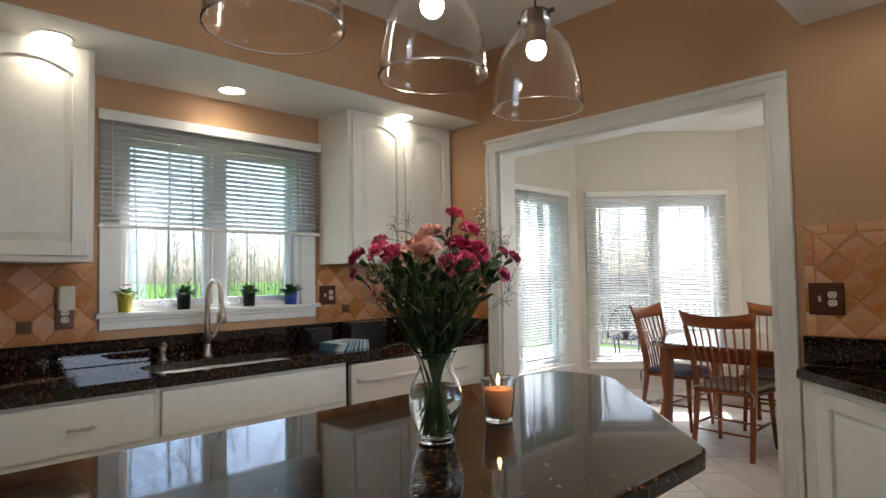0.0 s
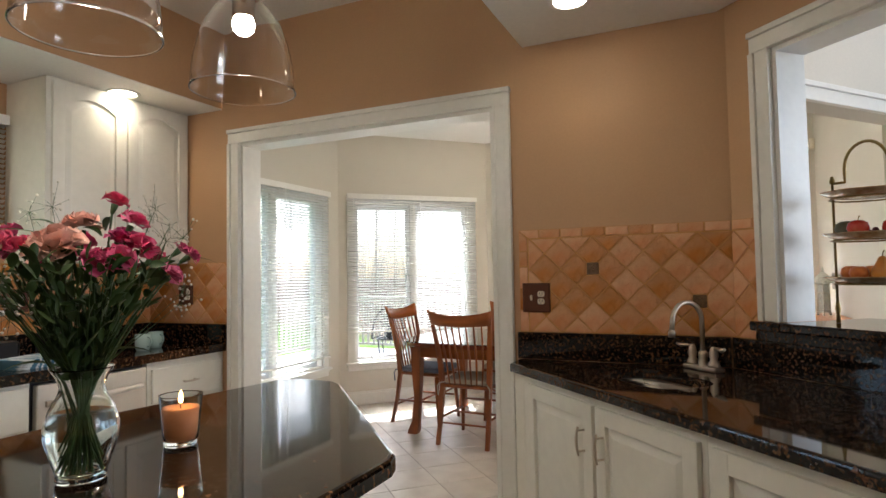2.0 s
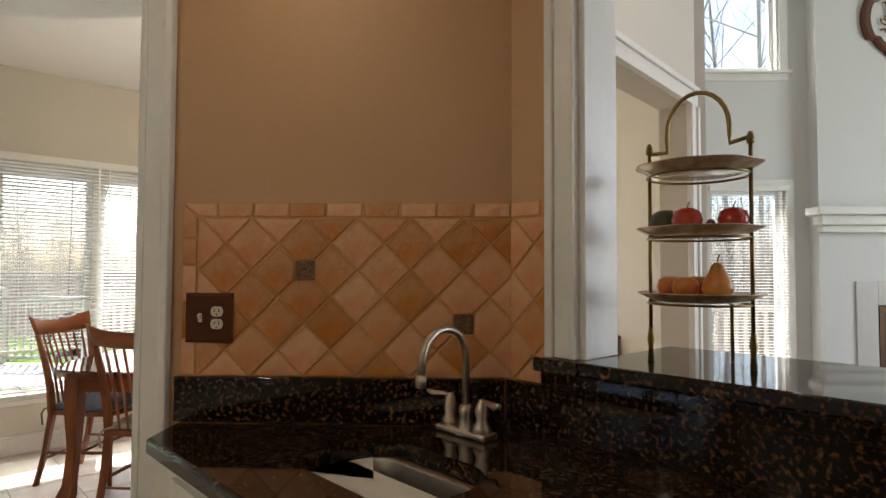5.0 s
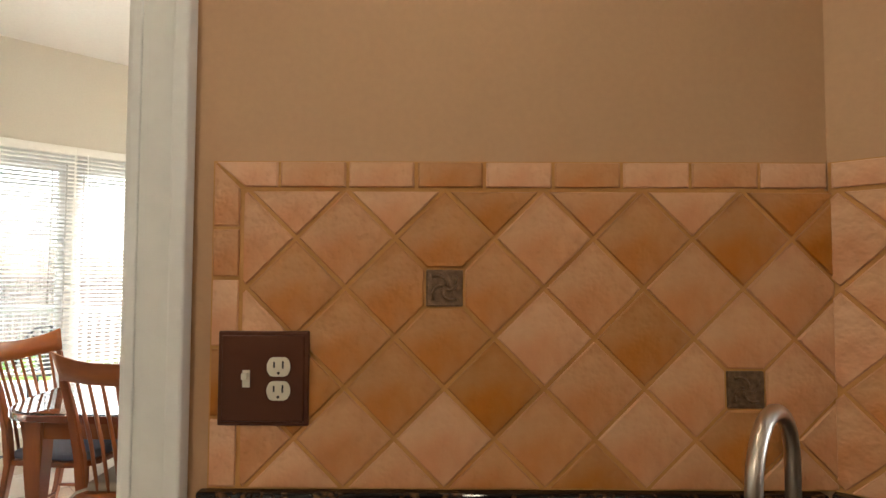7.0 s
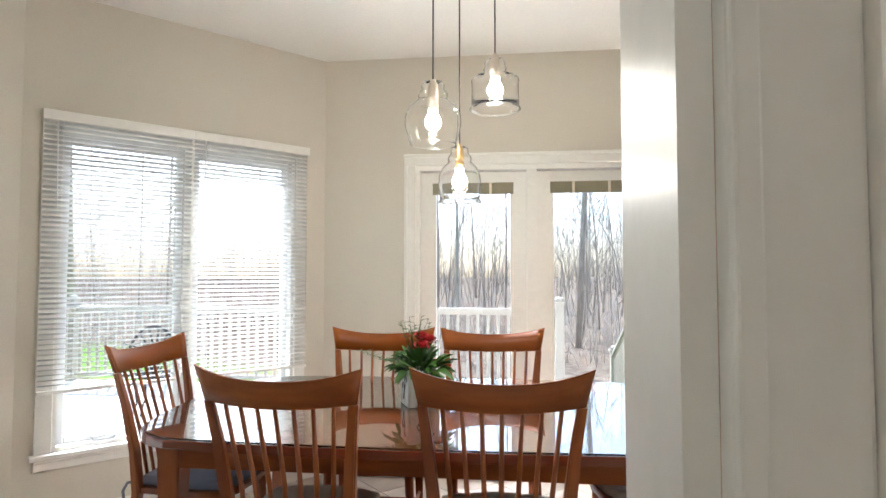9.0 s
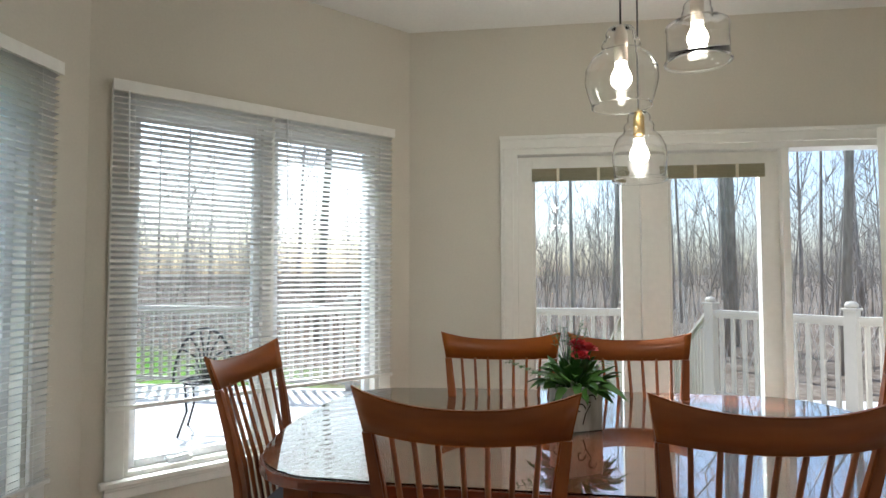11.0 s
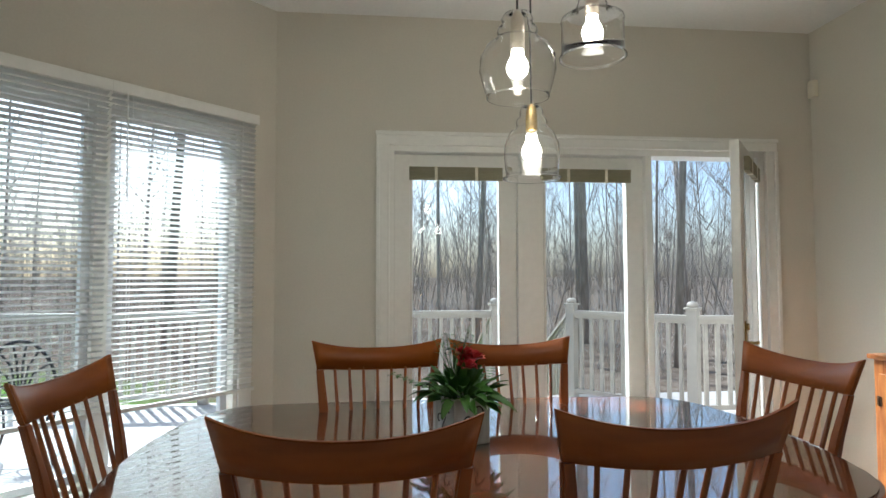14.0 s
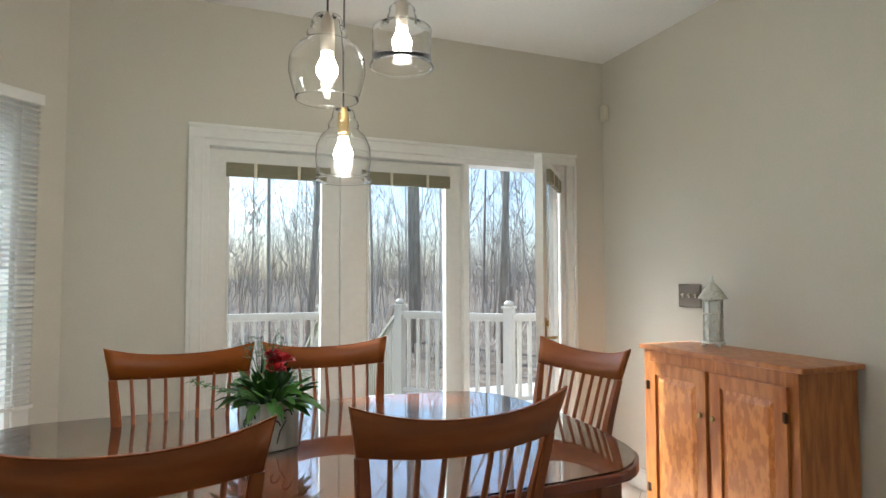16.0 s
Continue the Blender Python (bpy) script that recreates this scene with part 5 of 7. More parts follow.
def glazed_leaf(name, m, w, label, handle=False):
    """A full-glass door leaf from x = 0 to w; inner face at y = 0."""
    top = thing(name, label, "door", m, kind="structure")
    s, hd, bt = 0.088, 0.078, 0.22
    z0, z1 = 0.034, 2.006
    bm = bmesh.new()
    for a in ((0, s, z0, z1), (w - s, w, z0, z1), (s, w - s, z0, z0 + bt), (s, w - s, z1 - hd, z1)):
        box(bm, a[0], a[1], 0.0, 0.045, a[2], a[3], 0.002)
    part("leaf_frame", bm, TRIM, top)
    bm = bmesh.new()
    b = 0.016
    for a in ((s, s + b, z0 + bt, z1 - hd), (w - s - b, w - s, z0 + bt, z1 - hd), (s + b, w - s - b, z0 + bt, z0 + bt + b), (s + b, w - s - b, z1 - hd - b, z1 - hd)):
        box(bm, a[0], a[1], -0.006, 0.051, a[2], a[3], 0.003)
    part("glazing_bead", bm, TRIM, top)
    bm = bmesh.new()
    box(bm, s + 0.004, w - s - 0.004, 0.019, 0.025, z0 + bt + 0.004, z1 - hd - 0.004)
    p = part("pane", bm, PANE, top)
    p.visible_shadow = False
    bm = bmesh.new()
    for i in range(9):
        box(bm, s - 0.004, w - s + 0.004, -0.034, -0.009, z1 - hd - 0.004 - i * 0.0085, z1 - hd + 0.002 - i * 0.0085)
    bl = part("raised_blind", bm, WOODSLAT, top, "raised olive slat blind")
    bm = bmesh.new()
    for fx in (0.28, 0.72):
        x = s + fx * (w - 2 * s)
        box(bm, x - 0.008, x + 0.008, -0.0365, -0.007, z1 - hd - 0.076, z1 - hd + 0.004)
    part("blind_strap", bm, IVORY, bl)
    if handle:
        bm = bmesh.new()
        box(bm, 0.035, 0.075, -0.008, 0.0, 0.90, 1.08, 0.003)
        rod(bm, (0.055, -0.005, 0.97), (0.055, -0.05, 0.97), 0.008, sides=12)
        tube(bm, [(0.055, -0.05, 0.97), (0.09, -0.055, 0.97), (0.16, -0.05, 0.965)], [0.009, 0.008, 0.006], 10)
        rod(bm, (0.055, -0.008, 1.05), (0.055, -0.02, 1.05), 0.018, sides=16)
        part("lever_handle", bm, BRASS, top, "brass lever handle")
    return top


glazed_leaf("door_1", mC @ pose(0.651, 0.055, 0), 0.703, "white fixed full-glass door panel with a raised blind")
glazed_leaf("door_2", mC @ pose(1.425, 0.055, 0), 0.692, "white full-glass door panel with a raised blind")
hinge = mC @ Vector((2.813, 0.03, 0))
# the open leaf swings into the room about its right edge
glazed_leaf("door_3", pose(hinge.x, hinge.y, 0, 0, 0, 50) @ pose(-0.658, 0.0, 0), 0.653, "white full-glass door standing open into the room", handle=True)

# ---- oak cabinet, lantern, switch ----
CAB = thing("oak_cabinet", "low oak cabinet with two panel doors against the wall", "cabinet", pose(2.115, 6.325, 0, 0, 0, -90) @ Matrix.Diagonal((0.94, 0.845, 1.018, 1)))
bm = bmesh.new()
box(bm, 0.03, 0.96, 0.02, 0.405, 0.05, 0.915)
box(bm, 0.05, 0.94, 0.05, 0.40, 0.0, 0.05)
part("body", bm, OAK, CAB)
bm = bmesh.new()
box(bm, 0.0, 0.99, -0.015, 0.418, 0.9155, 0.938, 0.006)
part("top", bm, OAK, CAB)
bm = bmesh.new()
box(bm, 0.03, 0.085, 0.0, 0.019, 0.05, 0.914, 0.002)
box(bm, 0.905, 0.96, 0.0, 0.019, 0.05, 0.914, 0.002)
box(bm, 0.472, 0.518, 0.0, 0.019, 0.05, 0.914, 0.002)
box(bm, 0.085, 0.472, 0.001, 0.019, 0.845, 0.914, 0.002)
box(bm, 0.518, 0.905, 0.001, 0.019, 0.845, 0.914, 0.002)
box(bm, 0.085, 0.472, 0.001, 0.019, 0.05, 0.12, 0.002)
box(bm, 0.518, 0.905, 0.001, 0.019, 0.05, 0.12, 0.002)
part("face_frame", bm, OAK, CAB)
for a, b, k, hx in ((0.072, 0.482, 0.455, 0.078), (0.508, 0.918, 0.535, 0.912)):
    d = panel_door(CAB, a, b, 0.105, 0.858, -0.002, OAK, rail=0.062, panel_mat=OAKPLY)
    bm = bmesh.new()
    rod(bm, (k, -0.02, 0.66), (k, -0.034, 0.66), 0.005, sides=10)
    rod(bm, (k, -0.032, 0.66), (k, -0.044, 0.66), 0.013, 0.010, sides=16)
    part("knob", bm, BRASS, d, "round brass knob")
    for z in (0.23, 0.74):
        bm = bmesh.new()
        box(bm, hx - 0.013, hx + 0.013, -0.025, -0.0205, z - 0.02, z + 0.02, 0.001)
        rod(bm, (hx, -0.026, z - 0.022), (hx, -0.026, z + 0.022), 0.004, sides=8)
        part("hinge", bm, BRONZE, d)

LANT = material("chalky white metal", (0.70, 0.70, 0.64), 0.7, color2=(0.45, 0.46, 0.40), scale=50, contrast=(0.5, 0.75), wear=0.15)
lan = thing("lantern", "chalky white hexagonal metal lantern on the cabinet", "lantern", pose(2.34, 6.05, 0.9555) @ Matrix.Diagonal((0.84, 0.84, 0.89, 1)))
hexa = [(0.052 * math.cos(radians(60 * k + 20)), 0.052 * math.sin(radians(60 * k + 20))) for k in range(6)]
bm = bmesh.new()
prism(bm, [(x * 1.25, y * 1.25) for x, y in hexa], 0.022, 0.036, 0.003)
for x, y in hexa[::2]:
    lathe(bm, [(0, 0.0), (0.008, 0.002), (0.013, 0.012), (0.009, 0.022), (0, 0.022)], (x * 1.05, y * 1.05, 0), sides=12)
part("base", bm, LANT, lan)
bm = bmesh.new()
for i in range(6):
    x, y = hexa[i]
    x2, y2 = hexa[(i + 1) % 6]
    rod(bm, (x, y, 0.036), (x, y, 0.275), 0.005, sides=6)
    for z in (0.05, 0.19, 0.262):
        rod(bm, (x, y, z), (x2, y2, z), 0.005, sides=6)
    mx, my = (x + x2) / 2, (y + y2) / 2
    pts = []
    for k in range(13):
        t = k / 12
        u = 0.016 * math.sin(t * 9)
        pts.append((mx + (x2 - x) / 0.052 * u, my + (y2 - y) / 0.052 * u, 0.055 + t * 0.13))
    tube(bm, pts, 0.0035, 6)
part("cage", bm, LANT, lan)
bm = bmesh.new()
roof = [(0.088, 0.272), (0.080, 0.285), (0.042, 0.335), (0.014, 0.362), (0.0, 0.365)]
lathe(bm, roof, sides=6)
lathe(bm, [(0.0, 0.355), (0.013, 0.365), (0.008, 0.378), (0.011, 0.386), (0.004, 0.405), (0, 0.412)], sides=12)
part("roof", bm, LANT, lan)
bm = bmesh.new()
prism(bm, [(x * 0.9, y * 0.9) for x, y in hexa], 0.037, 0.27)
p = part("frosted_glass", bm, material("frosted white glass", (0.72, 0.76, 0.74), 0.4, wear=0.1), lan)

GREYPLATE = material("pewter plate", (0.20, 0.165, 0.135), 0.45, 0.5, wear=0.1)
switch_plate(mD, 7.09 - 6.32, 1.205, 0.165, 0.13, "ttt", "pewter three-switch plate on the dining wall", GREYPLATE)
bm = bmesh.new()
prism(bm, rounded(0.02, 0.075, -0.04, -0.001, 0.012), 2.37, 2.47, 0.006)
solid("alarm_sensor", bm, IVORY, "small white alarm sensor high in the corner", "sensor", mD)

# ---- island things ----
PINK = material("pink petals", (0.76, 0.06, 0.20), 0.6, color2=(0.82, 0.22, 0.36), scale=55, contrast=(0.4, 0.7), random=0.15, wear=0.25, wear_scale=30)
PEACH = material("peach petals", (0.86, 0.46, 0.36), 0.6, color2=(0.90, 0.60, 0.50), scale=40, random=0.1, wear=0.2, wear_scale=25)
MAGENTA = material("deep pink petals", (0.60, 0.035, 0.17), 0.6, color2=(0.74, 0.18, 0.32), scale=55, random=0.15, wear=0.25, wear_scale=30)
WHITEBUD = material("white buds", (0.75, 0.72, 0.62), 0.7, wear=0.1)
BLEAF = material("bouquet foliage", (0.045, 0.085, 0.025), 0.5, color2=(0.085, 0.14, 0.04), scale=18, random=0.2, wear=0.25, wear_scale=12)
BSTEM = material("bouquet stems", (0.06, 0.11, 0.035), 0.5, wear=0.15)
WATER = glass("water", (0.95, 0.98, 0.95), ior=1.33)

VX, VY = 0.443, 1.692
vase = thing("flower_vase", "clear glass vase of water and stems on the island", "vase", pose(VX, VY, 0.9145) @ Matrix.Diagonal((1, 1, 0.91, 1)))
bm = bmesh.new()
VP = [(0.0, 0.0), (0.043, 0.0), (0.046, 0.006), (0.046, 0.02), (0.055, 0.05), (0.066, 0.09), (0.067, 0.12), (0.058, 0.155), (0.043, 0.185), (0.040, 0.20), (0.046, 0.222), (0.056, 0.240), (0.058, 0.243)]
VI = [(max(r - 0.003, 0), z + (0.010 if z < 0.01 else 0)) for r, z in VP[1:]]
lathe(bm, VP + [(r, z) for r, z in reversed(VI)] + [(0.0, 0.012)], sides=40)
v = part("glass_body", bm, VASEGLASS, vase)
v.visible_shadow = False
rng = random.Random(11)
bouq = thing("bouquet", "mixed bouquet of pink and peach carnations in the vase", "flowers", pose(VX, VY, 0.9145) @ Matrix.Diagonal((0.91, 0.91, 0.91, 1)))
heads = [("peach", -0.035, -0.085, 0.500, 0.056), ("peach", -0.005, 0.01, 0.555, 0.038), ("pink", 0.060, 0.02, 0.612, 0.027), ("pink", 0.098, -0.01, 0.562, 0.033),
         ("magenta", -0.205, -0.01, 0.492, 0.030), ("pink", -0.145, -0.045, 0.507, 0.033), ("pink", -0.103, -0.07, 0.500, 0.032), ("magenta", -0.150, 0.05, 0.535, 0.028),
         ("magenta", 0.040, -0.10, 0.468, 0.036), ("pink", 0.080, -0.085, 0.475, 0.038), ("pink", 0.117, -0.045, 0.505, 0.036), ("magenta", 0.075, -0.04, 0.520, 0.030),
         ("magenta", 0.218, 0.0, 0.487, 0.022), ("magenta", 0.178, -0.05, 0.440, 0.028), ("magenta", 0.195, 0.06, 0.505, 0.020), ("magenta", -0.218, 0.03, 0.447, 0.018),
         ("peach", -0.145, -0.08, 0.405, 0.021), ("pink", -0.03, 0.12, 0.520, 0.036), ("magenta", 0.07, 0.11, 0.530, 0.034), ("pink", -0.10, 0.13, 0.490, 0.034), ("pink", 0.13, 0.10, 0.485, 0.032)]
# turn the layout so that its first axis runs across the view of one who stands by the bar
TURNB = Matrix.Rotation(radians(46.8), 3, "Z")
mats = {"pink": PINK, "peach": PEACH, "magenta": MAGENTA}
for kind, x, y, z, r in heads:
    c = TURNB @ Vector((x, y, 0)) + Vector((0, 0, z))
    bm = bmesh.new()
    blossom(bm, (0, 0, 0), r * 1.08, rng, 40 if kind == "peach" else 30, 0.42)
    tilt = Vector((c.x, c.y, 0.13 + 0.5 * (z - 0.44))).normalized().to_track_quat("Z", "Y").to_matrix()
    bmesh.ops.rotate(bm, verts=bm.verts, cent=(0, 0, 0), matrix=tilt)
    bmesh.ops.translate(bm, verts=bm.verts, vec=c)
    part("carnation", bm, mats[kind], bouq, kind + " ruffled flower head")
    back = (c - tilt @ Vector((0, 0, r * 0.35)))
    bm = bmesh.new()
    lathe(bm, [(0, 0), (0.004, 0.002), (0.007, 0.016), (0.008, 0.024), (0, 0.026)], sides=8)
    bmesh.ops.transform(bm, verts=bm.verts, matrix=Matrix.Translation(back - tilt @ Vector((0, 0, 0.022))) @ tilt.to_4x4())
    foot = Vector((-c.x * 0.12 + rng.uniform(-0.02, 0.02), -c.y * 0.12 + rng.uniform(-0.02, 0.02), 0.02))
    neck = Vector((c.x * 0.14 + rng.uniform(-0.012, 0.012), c.y * 0.14 + rng.uniform(-0.012, 0.012), 0.21))
    tube(bm, [foot, neck, neck.lerp(back, 0.55) + Vector((0, 0, 0.02)), back - tilt @ Vector((0, 0, 0.02))], [0.0024, 0.0024, 0.0021, 0.0028], 6)
    part("stem", bm, BSTEM, bouq)
bm = bmesh.new()
for k in range(620):
    az, t = rng.uniform(0, 6.283), rng.random() ** 0.8
    rad = (0.022 + 0.165 * t) * math.sqrt(rng.random())
    base = Vector((math.cos(az) * rad, math.sin(az) * rad, 0.215 + 0.255 * t + rng.uniform(-0.02, 0.02)))
    d = Vector((math.cos(az) * rad * 3.2 + rng.gauss(0, 0.35), math.sin(az) * rad * 3.2 + rng.gauss(0, 0.35), rng.uniform(0.3, 1.1)))
    leaf(bm, base, d, rng.uniform(0.025, 0.065), rng.uniform(0.007, 0.024), rng.uniform(-0.1, 0.4), rng.uniform(-1.2, 1.2))
for k in range(70):
    az = rng.uniform(0, 6.283)
    r0, r1 = rng.uniform(0.005, 0.034), rng.uniform(0.03, 0.15)
    rod(bm, Vector((-math.cos(az) * r0, -math.sin(az) * r0, rng.uniform(0.03, 0.1))), Vector((math.cos(az) * 0.022, math.sin(az) * 0.022, 0.22)), 0.0016, 0.0014, 5)
    rod(bm, Vector((math.cos(az) * 0.022, math.sin(az) * 0.022, 0.22)), Vector((math.cos(az) * r1, math.sin(az) * r1, rng.uniform(0.36, 0.46))), 0.0015, 0.001, 5)
part("greenery", bm, BLEAF, bouq, "dark green leaves and stems")
for x, y, z, ln, dx, wd in ((-0.07, 0.0, 0.53, 0.16, -1.0, 0.008), (-0.05, 0.02, 0.55, 0.085, -0.6, 0.016), (0.04, -0.02, 0.27, 0.115, 1.0, 0.020), (0.19, 0.0, 0.475, 0.10, 1.2, 0.005), (-0.05, 0.0, 0.25, 0.11, -1.1, 0.014), (0.04, 0.02, 0.545, 0.06, 0.1, 0.035), (0.035, -0.01, 0.53, 0.06, -0.4, 0.032), (0.09, 0.0, 0.41, 0.10, 0.8, 0.016)):
    bm = bmesh.new()
    leaf(bm, TURNB @ Vector((x, y, 0)) + Vector((0, 0, z)), TURNB @ Vector((dx, 0, 0.45)), ln, wd, 0.45, 0.3)
    part("blade_leaf", bm, BLEAF, bouq)
bm = bmesh.new()
buds = bmesh.new()
for cl in ((-0.11, 0.03, 0.585), (-0.07, 0.05, 0.60), (0.14, 0.03, 0.60), (0.17, 0.05, 0.56), (0.165, 0.0, 0.52), (0.20, 0.04, 0.53), (-0.15, -0.03, 0.41), (-0.16, 0.02, 0.37), (0.20, -0.02, 0.40), (0.19, 0.03, 0.37), (-0.14, -0.06, 0.44), (-0.12, -0.05, 0.36), (0.13, 0.05, 0.58), (-0.18, 0.0, 0.44)):
    c = TURNB @ Vector((cl[0], cl[1], 0)) + Vector((0, 0, cl[2]))
    root = Vector((c.x * 0.2, c.y * 0.2, 0.24))
    rod(bm, root, c, 0.0011, 0.0007, 4)
    for k in range(15):
        tip = c + Vector((rng.gauss(0, 0.019), rng.gauss(0, 0.019), rng.gauss(0.008, 0.022)))
        rod(bm, c, tip, 0.0005, 0.0004, 3, False)
        bmesh.ops.create_icosphere(buds, subdivisions=1, radius=rng.uniform(0.0022, 0.0040), matrix=Matrix.Translation(tip))
part("filler_stem", bm, BSTEM, bouq)
tagged(part("filler_bud", buds, WHITEBUD, bouq, "tiny white filler flowers"), kind="stuff")
bm = bmesh.new()
lathe(bm, [(0, 0.0125), (0.0415, 0.0125), (0.0425, 0.02), (0.0515, 0.05), (0.0625, 0.09), (0.0632, 0.12), (0.0575, 0.145), (0, 0.145)], sides=36)
w = part("water", bm, WATER, vase)
w.visible_shadow = False

candle = thing("candle", "amber candle burning in a clear glass on the island", "candle", pose(0.429, 1.943, 0.9145))
bm = bmesh.new()
CP = [(0.0, 0), (0.036, 0), (0.038, 0.004), (0.041, 0.03), (0.049, 0.116), (0.050, 0.118)]
lathe(bm, CP + [(r - 0.003, z + (0.012 if z < 0.01 else 0)) for r, z in reversed(CP[1:])] + [(0, 0.013)], sides=36)
g = part("glass_cup", bm, VASEGLASS, candle)
g.visible_shadow = False
bm = bmesh.new()
lathe(bm, [(0, 0.0132), (0.034, 0.0132), (0.0372, 0.03), (0.0432, 0.088), (0.02, 0.086), (0, 0.085)], sides=32)
part("wax", bm, WAX, candle)
bm = bmesh.new()
rod(bm, (0, 0, 0.085), (0.001, 0, 0.098), 0.001, sides=5)
part("wick", bm, BLACK, candle)
bm = bmesh.new()
lathe(bm, [(0, 0.096), (0.0045, 0.102), (0.0055, 0.108), (0.003, 0.12), (0, 0.13)], sides=12)
part("flame", bm, FLAME, candle, "small yellow flame")
lamp("candle_lamp", "POINT", pose(0.429, 1.943, 0.9145 + 0.112), 0.35, (1.0, 0.6, 0.25), size=0.006)

# ---- sill plants and counter things ----


def sill_plant(y, z, h, r0, r1, color, label, leafs, flower=None, square=False):
    mat = material(color[0], color[1], 0.4, wear=0.06)
    top = thing("potted_plant", label, "plant", pose(KX + 0.012, y, z), "plants on the sink window sill")
    bm = bmesh.new()
    if square:
        lathe(bm, [(0, 0), (r0, 0), (r1, h), (r1 - 0.004, h), (r1 - 0.006, h - 0.012), (0, h - 0.012)], sides=24)
    else:
        lathe(bm, [(0, 0), (r0, 0), (r1, h - 0.012), (r1 + 0.003, h - 0.012), (r1 + 0.003, h), (r1 - 0.003, h), (r1 - 0.005, h - 0.014), (0, h - 0.014)], sides=24)
    part("pot", bm, mat, top)
    bm = bmesh.new()
    rg = random.Random(int(y * 100))
    n, ln, wd, el0, el1 = leafs
    for k in range(n):
        az, el = rg.uniform(0, 6.283), rg.uniform(el0, el1)
        d = Vector((math.cos(az) * math.cos(el), math.sin(az) * math.cos(el), math.sin(el)))
        leaf(bm, Vector((d.x * 0.01, d.y * 0.01, h - 0.01)) + d * rg.uniform(0, 0.02), d, ln * rg.uniform(0.7, 1.1), wd, rg.uniform(0.1, 0.7), rg.uniform(-0.4, 0.4))
    part("leaves", bm, LEAF, top)
    if flower:
        bm = bmesh.new()
        for k in range(3):
            blossom(bm, (rg.uniform(-0.02, 0.02), rg.uniform(-0.02, 0.02), h + 0.035), 0.014, rg, 12)
        part("flowers", bm, flower, top)


SZ = 1.1655
sill_plant(1.585, SZ, 0.095, 0.030, 0.038, ("yellow glaze", (0.62, 0.50, 0.03)), "small flowering plant in a yellow pot on the sill", (40, 0.05, 0.022, 0.1, 1.2), RED)
sill_plant(1.87, SZ, 0.085, 0.030, 0.036, ("black glaze", (0.015, 0.017, 0.016)), "leafy plant in a black pot on the sill", (60, 0.055, 0.026, 0.2, 1.4))
sill_plant(2.235, SZ, 0.085, 0.030, 0.036, ("black glaze", (0.015, 0.017, 0.016)), "leafy plant in a black pot on the sill", (60, 0.055, 0.022, 0.3, 1.4))
sill_plant(2.50, SZ, 0.075, 0.034, 0.040, ("blue glaze", (0.02, 0.07, 0.36)), "broad-leaved plant in a blue pot on the sill", (26, 0.085, 0.030, 0.3, 1.1), None, True)

TOWEL = material("striped cotton", (0.60, 0.62, 0.62), 0.9, color2=(0.07, 0.17, 0.24), scale=9, stretch=(0.4, 6, 1), detail=0, contrast=(0.48, 0.52), bump=0.0008, wear=0.05)
for k in range(4):
    bm = bmesh.new()
    prism(bm, rounded(-0.09, 0.09, -0.12, 0.12, 0.02), 0, 0.011, 0.004)
    solid("folded_towel", bm, TOWEL, "folded blue and white striped kitchen towel", "towel", pose(-1.30 + 0.004 * k, 2.62 - 0.003 * k, 0.9146 + 0.0112 * k, 0, 0, 8 + 3 * k), "stacked towels on the worktop")
MUGC = material("pale aqua ceramic", (0.42, 0.56, 0.52), 0.25, wear=0.05)
for y, x in ((3.20, -1.30), (3.33, -1.36)):
    mug = thing("mug", "pale aqua ceramic mug on the worktop", "mug", pose(x, y, 0.9146))
    bm = bmesh.new()
    lathe(bm, [(0, 0), (0.033, 0), (0.039, 0.02), (0.041, 0.09), (0.038, 0.09), (0.036, 0.02), (0, 0.008)], sides=28)
    part("cup", bm, MUGC, mug)
    bm = bmesh.new()
    tube(bm, [(0.039, 0.0, 0.075), (0.06, 0.0, 0.072), (0.066, 0.0, 0.048), (0.056, 0, 0.028), (0.038, 0, 0.022)], 0.005, 8, up=(0, 1, 0))
    part("mug_handle", bm, MUGC, mug)
for y, w, h in ((2.62, 0.17, 0.10), (2.98, 0.30, 0.12)):
    bm = bmesh.new()
    prism(bm, rounded(-1.66, -1.53, y - w / 2, y + w / 2, 0.03), 0.9146, 0.9146 + h, 0.02, 3)
    solid("small_appliance", bm, BLACK, "low black countertop appliance against the upstand", "appliance")

# ---- fruit stand on the bar ----
ST = thing("tiered_stand", "three-tier bronze stand with plates of fruit on the bar", "plate stand", mP @ pose(0.445, 0.14, 1.1105, 0, 0, 8))
IRON = material("antique bronze", (0.22, 0.15, 0.05), 0.3, 0.9, wear=0.15)
SW = 0.112
for s in (-1, 1):
    bm = bmesh.new()
    rod(bm, (s * SW, 0, 0), (s * SW, 0, 0.50), 0.0045, sides=10)
    lathe(bm, [(0, 0), (0.008, 0.0), (0.006, 0.03), (0.009, 0.05), (0.006, 0.07), (0.0045, 0.08), (0, 0.08)], (s * SW, 0, 0), sides=14)
    lathe(bm, [(0, 0.495), (0.008, 0.5), (0.009, 0.51), (0.005, 0.525), (0, 0.528)], (s * SW, 0, 0), sides=12)
    part("post", bm, IRON, ST)
bm = bmesh.new()
rod(bm, (0.05, 0.09, 0), (0.05, 0.09, 0.145), 0.0045, sides=10)
part("rear_leg", bm, IRON, ST)
bm = bmesh.new()
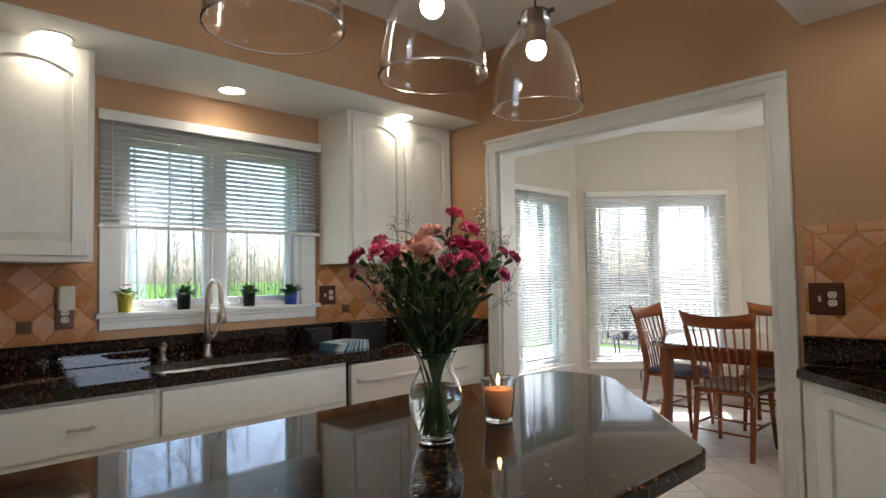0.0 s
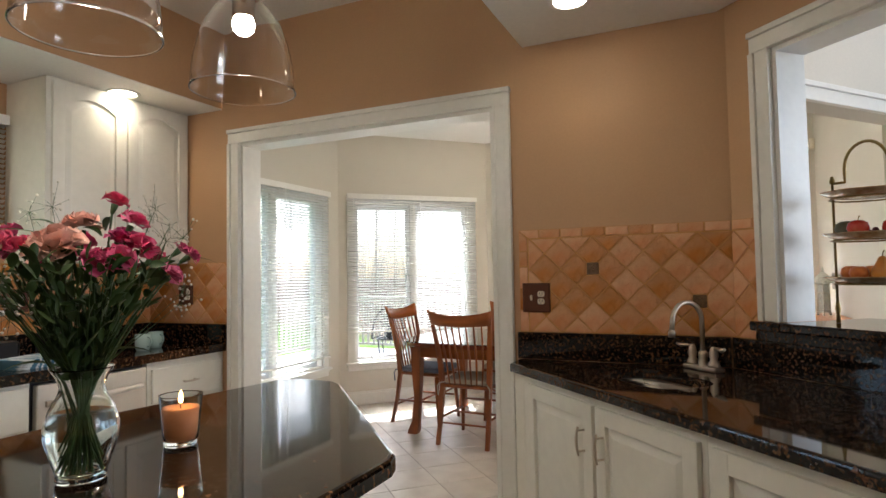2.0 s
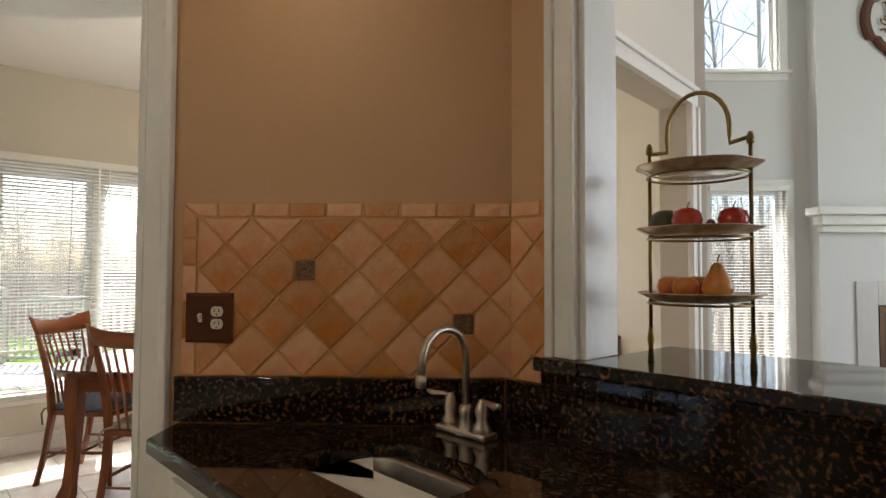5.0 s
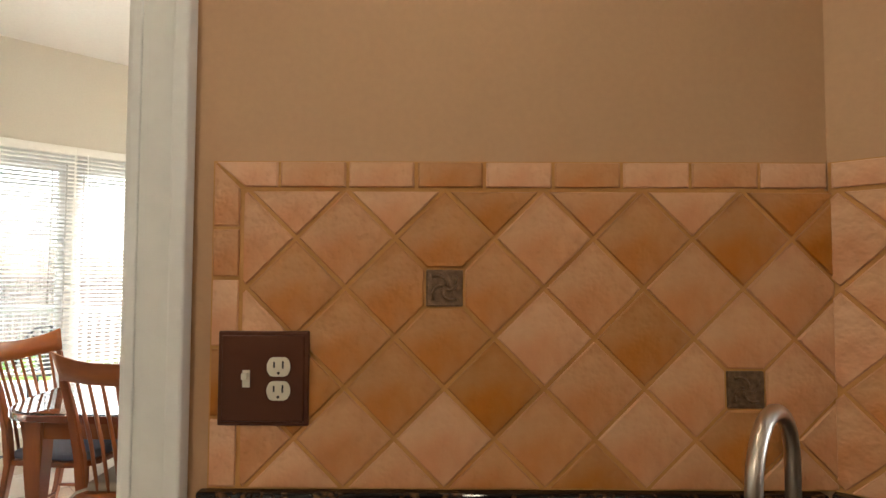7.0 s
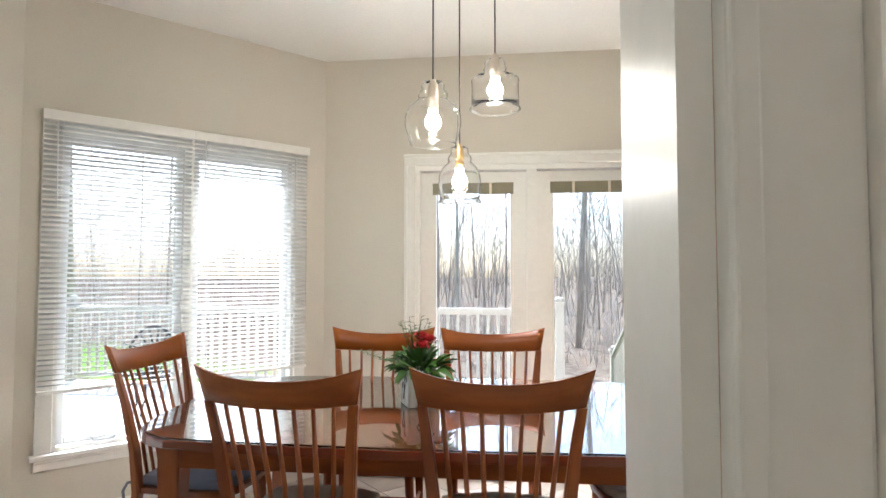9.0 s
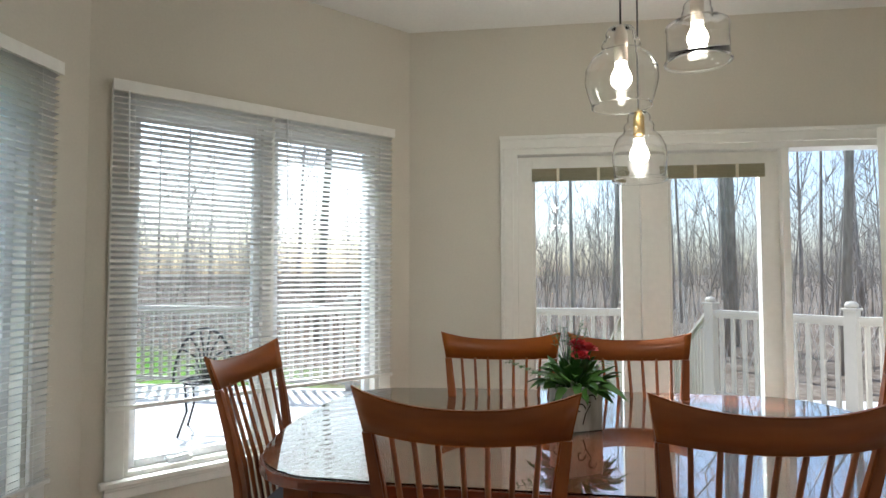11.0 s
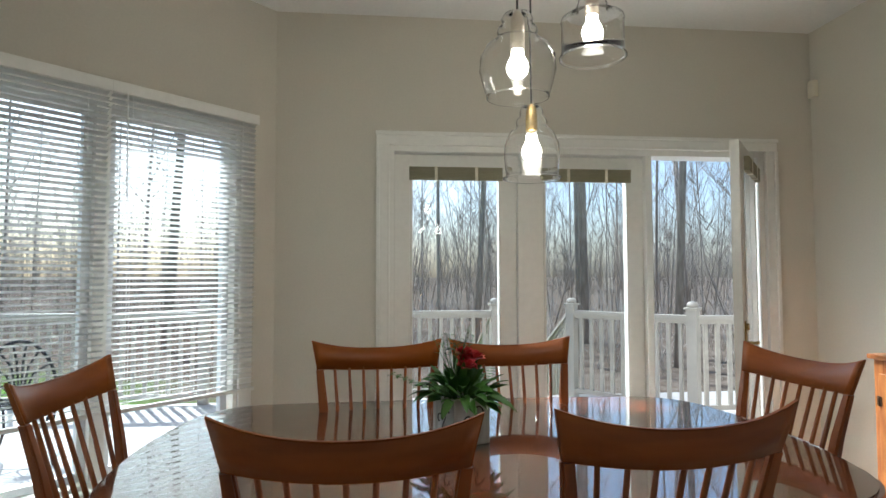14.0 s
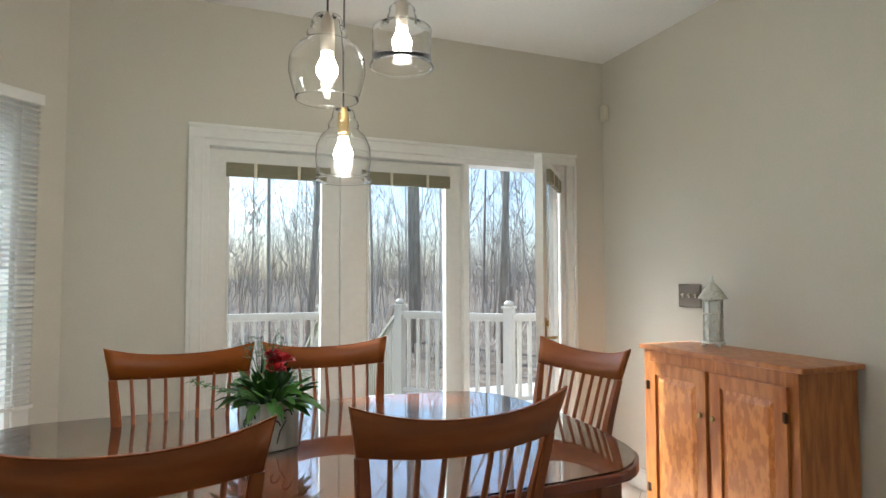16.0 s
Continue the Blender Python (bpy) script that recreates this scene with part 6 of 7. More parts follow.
tube(bm, [(-SW, 0, 0.50), (-SW * 0.62, 0, 0.50), (-SW * 0.62, 0, 0.53)] + [(-SW * 0.62 * math.cos(a), 0, 0.545 + 0.088 * math.sin(a)) for a in [math.pi * k / 12 for k in range(13)]] + [(SW * 0.62, 0, 0.53), (SW * 0.622, 0, 0.505), (SW, 0, 0.515)], 0.0055, 8, up=(0, 1, 0))
part("arched_handle", bm, IRON, ST)
for z in (0.14, 0.29, 0.435):
    bm = bmesh.new()
    tube(bm, [(SW * math.cos(a), SW * math.sin(a), z) for a in [2 * math.pi * k / 32 for k in range(33)]], 0.0032, 6)
    part("ring", bm, IRON, ST)
CHINA = material("gold rimmed brown plate", (0.36, 0.20, 0.09), 0.22, color2=(0.55, 0.42, 0.25), scale=30, coat=0.4, wear=0.1)
for z in (0.1435, 0.2935, 0.4385):
    pm = mP @ pose(0.445, 0.14, 1.1105 + z, 0, 0, 8)
    bm = bmesh.new()
    n = 48
    rings = []
    for r, h in ((0.0, 0.0), (0.090, 0.0), (0.110, 0.006), (0.136, 0.019), (0.139, 0.021), (0.136, 0.022), (0.108, 0.010), (0.088, 0.004), (0.0, 0.004)):
        if r == 0:
            rings.append([bm.verts.new((0, 0, h))])
        else:
            rings.append([bm.verts.new((r * (1 + (0.02 * math.cos(8 * 6.283 * k / n) if r > 0.1 else 0)) * math.cos(6.2832 * k / n), r * (1 + (0.02 * math.cos(8 * 6.283 * k / n) if r > 0.1 else 0)) * math.sin(6.2832 * k / n), h)) for k in range(n)])
    for a, b in zip(rings, rings[1:]):
        for i in range(n):
            k = (i + 1) % n
            q = (a[0], b[i], b[k]) if len(a) == 1 else ((a[i], a[k], b[0]) if len(b) == 1 else (a[i], a[k], b[k], b[i]))
            bm.faces.new(q).smooth = True
    solid("scalloped_plate", bm, CHINA, "scalloped brown plate with a pale rim on the stand", "plate", pm, "plates on the tiered stand")


def fruit(name, x, y, tier, r, mat, label, shape="round", stem=True):
    z = (0.1435, 0.2935, 0.4385)[tier] + 0.0045
    top = thing(name, label, "fruit", mP @ pose(0.445, 0.14, 1.1105, 0, 0, 8) @ pose(x, y, z), "fruit on the tiered stand")
    bm = bmesh.new()
    if shape == "pear":
        lathe(bm, [(0, 0), (r * 0.55, 0.003), (r, r * 0.7), (r * 0.9, r * 1.25), (r * 0.55, r * 1.9), (r * 0.38, r * 2.3), (r * 0.2, r * 2.5), (0, r * 2.52)], sides=24)
        zt = r * 2.5
    else:
        lathe(bm, [(0, r * 0.08), (r * 0.35, 0.0), (r * 0.8, r * 0.35), (r, r * 0.95), (r * 0.85, r * 1.5), (r * 0.45, r * 1.75), (r * 0.12, r * 1.66), (0, r * 1.6)], sides=24)
        zt = r * 1.62
    part("flesh", bm, mat, top)
    if stem:
        bm = bmesh.new()
        tube(bm, [(0, 0, zt - 0.004), (0.002, 0, zt + 0.012), (0.006, 0, zt + 0.02)], [0.0018, 0.0015, 0.002], 6)
        part("stalk", bm, IRON, top)


APPLE = material("red apple skin", (0.42, 0.02, 0.012), 0.25, color2=(0.55, 0.12, 0.04), scale=12, contrast=(0.45, 0.8), coat=0.3, wear=0.15)
ORANGE = material("orange skin", (0.60, 0.20, 0.03), 0.4, color2=(0.50, 0.12, 0.02), scale=40, bump=0.001, wear=0.1)
PEARC = material("amber pear skin", (0.62, 0.20, 0.03), 0.35, color2=(0.58, 0.27, 0.05), scale=12, coat=0.2, wear=0.15)
AVO = material("dark green skin", (0.06, 0.06, 0.025), 0.5, color2=(0.09, 0.08, 0.03), scale=30, wear=0.2)
GRAPE = material("dark grape skin", (0.10, 0.015, 0.02), 0.3, coat=0.3, wear=0.2)
fruit("apple", -0.012, -0.045, 1, 0.034, APPLE, "shiny red artificial apple")
fruit("apple", 0.075, 0.0, 1, 0.034, APPLE, "shiny red artificial apple")
fruit("melon", -0.078, 0.01, 1, 0.036, AVO, "dark green round fruit", stem=False)
fruit("pear", 0.045, -0.02, 0, 0.034, PEARC, "amber artificial pear with a stalk", "pear")
fruit("orange", -0.065, 0.0, 0, 0.031, ORANGE, "round orange artificial fruit on a plate", stem=False)
fruit("orange", -0.02, -0.035, 0, 0.030, ORANGE, "round orange artificial fruit on a plate", stem=False)
fruit("orange", -0.01, 0.03, 0, 0.031, ORANGE, "round orange artificial fruit on a plate", stem=False)
bm = bmesh.new()
for k in range(26):
    bmesh.ops.create_icosphere(bm, subdivisions=2, radius=0.010, matrix=Matrix.Translation((rng.uniform(-0.045, 0.05), rng.uniform(-0.07, -0.02) + 0.03, 0.298 + 0.012 + rng.uniform(0, 0.014))))
solid("grapes", bm, GRAPE, "bunch of dark red grapes on the plate", "fruit", mP @ pose(0.445, 0.14, 1.1105, 0, 0, 8))

# ---- living room ----
STONE = material("pale hearth tile", (0.55, 0.52, 0.48), 0.35, scale=12, wear=0.1)
fp = thing("fireplace", "white fireplace with a dark firebox and mantel", "fireplace", pose(4.60, LY - 0.001, 0))
bm = bmesh.new()
for a in ((0.0, 0.47, 0, 5.19), (1.37, 2.4, 0, 5.19), (0.47, 1.37, 1.05, 5.19)):
    box(bm, a[0], a[1], -0.14, 0.0, a[2], a[3])
part("breast", bm, LIVING, fp)
bm = bmesh.new()
box(bm, -0.12, 2.4, -0.34, -0.1405, 1.80, 1.87, 0.01)
box(bm, -0.06, 2.4, -0.28, -0.1405, 1.72, 1.80, 0.01)
box(bm, -0.02, 2.4, -0.22, -0.1405, 1.66, 1.72, 0.008)
part("mantel", bm, TRIM, fp)
bm = bmesh.new()
box(bm, 0.29, 0.47, -0.155, -0.1405, 0.0, 1.25, 0.003)
box(bm, 1.37, 1.55, -0.155, -0.1405, 0.0, 1.25, 0.003)
box(bm, 0.47, 1.37, -0.155, -0.1405, 1.05, 1.25, 0.003)
part("surround", bm, STONE, fp)
bm = bmesh.new()
box(bm, 0.48, 1.36, -0.13, -0.01, 0.02, 1.04)
part("firebox", bm, BLACK, fp)
bm = bmesh.new()
for a in ((0.48, 1.36, 0.98, 1.04), (0.48, 0.52, 0.05, 0.98), (1.32, 1.36, 0.05, 0.98)):
    box(bm, a[0], a[1], -0.15, -0.131, a[2], a[3], 0.003)
part("firebox_frame", bm, BRONZE, fp)
MW = material("dark walnut", (0.10, 0.035, 0.015), 0.4, scale=20, wear=0.15)
med = thing("wall_medallion", "carved dark wood and iron scrollwork wall ornament", "wall decor", pose(5.45, LY - 0.1415, 3.50))
bm = bmesh.new()
outline = []
for k in range(96):
    t = 2 * math.pi * k / 96
    r = 0.40 + 0.075 * abs(math.cos(2 * t)) ** 0.5 * (1 if math.cos(4 * t) > -0.2 else 0.35)
    outline.append((r * math.cos(t), r * math.sin(t)))
rings = []
for y, s in ((0.0, 1.0), (-0.03, 1.0), (-0.04, 0.95), (-0.03, 0.84), (0.0, 0.84)):
    rings.append([bm.verts.new((x * s, y, z * s)) for x, z in outline])
for a, b in zip(rings, rings[1:]):
    for i in range(96):
        bm.faces.new((a[i], a[(i + 1) % 96], b[(i + 1) % 96], b[i]))
part("carved_frame", bm, MW, med)
for k in range(8):
    bm = bmesh.new()
    t0 = k * math.pi / 4
    pts = []
    for j in range(20):
        t = j / 19
        r = 0.05 + 0.27 * t
        pts.append((r * math.cos(t0 + 0.5 * math.sin(t * 5)), -0.015, r * math.sin(t0 + 0.5 * math.sin(t * 5))))
    tube(bm, pts, 0.008, 6, up=(0, 1, 0))
    pts = [(0.25 * math.cos(t0) + 0.06 * (1 - j / 18) * math.cos(t0 + j * 0.55), -0.015, 0.25 * math.sin(t0) + 0.06 * (1 - j / 18) * math.sin(t0 + j * 0.55)) for j in range(16)]
    tube(bm, pts, 0.006, 6, up=(0, 1, 0))
    part("scroll", bm, IRON, med)
bm = bmesh.new()
rod(bm, (0, -0.001, 0), (0, -0.03, 0), 0.07, 0.05, 24)
part("boss", bm, IRON, med)

# ---- deck ----
RZ = -0.04
RNG = random.Random(3)


def house_edge(y):
    if y > 7.3:
        return 6.2
    return -2.02 + (y - 5.9) * 0.86


deck = thing("deck", "pale sunlit wooden deck behind the house", "deck", kind="structure")
y = 5.9
PLANKS = {}
while y < 10.36:
    xe = house_edge(y + 0.07) - 0.02
    for xa, xb in ((-5.2, min(-1.4, xe)), (-1.395, min(2.4, xe)), (2.405, xe)):
        if xb - xa < 0.1:
            continue
        key = round(xb - xa, 2)
        if key not in PLANKS:
            bm = bmesh.new()
            box(bm, 0, key, 0, 0.134, -0.03, 0.0, 0.004)
            PLANKS[key] = mesh_of(bm, "plank", DECK)
        piece("plank", PLANKS[key], deck, pose(xa, y, RZ + RNG.uniform(-0.002, 0.002)))
    y += 0.14
BALUSTER = bmesh.new()
box(BALUSTER, -0.018, 0.018, -0.018, 0.018, 0.0, 0.84, 0.003)
BALUSTER = mesh_of(BALUSTER, "baluster", RAIL)
POST = bmesh.new()
box(POST, -0.05, 0.05, -0.05, 0.05, 0.0, 1.02, 0.004)
box(POST, -0.066, 0.066, -0.066, 0.066, 1.02, 1.045, 0.006)
lathe(POST, [(0, 1.045), (0.05, 1.045), (0.055, 1.07), (0.04, 1.095), (0.0, 1.105)], sides=16)
POST = mesh_of(POST, "post", RAIL)


def railing(p0, p1, z0=RZ, z1=RZ, first=True, last=True):
    p0, p1 = Vector((*p0, z0)), Vector((*p1, z1))
    d = p1 - p0
    flat = math.hypot(d.x, d.y)
    top = thing("deck_railing", "white painted wooden deck railing with square balusters", "railing", None, "deck railings")
    a = math.degrees(math.atan2(d.y, d.x))
    for on, p in ((first, p0), (last, p1)):
        if on:
            piece("post", POST, top, pose(p.x, p.y, p.z, 0, 0, a))
    up = Vector((0, 0, 1))
    side = Vector((-d.y, d.x, 0)).normalized()
    for h, w, t, nm in ((0.945, 0.045, 0.02, "top_rail"), (0.905, 0.02, 0.02, "upper_rail"), (0.09, 0.02, 0.022, "bottom_rail")):
        bm = bmesh.new()
        vs = []
        for p in (p0, p1):
            vs.append([bm.verts.new(p + up * (h + c) + side * b) for b, c in ((-w, -t), (w, -t), (w, t), (-w, t))])
        for i in range(4):
            bm.faces.new((vs[0][i], vs[0][(i + 1) % 4], vs[1][(i + 1) % 4], vs[1][i]))
        bm.faces.new(vs[0][::-1]), bm.faces.new(vs[1])
        part(nm, bm, RAIL, top)
    n = int(flat / 0.118)
    for i in range(1, n):
        p = p0 + d * (i / n)
        piece("baluster", BALUSTER, top, pose(p.x, p.y, p.z + 0.07, 0, 0, a))


railing((-5.1, 10.3), (-2.0, 10.3))
railing((-2.0, 10.3), (1.13, 10.3), first=False)
railing((-5.1, 6.0), (-5.1, 10.3), last=False)
railing((1.98, 10.2), (2.85, 9.2))
railing((2.85, 9.2), (6.1, 9.2), first=False)
railing((1.13, 10.3), (1.13, 11.9), RZ, RZ - 0.75, first=False)
railing((1.98, 10.2), (2.02, 11.9), RZ, RZ - 0.75, first=False)

# cast-iron chair on the deck, seen under the raised blind
ic = thing("garden_chair", "black wrought iron garden chair on the deck", "chair", pose(-2.72, 8.46, RZ, 0, 0, 200))
bm = bmesh.new()
for k in range(10):
    a = math.pi * k / 9
    tube(bm, [(0, 0.2, 0.42), (0.1 * math.cos(a), 0.22, 0.42 + 0.25 * math.sin(a) + 0.08), (0.24 * math.cos(a), 0.25, 0.45 + 0.45 * math.sin(a))], 0.008, 6)
tube(bm, [(0.24 * math.cos(math.pi * k / 16), 0.25, 0.45 + 0.45 * math.sin(math.pi * k / 16)) for k in range(17)], 0.012, 6)
part("backrest", bm, BLACK, ic)
bm = bmesh.new()
tube(bm, [(0.22 * math.cos(6.2832 * k / 20), 0.22 * math.sin(6.2832 * k / 20), 0.43) for k in range(21)], 0.012, 6)
for k in range(8):
    a = math.pi * k / 8
    rod(bm, (0.22 * math.cos(a), 0.22 * math.sin(a), 0.43), (-0.22 * math.cos(a), -0.22 * math.sin(a), 0.43), 0.007, sides=6)
part("seat", bm, BLACK, ic)
for x, y in ((-0.17, -0.17), (0.17, -0.17), (0.17, 0.17), (-0.17, 0.17)):
    bm = bmesh.new()
    tube(bm, [(x, y, 0.43), (x * 0.9, y * 0.9, 0.2), (x * 1.25, y * 1.25, 0.0)], 0.010, 6)
    part("leg", bm, BLACK, ic)

# ---- ground, woods, houses ----
GZ = -0.85
GROUND = material("lawn running into leaf litter", (0.10, 0.20, 0.035), 0.95, color2=(0.16, 0.24, 0.06), scale=3, detail=8, bump=0.02, wear=0.2, wear_scale=0.2, spec=0.0)
gn, gl_ = GROUND.node_tree.nodes, GROUND.node_tree.links
gtc = gn.new("ShaderNodeTexCoord")
gsep = gn.new("ShaderNodeSeparateXYZ")
gl_.new(gtc.outputs["Object"], gsep.inputs[0])
gno = gn.new("ShaderNodeTexNoise")
gno.inputs["Scale"].default_value, gno.inputs["Detail"].default_value = 0.25, 5
gl_.new(gtc.outputs["Object"], gno.inputs["Vector"])
gadd = gn.new("ShaderNodeMath")
gadd.operation = "MULTIPLY_ADD"
gadd.inputs[1].default_value = 0.16
gl_.new(gsep.outputs["Y"], gadd.inputs[0])
gad2 = gn.new("ShaderNodeMath")
gad2.operation = "MULTIPLY_ADD"
gad2.inputs[1].default_value = 0.09
gl_.new(gsep.outputs["X"], gad2.inputs[0]), gl_.new(gadd.outputs[0], gad2.inputs[2])
gl_.new(gno.outputs["Fac"], gadd.inputs[2])
gramp = gn.new("ShaderNodeValToRGB")
gramp.color_ramp.elements[0].position, gramp.color_ramp.elements[1].position = 0.0, 1.0
gmr = gn.new("ShaderNodeMapRange")
gmr.inputs["From Min"].default_value, gmr.inputs["From Max"].default_value = 2.4, 2.7
gl_.new(gad2.outputs[0], gmr.inputs["Value"])
glit = gn.new("ShaderNodeTexNoise")
glit.inputs["Scale"].default_value, glit.inputs["Detail"].default_value = 5, 9
gl_.new(gtc.outputs["Object"], glit.inputs["Vector"])
glr = gn.new("ShaderNodeValToRGB")
glr.color_ramp.elements[0].position, glr.color_ramp.elements[0].color = 0.35, (0.21, 0.175, 0.14, 1)
glr.color_ramp.elements[1].position, glr.color_ramp.elements[1].color = 0.65, (0.11, 0.085, 0.065, 1)
gl_.new(glit.outputs["Fac"], glr.inputs[0])
gmix = gn.new("ShaderNodeMix")
gmix.data_type = "RGBA"
gp = gn["Principled BSDF"]
src = gp.inputs["Base Color"].links[0].from_socket
gl_.new(gmr.outputs[0], gmix.inputs["Factor"]), gl_.new(src, gmix.inputs["A"]), gl_.new(glr.outputs[0], gmix.inputs["B"])
gl_.new(gmix.outputs["Result"], gp.inputs["Base Color"])
bm = bmesh.new()
rings = []
for r in (3, 8, 15, 25, 40, 70, 120, 250, 600):
    rings.append([bm.verts.new((r * math.cos(6.2832 * k / 48), r * math.sin(6.2832 * k / 48), noise.noise((r * math.cos(6.2832 * k / 48) * 0.05, r * math.sin(6.2832 * k / 48) * 0.05, 0)) * min(1.2, r / 40))) for k in range(48)])
bm.faces.new(rings[0])
for a, b in zip(rings, rings[1:]):
    for i in range(48):
        bm.faces.new((a[i], b[i], b[(i + 1) % 48], a[(i + 1) % 48])).smooth = True
solid("ground", bm, GROUND, "spring lawn running into leaf-strewn woods", "ground", pose(0, 0, GZ), kind="structure")


def bare_tree(seed, height, r0, lean=0.012, label="tall bare deciduous tree in early spring"):
    rg = random.Random(seed)
    top = thing("tree", label, "tree", None, "bare trees behind the house")
    trunk, crown = bmesh.new(), bmesh.new()

    def grow(bm, p, d, length, r, depth):
        n = 4 if depth == 0 else 3
        pts, radii = [p], [r]
        for i in range(n):
            w_ = 0.012 if depth == 0 else 0.12
            d = (d + Vector((rg.gauss(0, w_), rg.gauss(0, w_), 0.03 + 0.05 * depth))).normalized()
            p = p + d * length / n
            pts.append(p)
            radii.append(r * (1 - 0.62 * (i + 1) / n))
        tube(bm, pts, radii, (7, 5, 4, 3, 3)[depth])
        if depth < 3:
            kids = (14, 7, 6)[depth]
            for k in range(kids):
                t = rg.uniform(0.35 if depth == 0 else 0.2, 1.0)
                i = min(n - 1, int(t * n))
                q = pts[i].lerp(pts[i + 1], t * n - i)
                az = rg.uniform(0, 6.283)
                side = Vector((math.cos(az), math.sin(az), rg.uniform(0.35, 1.1))).normalized()
                kid = (d * 0.35 + side).normalized()
                grow(crown, q, kid, length * rg.uniform(0.28, 0.46) * (1.15 - 0.5 * t), radii[i] * rg.uniform(0.32, 0.5), depth + 1)
    grow(trunk, Vector((0, 0, -0.3)), Vector((rg.uniform(-lean, lean), rg.uniform(-lean, lean), 1)).normalized(), height, r0, 0)
    part("trunk", trunk, BARK, top)
    part("crown", crown, TWIG, top, "leafless branches and twigs")
    return top


kinds = [bare_tree(21 + k, h, r) for k, (h, r) in enumerate(((15, 0.07), (18, 0.095), (13, 0.05), (19, 0.17), (11, 0.04), (16, 0.075)))]
spots = []
rg = random.Random(77)
# near trunks behind the deck, then the wood behind and to the side
for x, y, k in ((5.6, 20.2, 3), (6.3, 16.2, 1), (1.2, 17.5, 2), (-0.6, 16.2, 4), (4.9, 18.5, 0), (10.2, 18.5, 3), (2.4, 20.0, 1), (-3.5, 19.0, 0), (-6.2, 21.0, 3), (-8.5, 14.5, 1), (7.0, 12.8, 2), (9.6, 12.0, 0)):
    spots.append((x, y, k))
while len(spots) < 110:
    a, r = rg.uniform(-32, 152), rg.uniform(19, 62)
    x, y = r * math.cos(radians(a)), 6 + r * math.sin(radians(a))
    if a > 105 and r < 30:
        continue
    if any((x - p) ** 2 + (y - q) ** 2 < 3.0 for p, q, _ in spots):
        continue
    spots.append((x, y, rg.choice((0, 0, 1, 2, 2, 4, 4, 5, 5, 3))))
while len(spots) < 135:
    a, r = rg.uniform(152, 200), rg.uniform(20, 50)
    spots.append((r * math.cos(radians(a)), 4 + r * math.sin(radians(a)), rg.randrange(6)))
used = set()
for x, y, k in spots:
    m = pose(x, y, GZ, 0, 0, rg.uniform(0, 360)) @ Matrix.Diagonal((*[rg.uniform(0.8, 1.15)] * 3, 1))
    if k not in used:
        used.add(k)
        kinds[k].matrix_world = pose(x, y, GZ, 0, 0, rg.uniform(0, 360))
    else:
        copy_thing(kinds[k], m)
bm = bmesh.new()
for k in range(5200):
    a, r = rg.uniform(-30, 165), rg.uniform(11, 34)
    x, y = r * math.cos(radians(a)), 6 + r * math.sin(radians(a))
    if y < 11.5 or (a > 110 and r < 20):
        continue
    h = rg.uniform(0.5, 2.2)
    p = Vector((x, y, GZ - 0.2))
    q = p + Vector((rg.gauss(0, 0.35), rg.gauss(0, 0.35), h))
    tube(bm, [p, p.lerp(q, 0.5) + Vector((rg.gauss(0, 0.1), rg.gauss(0, 0.1), 0)), q], [0.012, 0.008, 0.003], 3)
saplings = bmesh.new()
for k in range(2300):
    a, r = rg.uniform(-32, 200), rg.uniform(15, 95)
    x, y = r * math.cos(radians(a)), 6 + r * math.sin(radians(a))
    if (a > 105 and r < 24) or (y < 13 and x > -12) or (a > 148 and r < 42):
        continue
    h = rg.uniform(4, 9) + r * 0.05
    p = Vector((x, y, GZ - 0.3))
    q = p + Vector((rg.gauss(0, 0.9), rg.gauss(0, 0.9), h))
    w = rg.uniform(0.012, 0.03)
    tube(saplings, [p, p.lerp(q, 0.5) + Vector((rg.gauss(0, 0.3), rg.gauss(0, 0.3), 0)), q], [w, w * 0.7, w * 0.2], 4)
    for j in range(20):
        s = p.lerp(q, rg.uniform(0.15, 0.98))
        az = rg.uniform(0, 6.283)
        ln = rg.uniform(0.6, 2.0)
        tp = s + Vector((math.cos(az) * ln * 0.6, math.sin(az) * ln * 0.6, ln * 0.8))
        tube(saplings, [s, s.lerp(tp, 0.5) + Vector((0, 0, -0.08)), tp], [w * 0.45, w * 0.32, w * 0.12], 3)
for k in range(1300):
    a, r = rg.uniform(-20, 200), rg.uniform(70, 150)
    p = Vector((r * math.cos(radians(a)), 6 + r * math.sin(radians(a)), GZ - 1.2))
    q = p + Vector((rg.gauss(0, 1.6), rg.gauss(0, 1.6), rg.uniform(7, 15)))
    w = rg.uniform(0.03, 0.06)
    tube(saplings, [p, p.lerp(q, 0.5), q], [w, w * 0.75, w * 0.3], 3)
    for j in range(13):
        s = p.lerp(q, rg.uniform(0.05, 0.97))
        az, ln = rg.uniform(0, 6.283), rg.uniform(1.5, 3.5)
        tube(saplings, [s, s + Vector((math.cos(az) * ln * 0.7, math.sin(az) * ln * 0.7, ln * 0.6))], [w * 0.7, w * 0.3], 3)
tagged(solid("saplings", saplings, TWIG, "thicket of thin leafless saplings", "saplings"), kind="stuff")
tagged(solid("underbrush", bm, TWIG, "tangled leafless underbrush below the trees", "underbrush"), kind="stuff")
SHRUB = material("shrub twigs", (0.20, 0.12, 0.10), 0.9, color2=(0.28, 0.22, 0.12), scale=6, wear=0.3)
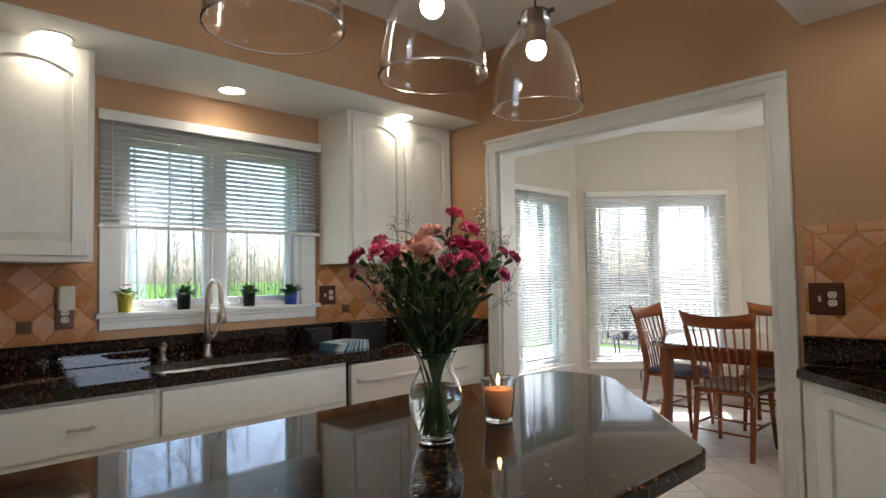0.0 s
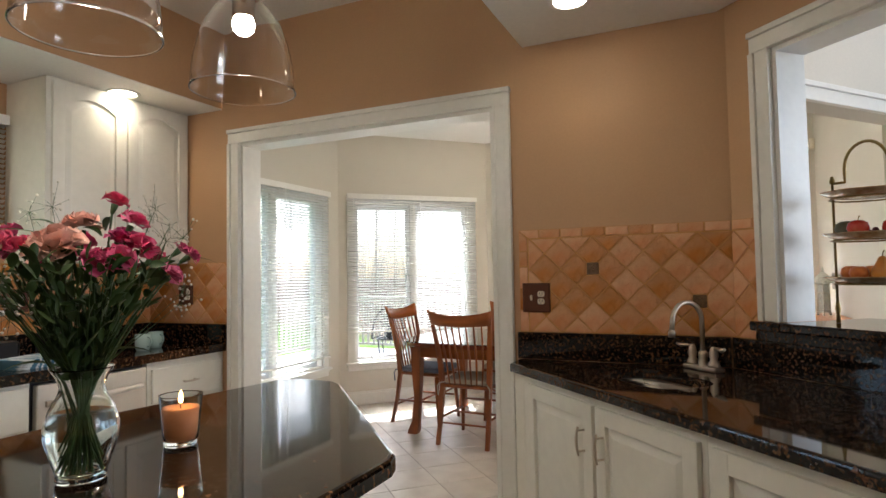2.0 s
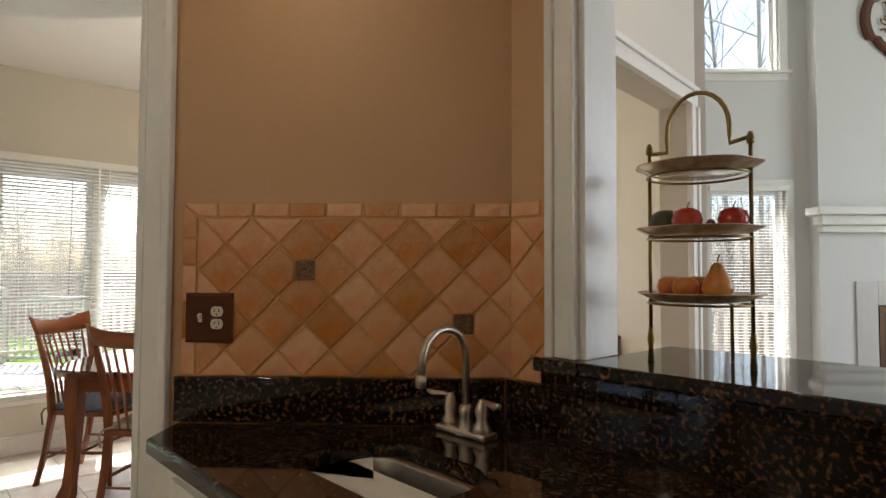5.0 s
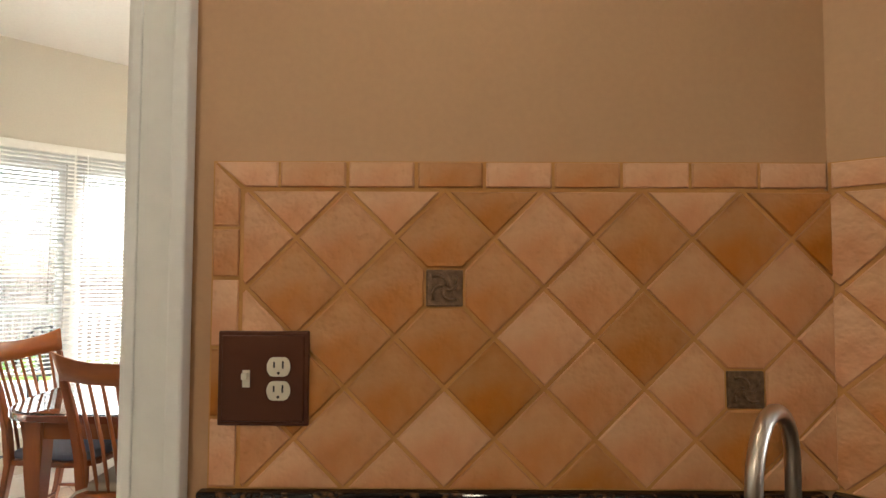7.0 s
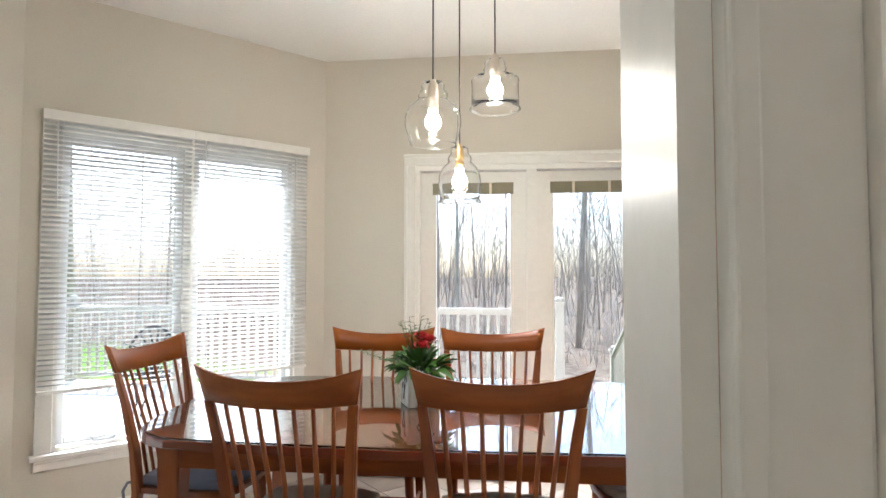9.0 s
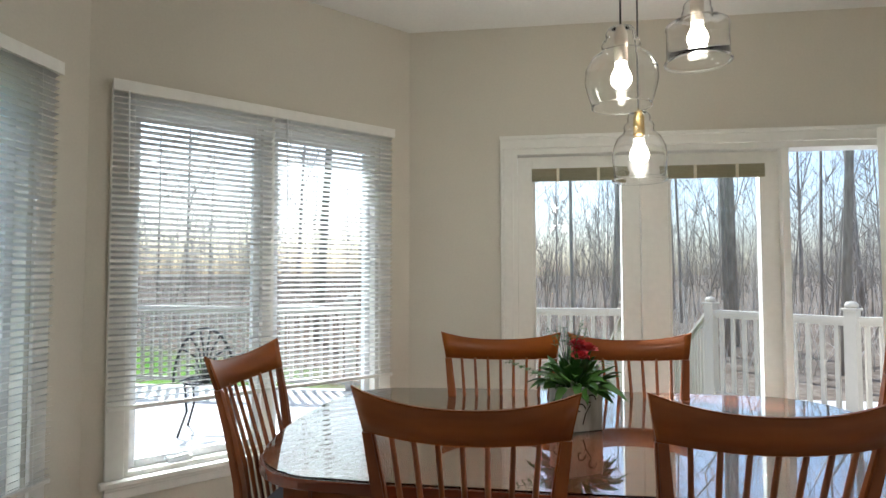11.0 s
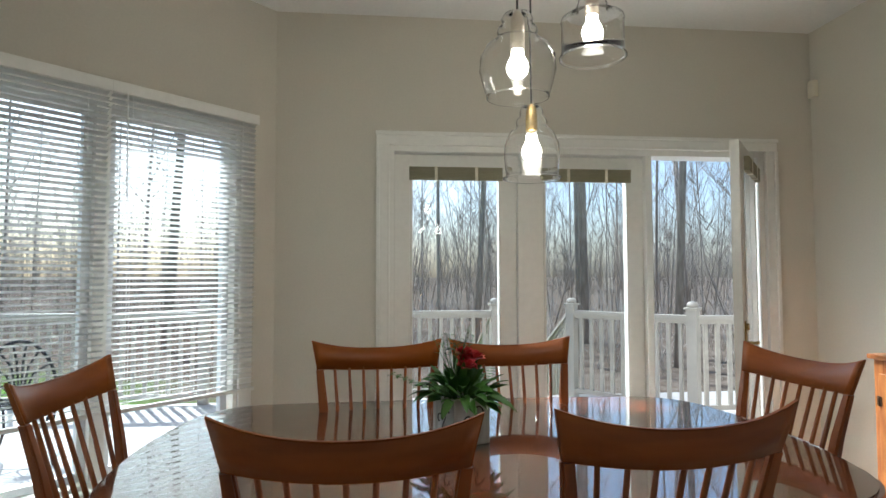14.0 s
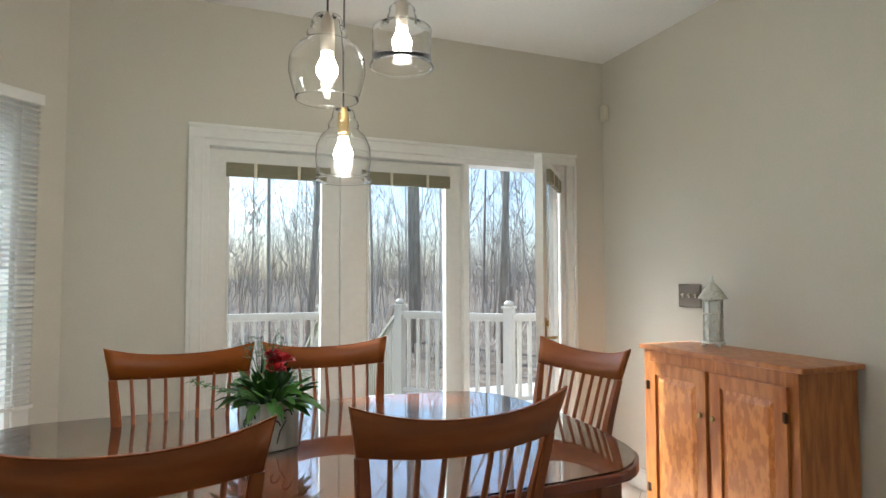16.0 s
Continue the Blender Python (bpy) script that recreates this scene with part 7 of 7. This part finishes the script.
for x, y, r in ((-6.5, 8.2, 0.7), (-7.6, 9.6, 0.8), (-9.0, 11.4, 0.9), (-5.9, 6.6, 0.5), (-11.0, 13.5, 1.0), (-6.8, 12.5, 0.8)):
    bm = bmesh.new()
    for k in range(420):
        d = Vector((rg.gauss(0, 1), rg.gauss(0, 1), abs(rg.gauss(0, 1)))).normalized() * r * rg.uniform(0.5, 1.0)
        tube(bm, [Vector((d.x * 0.1, d.y * 0.1, 0)), d * 0.5, d], [0.008, 0.005, 0.002], 3)
        leaf(bm, d * 0.9, d, 0.06, 0.03)
    solid("shrub", bm, SHRUB, "low twiggy garden shrub", "shrub", pose(x, y, GZ - 0.05), "garden shrubs")

SIDING = material("pale siding", (0.66, 0.65, 0.62), 0.7, scale=20, wear=0.06)
ROOF = material("grey shingles", (0.20, 0.19, 0.18), 0.9, scale=30, wear=0.15)
DARKPANE = material("dark window glass", (0.03, 0.035, 0.04), 0.08, wear=0.1)


def house(x, y, a, w, d, h, label):
    top = thing("house", label, "house", pose(x, y, GZ - 0.3, 0, 0, a), "neighbouring houses")
    bm = bmesh.new()
    box(bm, -w / 2, w / 2, -d / 2, d / 2, 0, h)
    part("wall", bm, SIDING, top)
    bm = bmesh.new()
    e = 0.4
    vs = [bm.verts.new(v) for v in ((-w / 2 - e, -d / 2 - e, h), (w / 2 + e, -d / 2 - e, h), (w / 2 + e, d / 2 + e, h), (-w / 2 - e, d / 2 + e, h), (-w / 2 - e, 0, h + d * 0.33), (w / 2 + e, 0, h + d * 0.33))]
    for f_ in ((0, 1, 5, 4), (2, 3, 4, 5), (3, 0, 4), (1, 2, 5), (3, 2, 1, 0)):
        bm.faces.new([vs[i] for i in f_])
    part("roof", bm, ROOF, top)
    for side in (-1, 1):
        for fl in (1.6, 4.4):
            if fl + 1 > h:
                continue
            n = int(w / 2.4)
            for i in range(n):
                cx = -w / 2 + (i + 0.5) * w / n
                bm = bmesh.new()
                yy = side * (d / 2)
                box(bm, cx - 0.55, cx + 0.55, yy - 0.06, yy + 0.06, fl - 0.75, fl + 0.75)
                wnd = part("window", bm, TRIM, top)
                bm = bmesh.new()
                box(bm, cx - 0.46, cx + 0.46, yy - 0.075, yy + 0.075, fl - 0.66, fl + 0.66)
                part("pane", bm, DARKPANE, wnd)


house(-66, 13, 80, 13, 9, 5.4, "pale two-storey house beyond the lawn")

# ---- floor tiles ----
bm = bmesh.new()
ts, gp_ = 0.325, 0.006
box(bm, -ts / 2 + gp_ / 2, ts / 2 - gp_ / 2, -ts / 2 + gp_ / 2, ts / 2 - gp_ / 2, -0.0035, 0.0, 0.0015)
TILE = mesh_of(bm, "floor_tile", FLOORTILE)
floor_things = [o for o in scene.collection.objects if o.name == "floor"][0]
c45 = math.sqrt(0.5)


def on_floor(x, y):
    if not (-1.90 < x < 2.60 and 0.9 < y < 7.10):
        return False
    if y > 5.6 and (x + 1.85) * 0.77 - (y - 5.84) * 0.64 < -0.02:
        return False
    return y > 3.5 or (x > -1.15 and x + y < 4.5)


for i in range(-40, 41):
    for k in range(-40, 41):
        x, y = ((i - k) * c45 * ts, (i + k) * c45 * ts + 3.6)
        if on_floor(x, y):
            piece("floor_tile", TILE, floor_things, pose(x, y, 0, 0, 0, 45 + 90 * ((i * 7 + k * 3) % 4)))
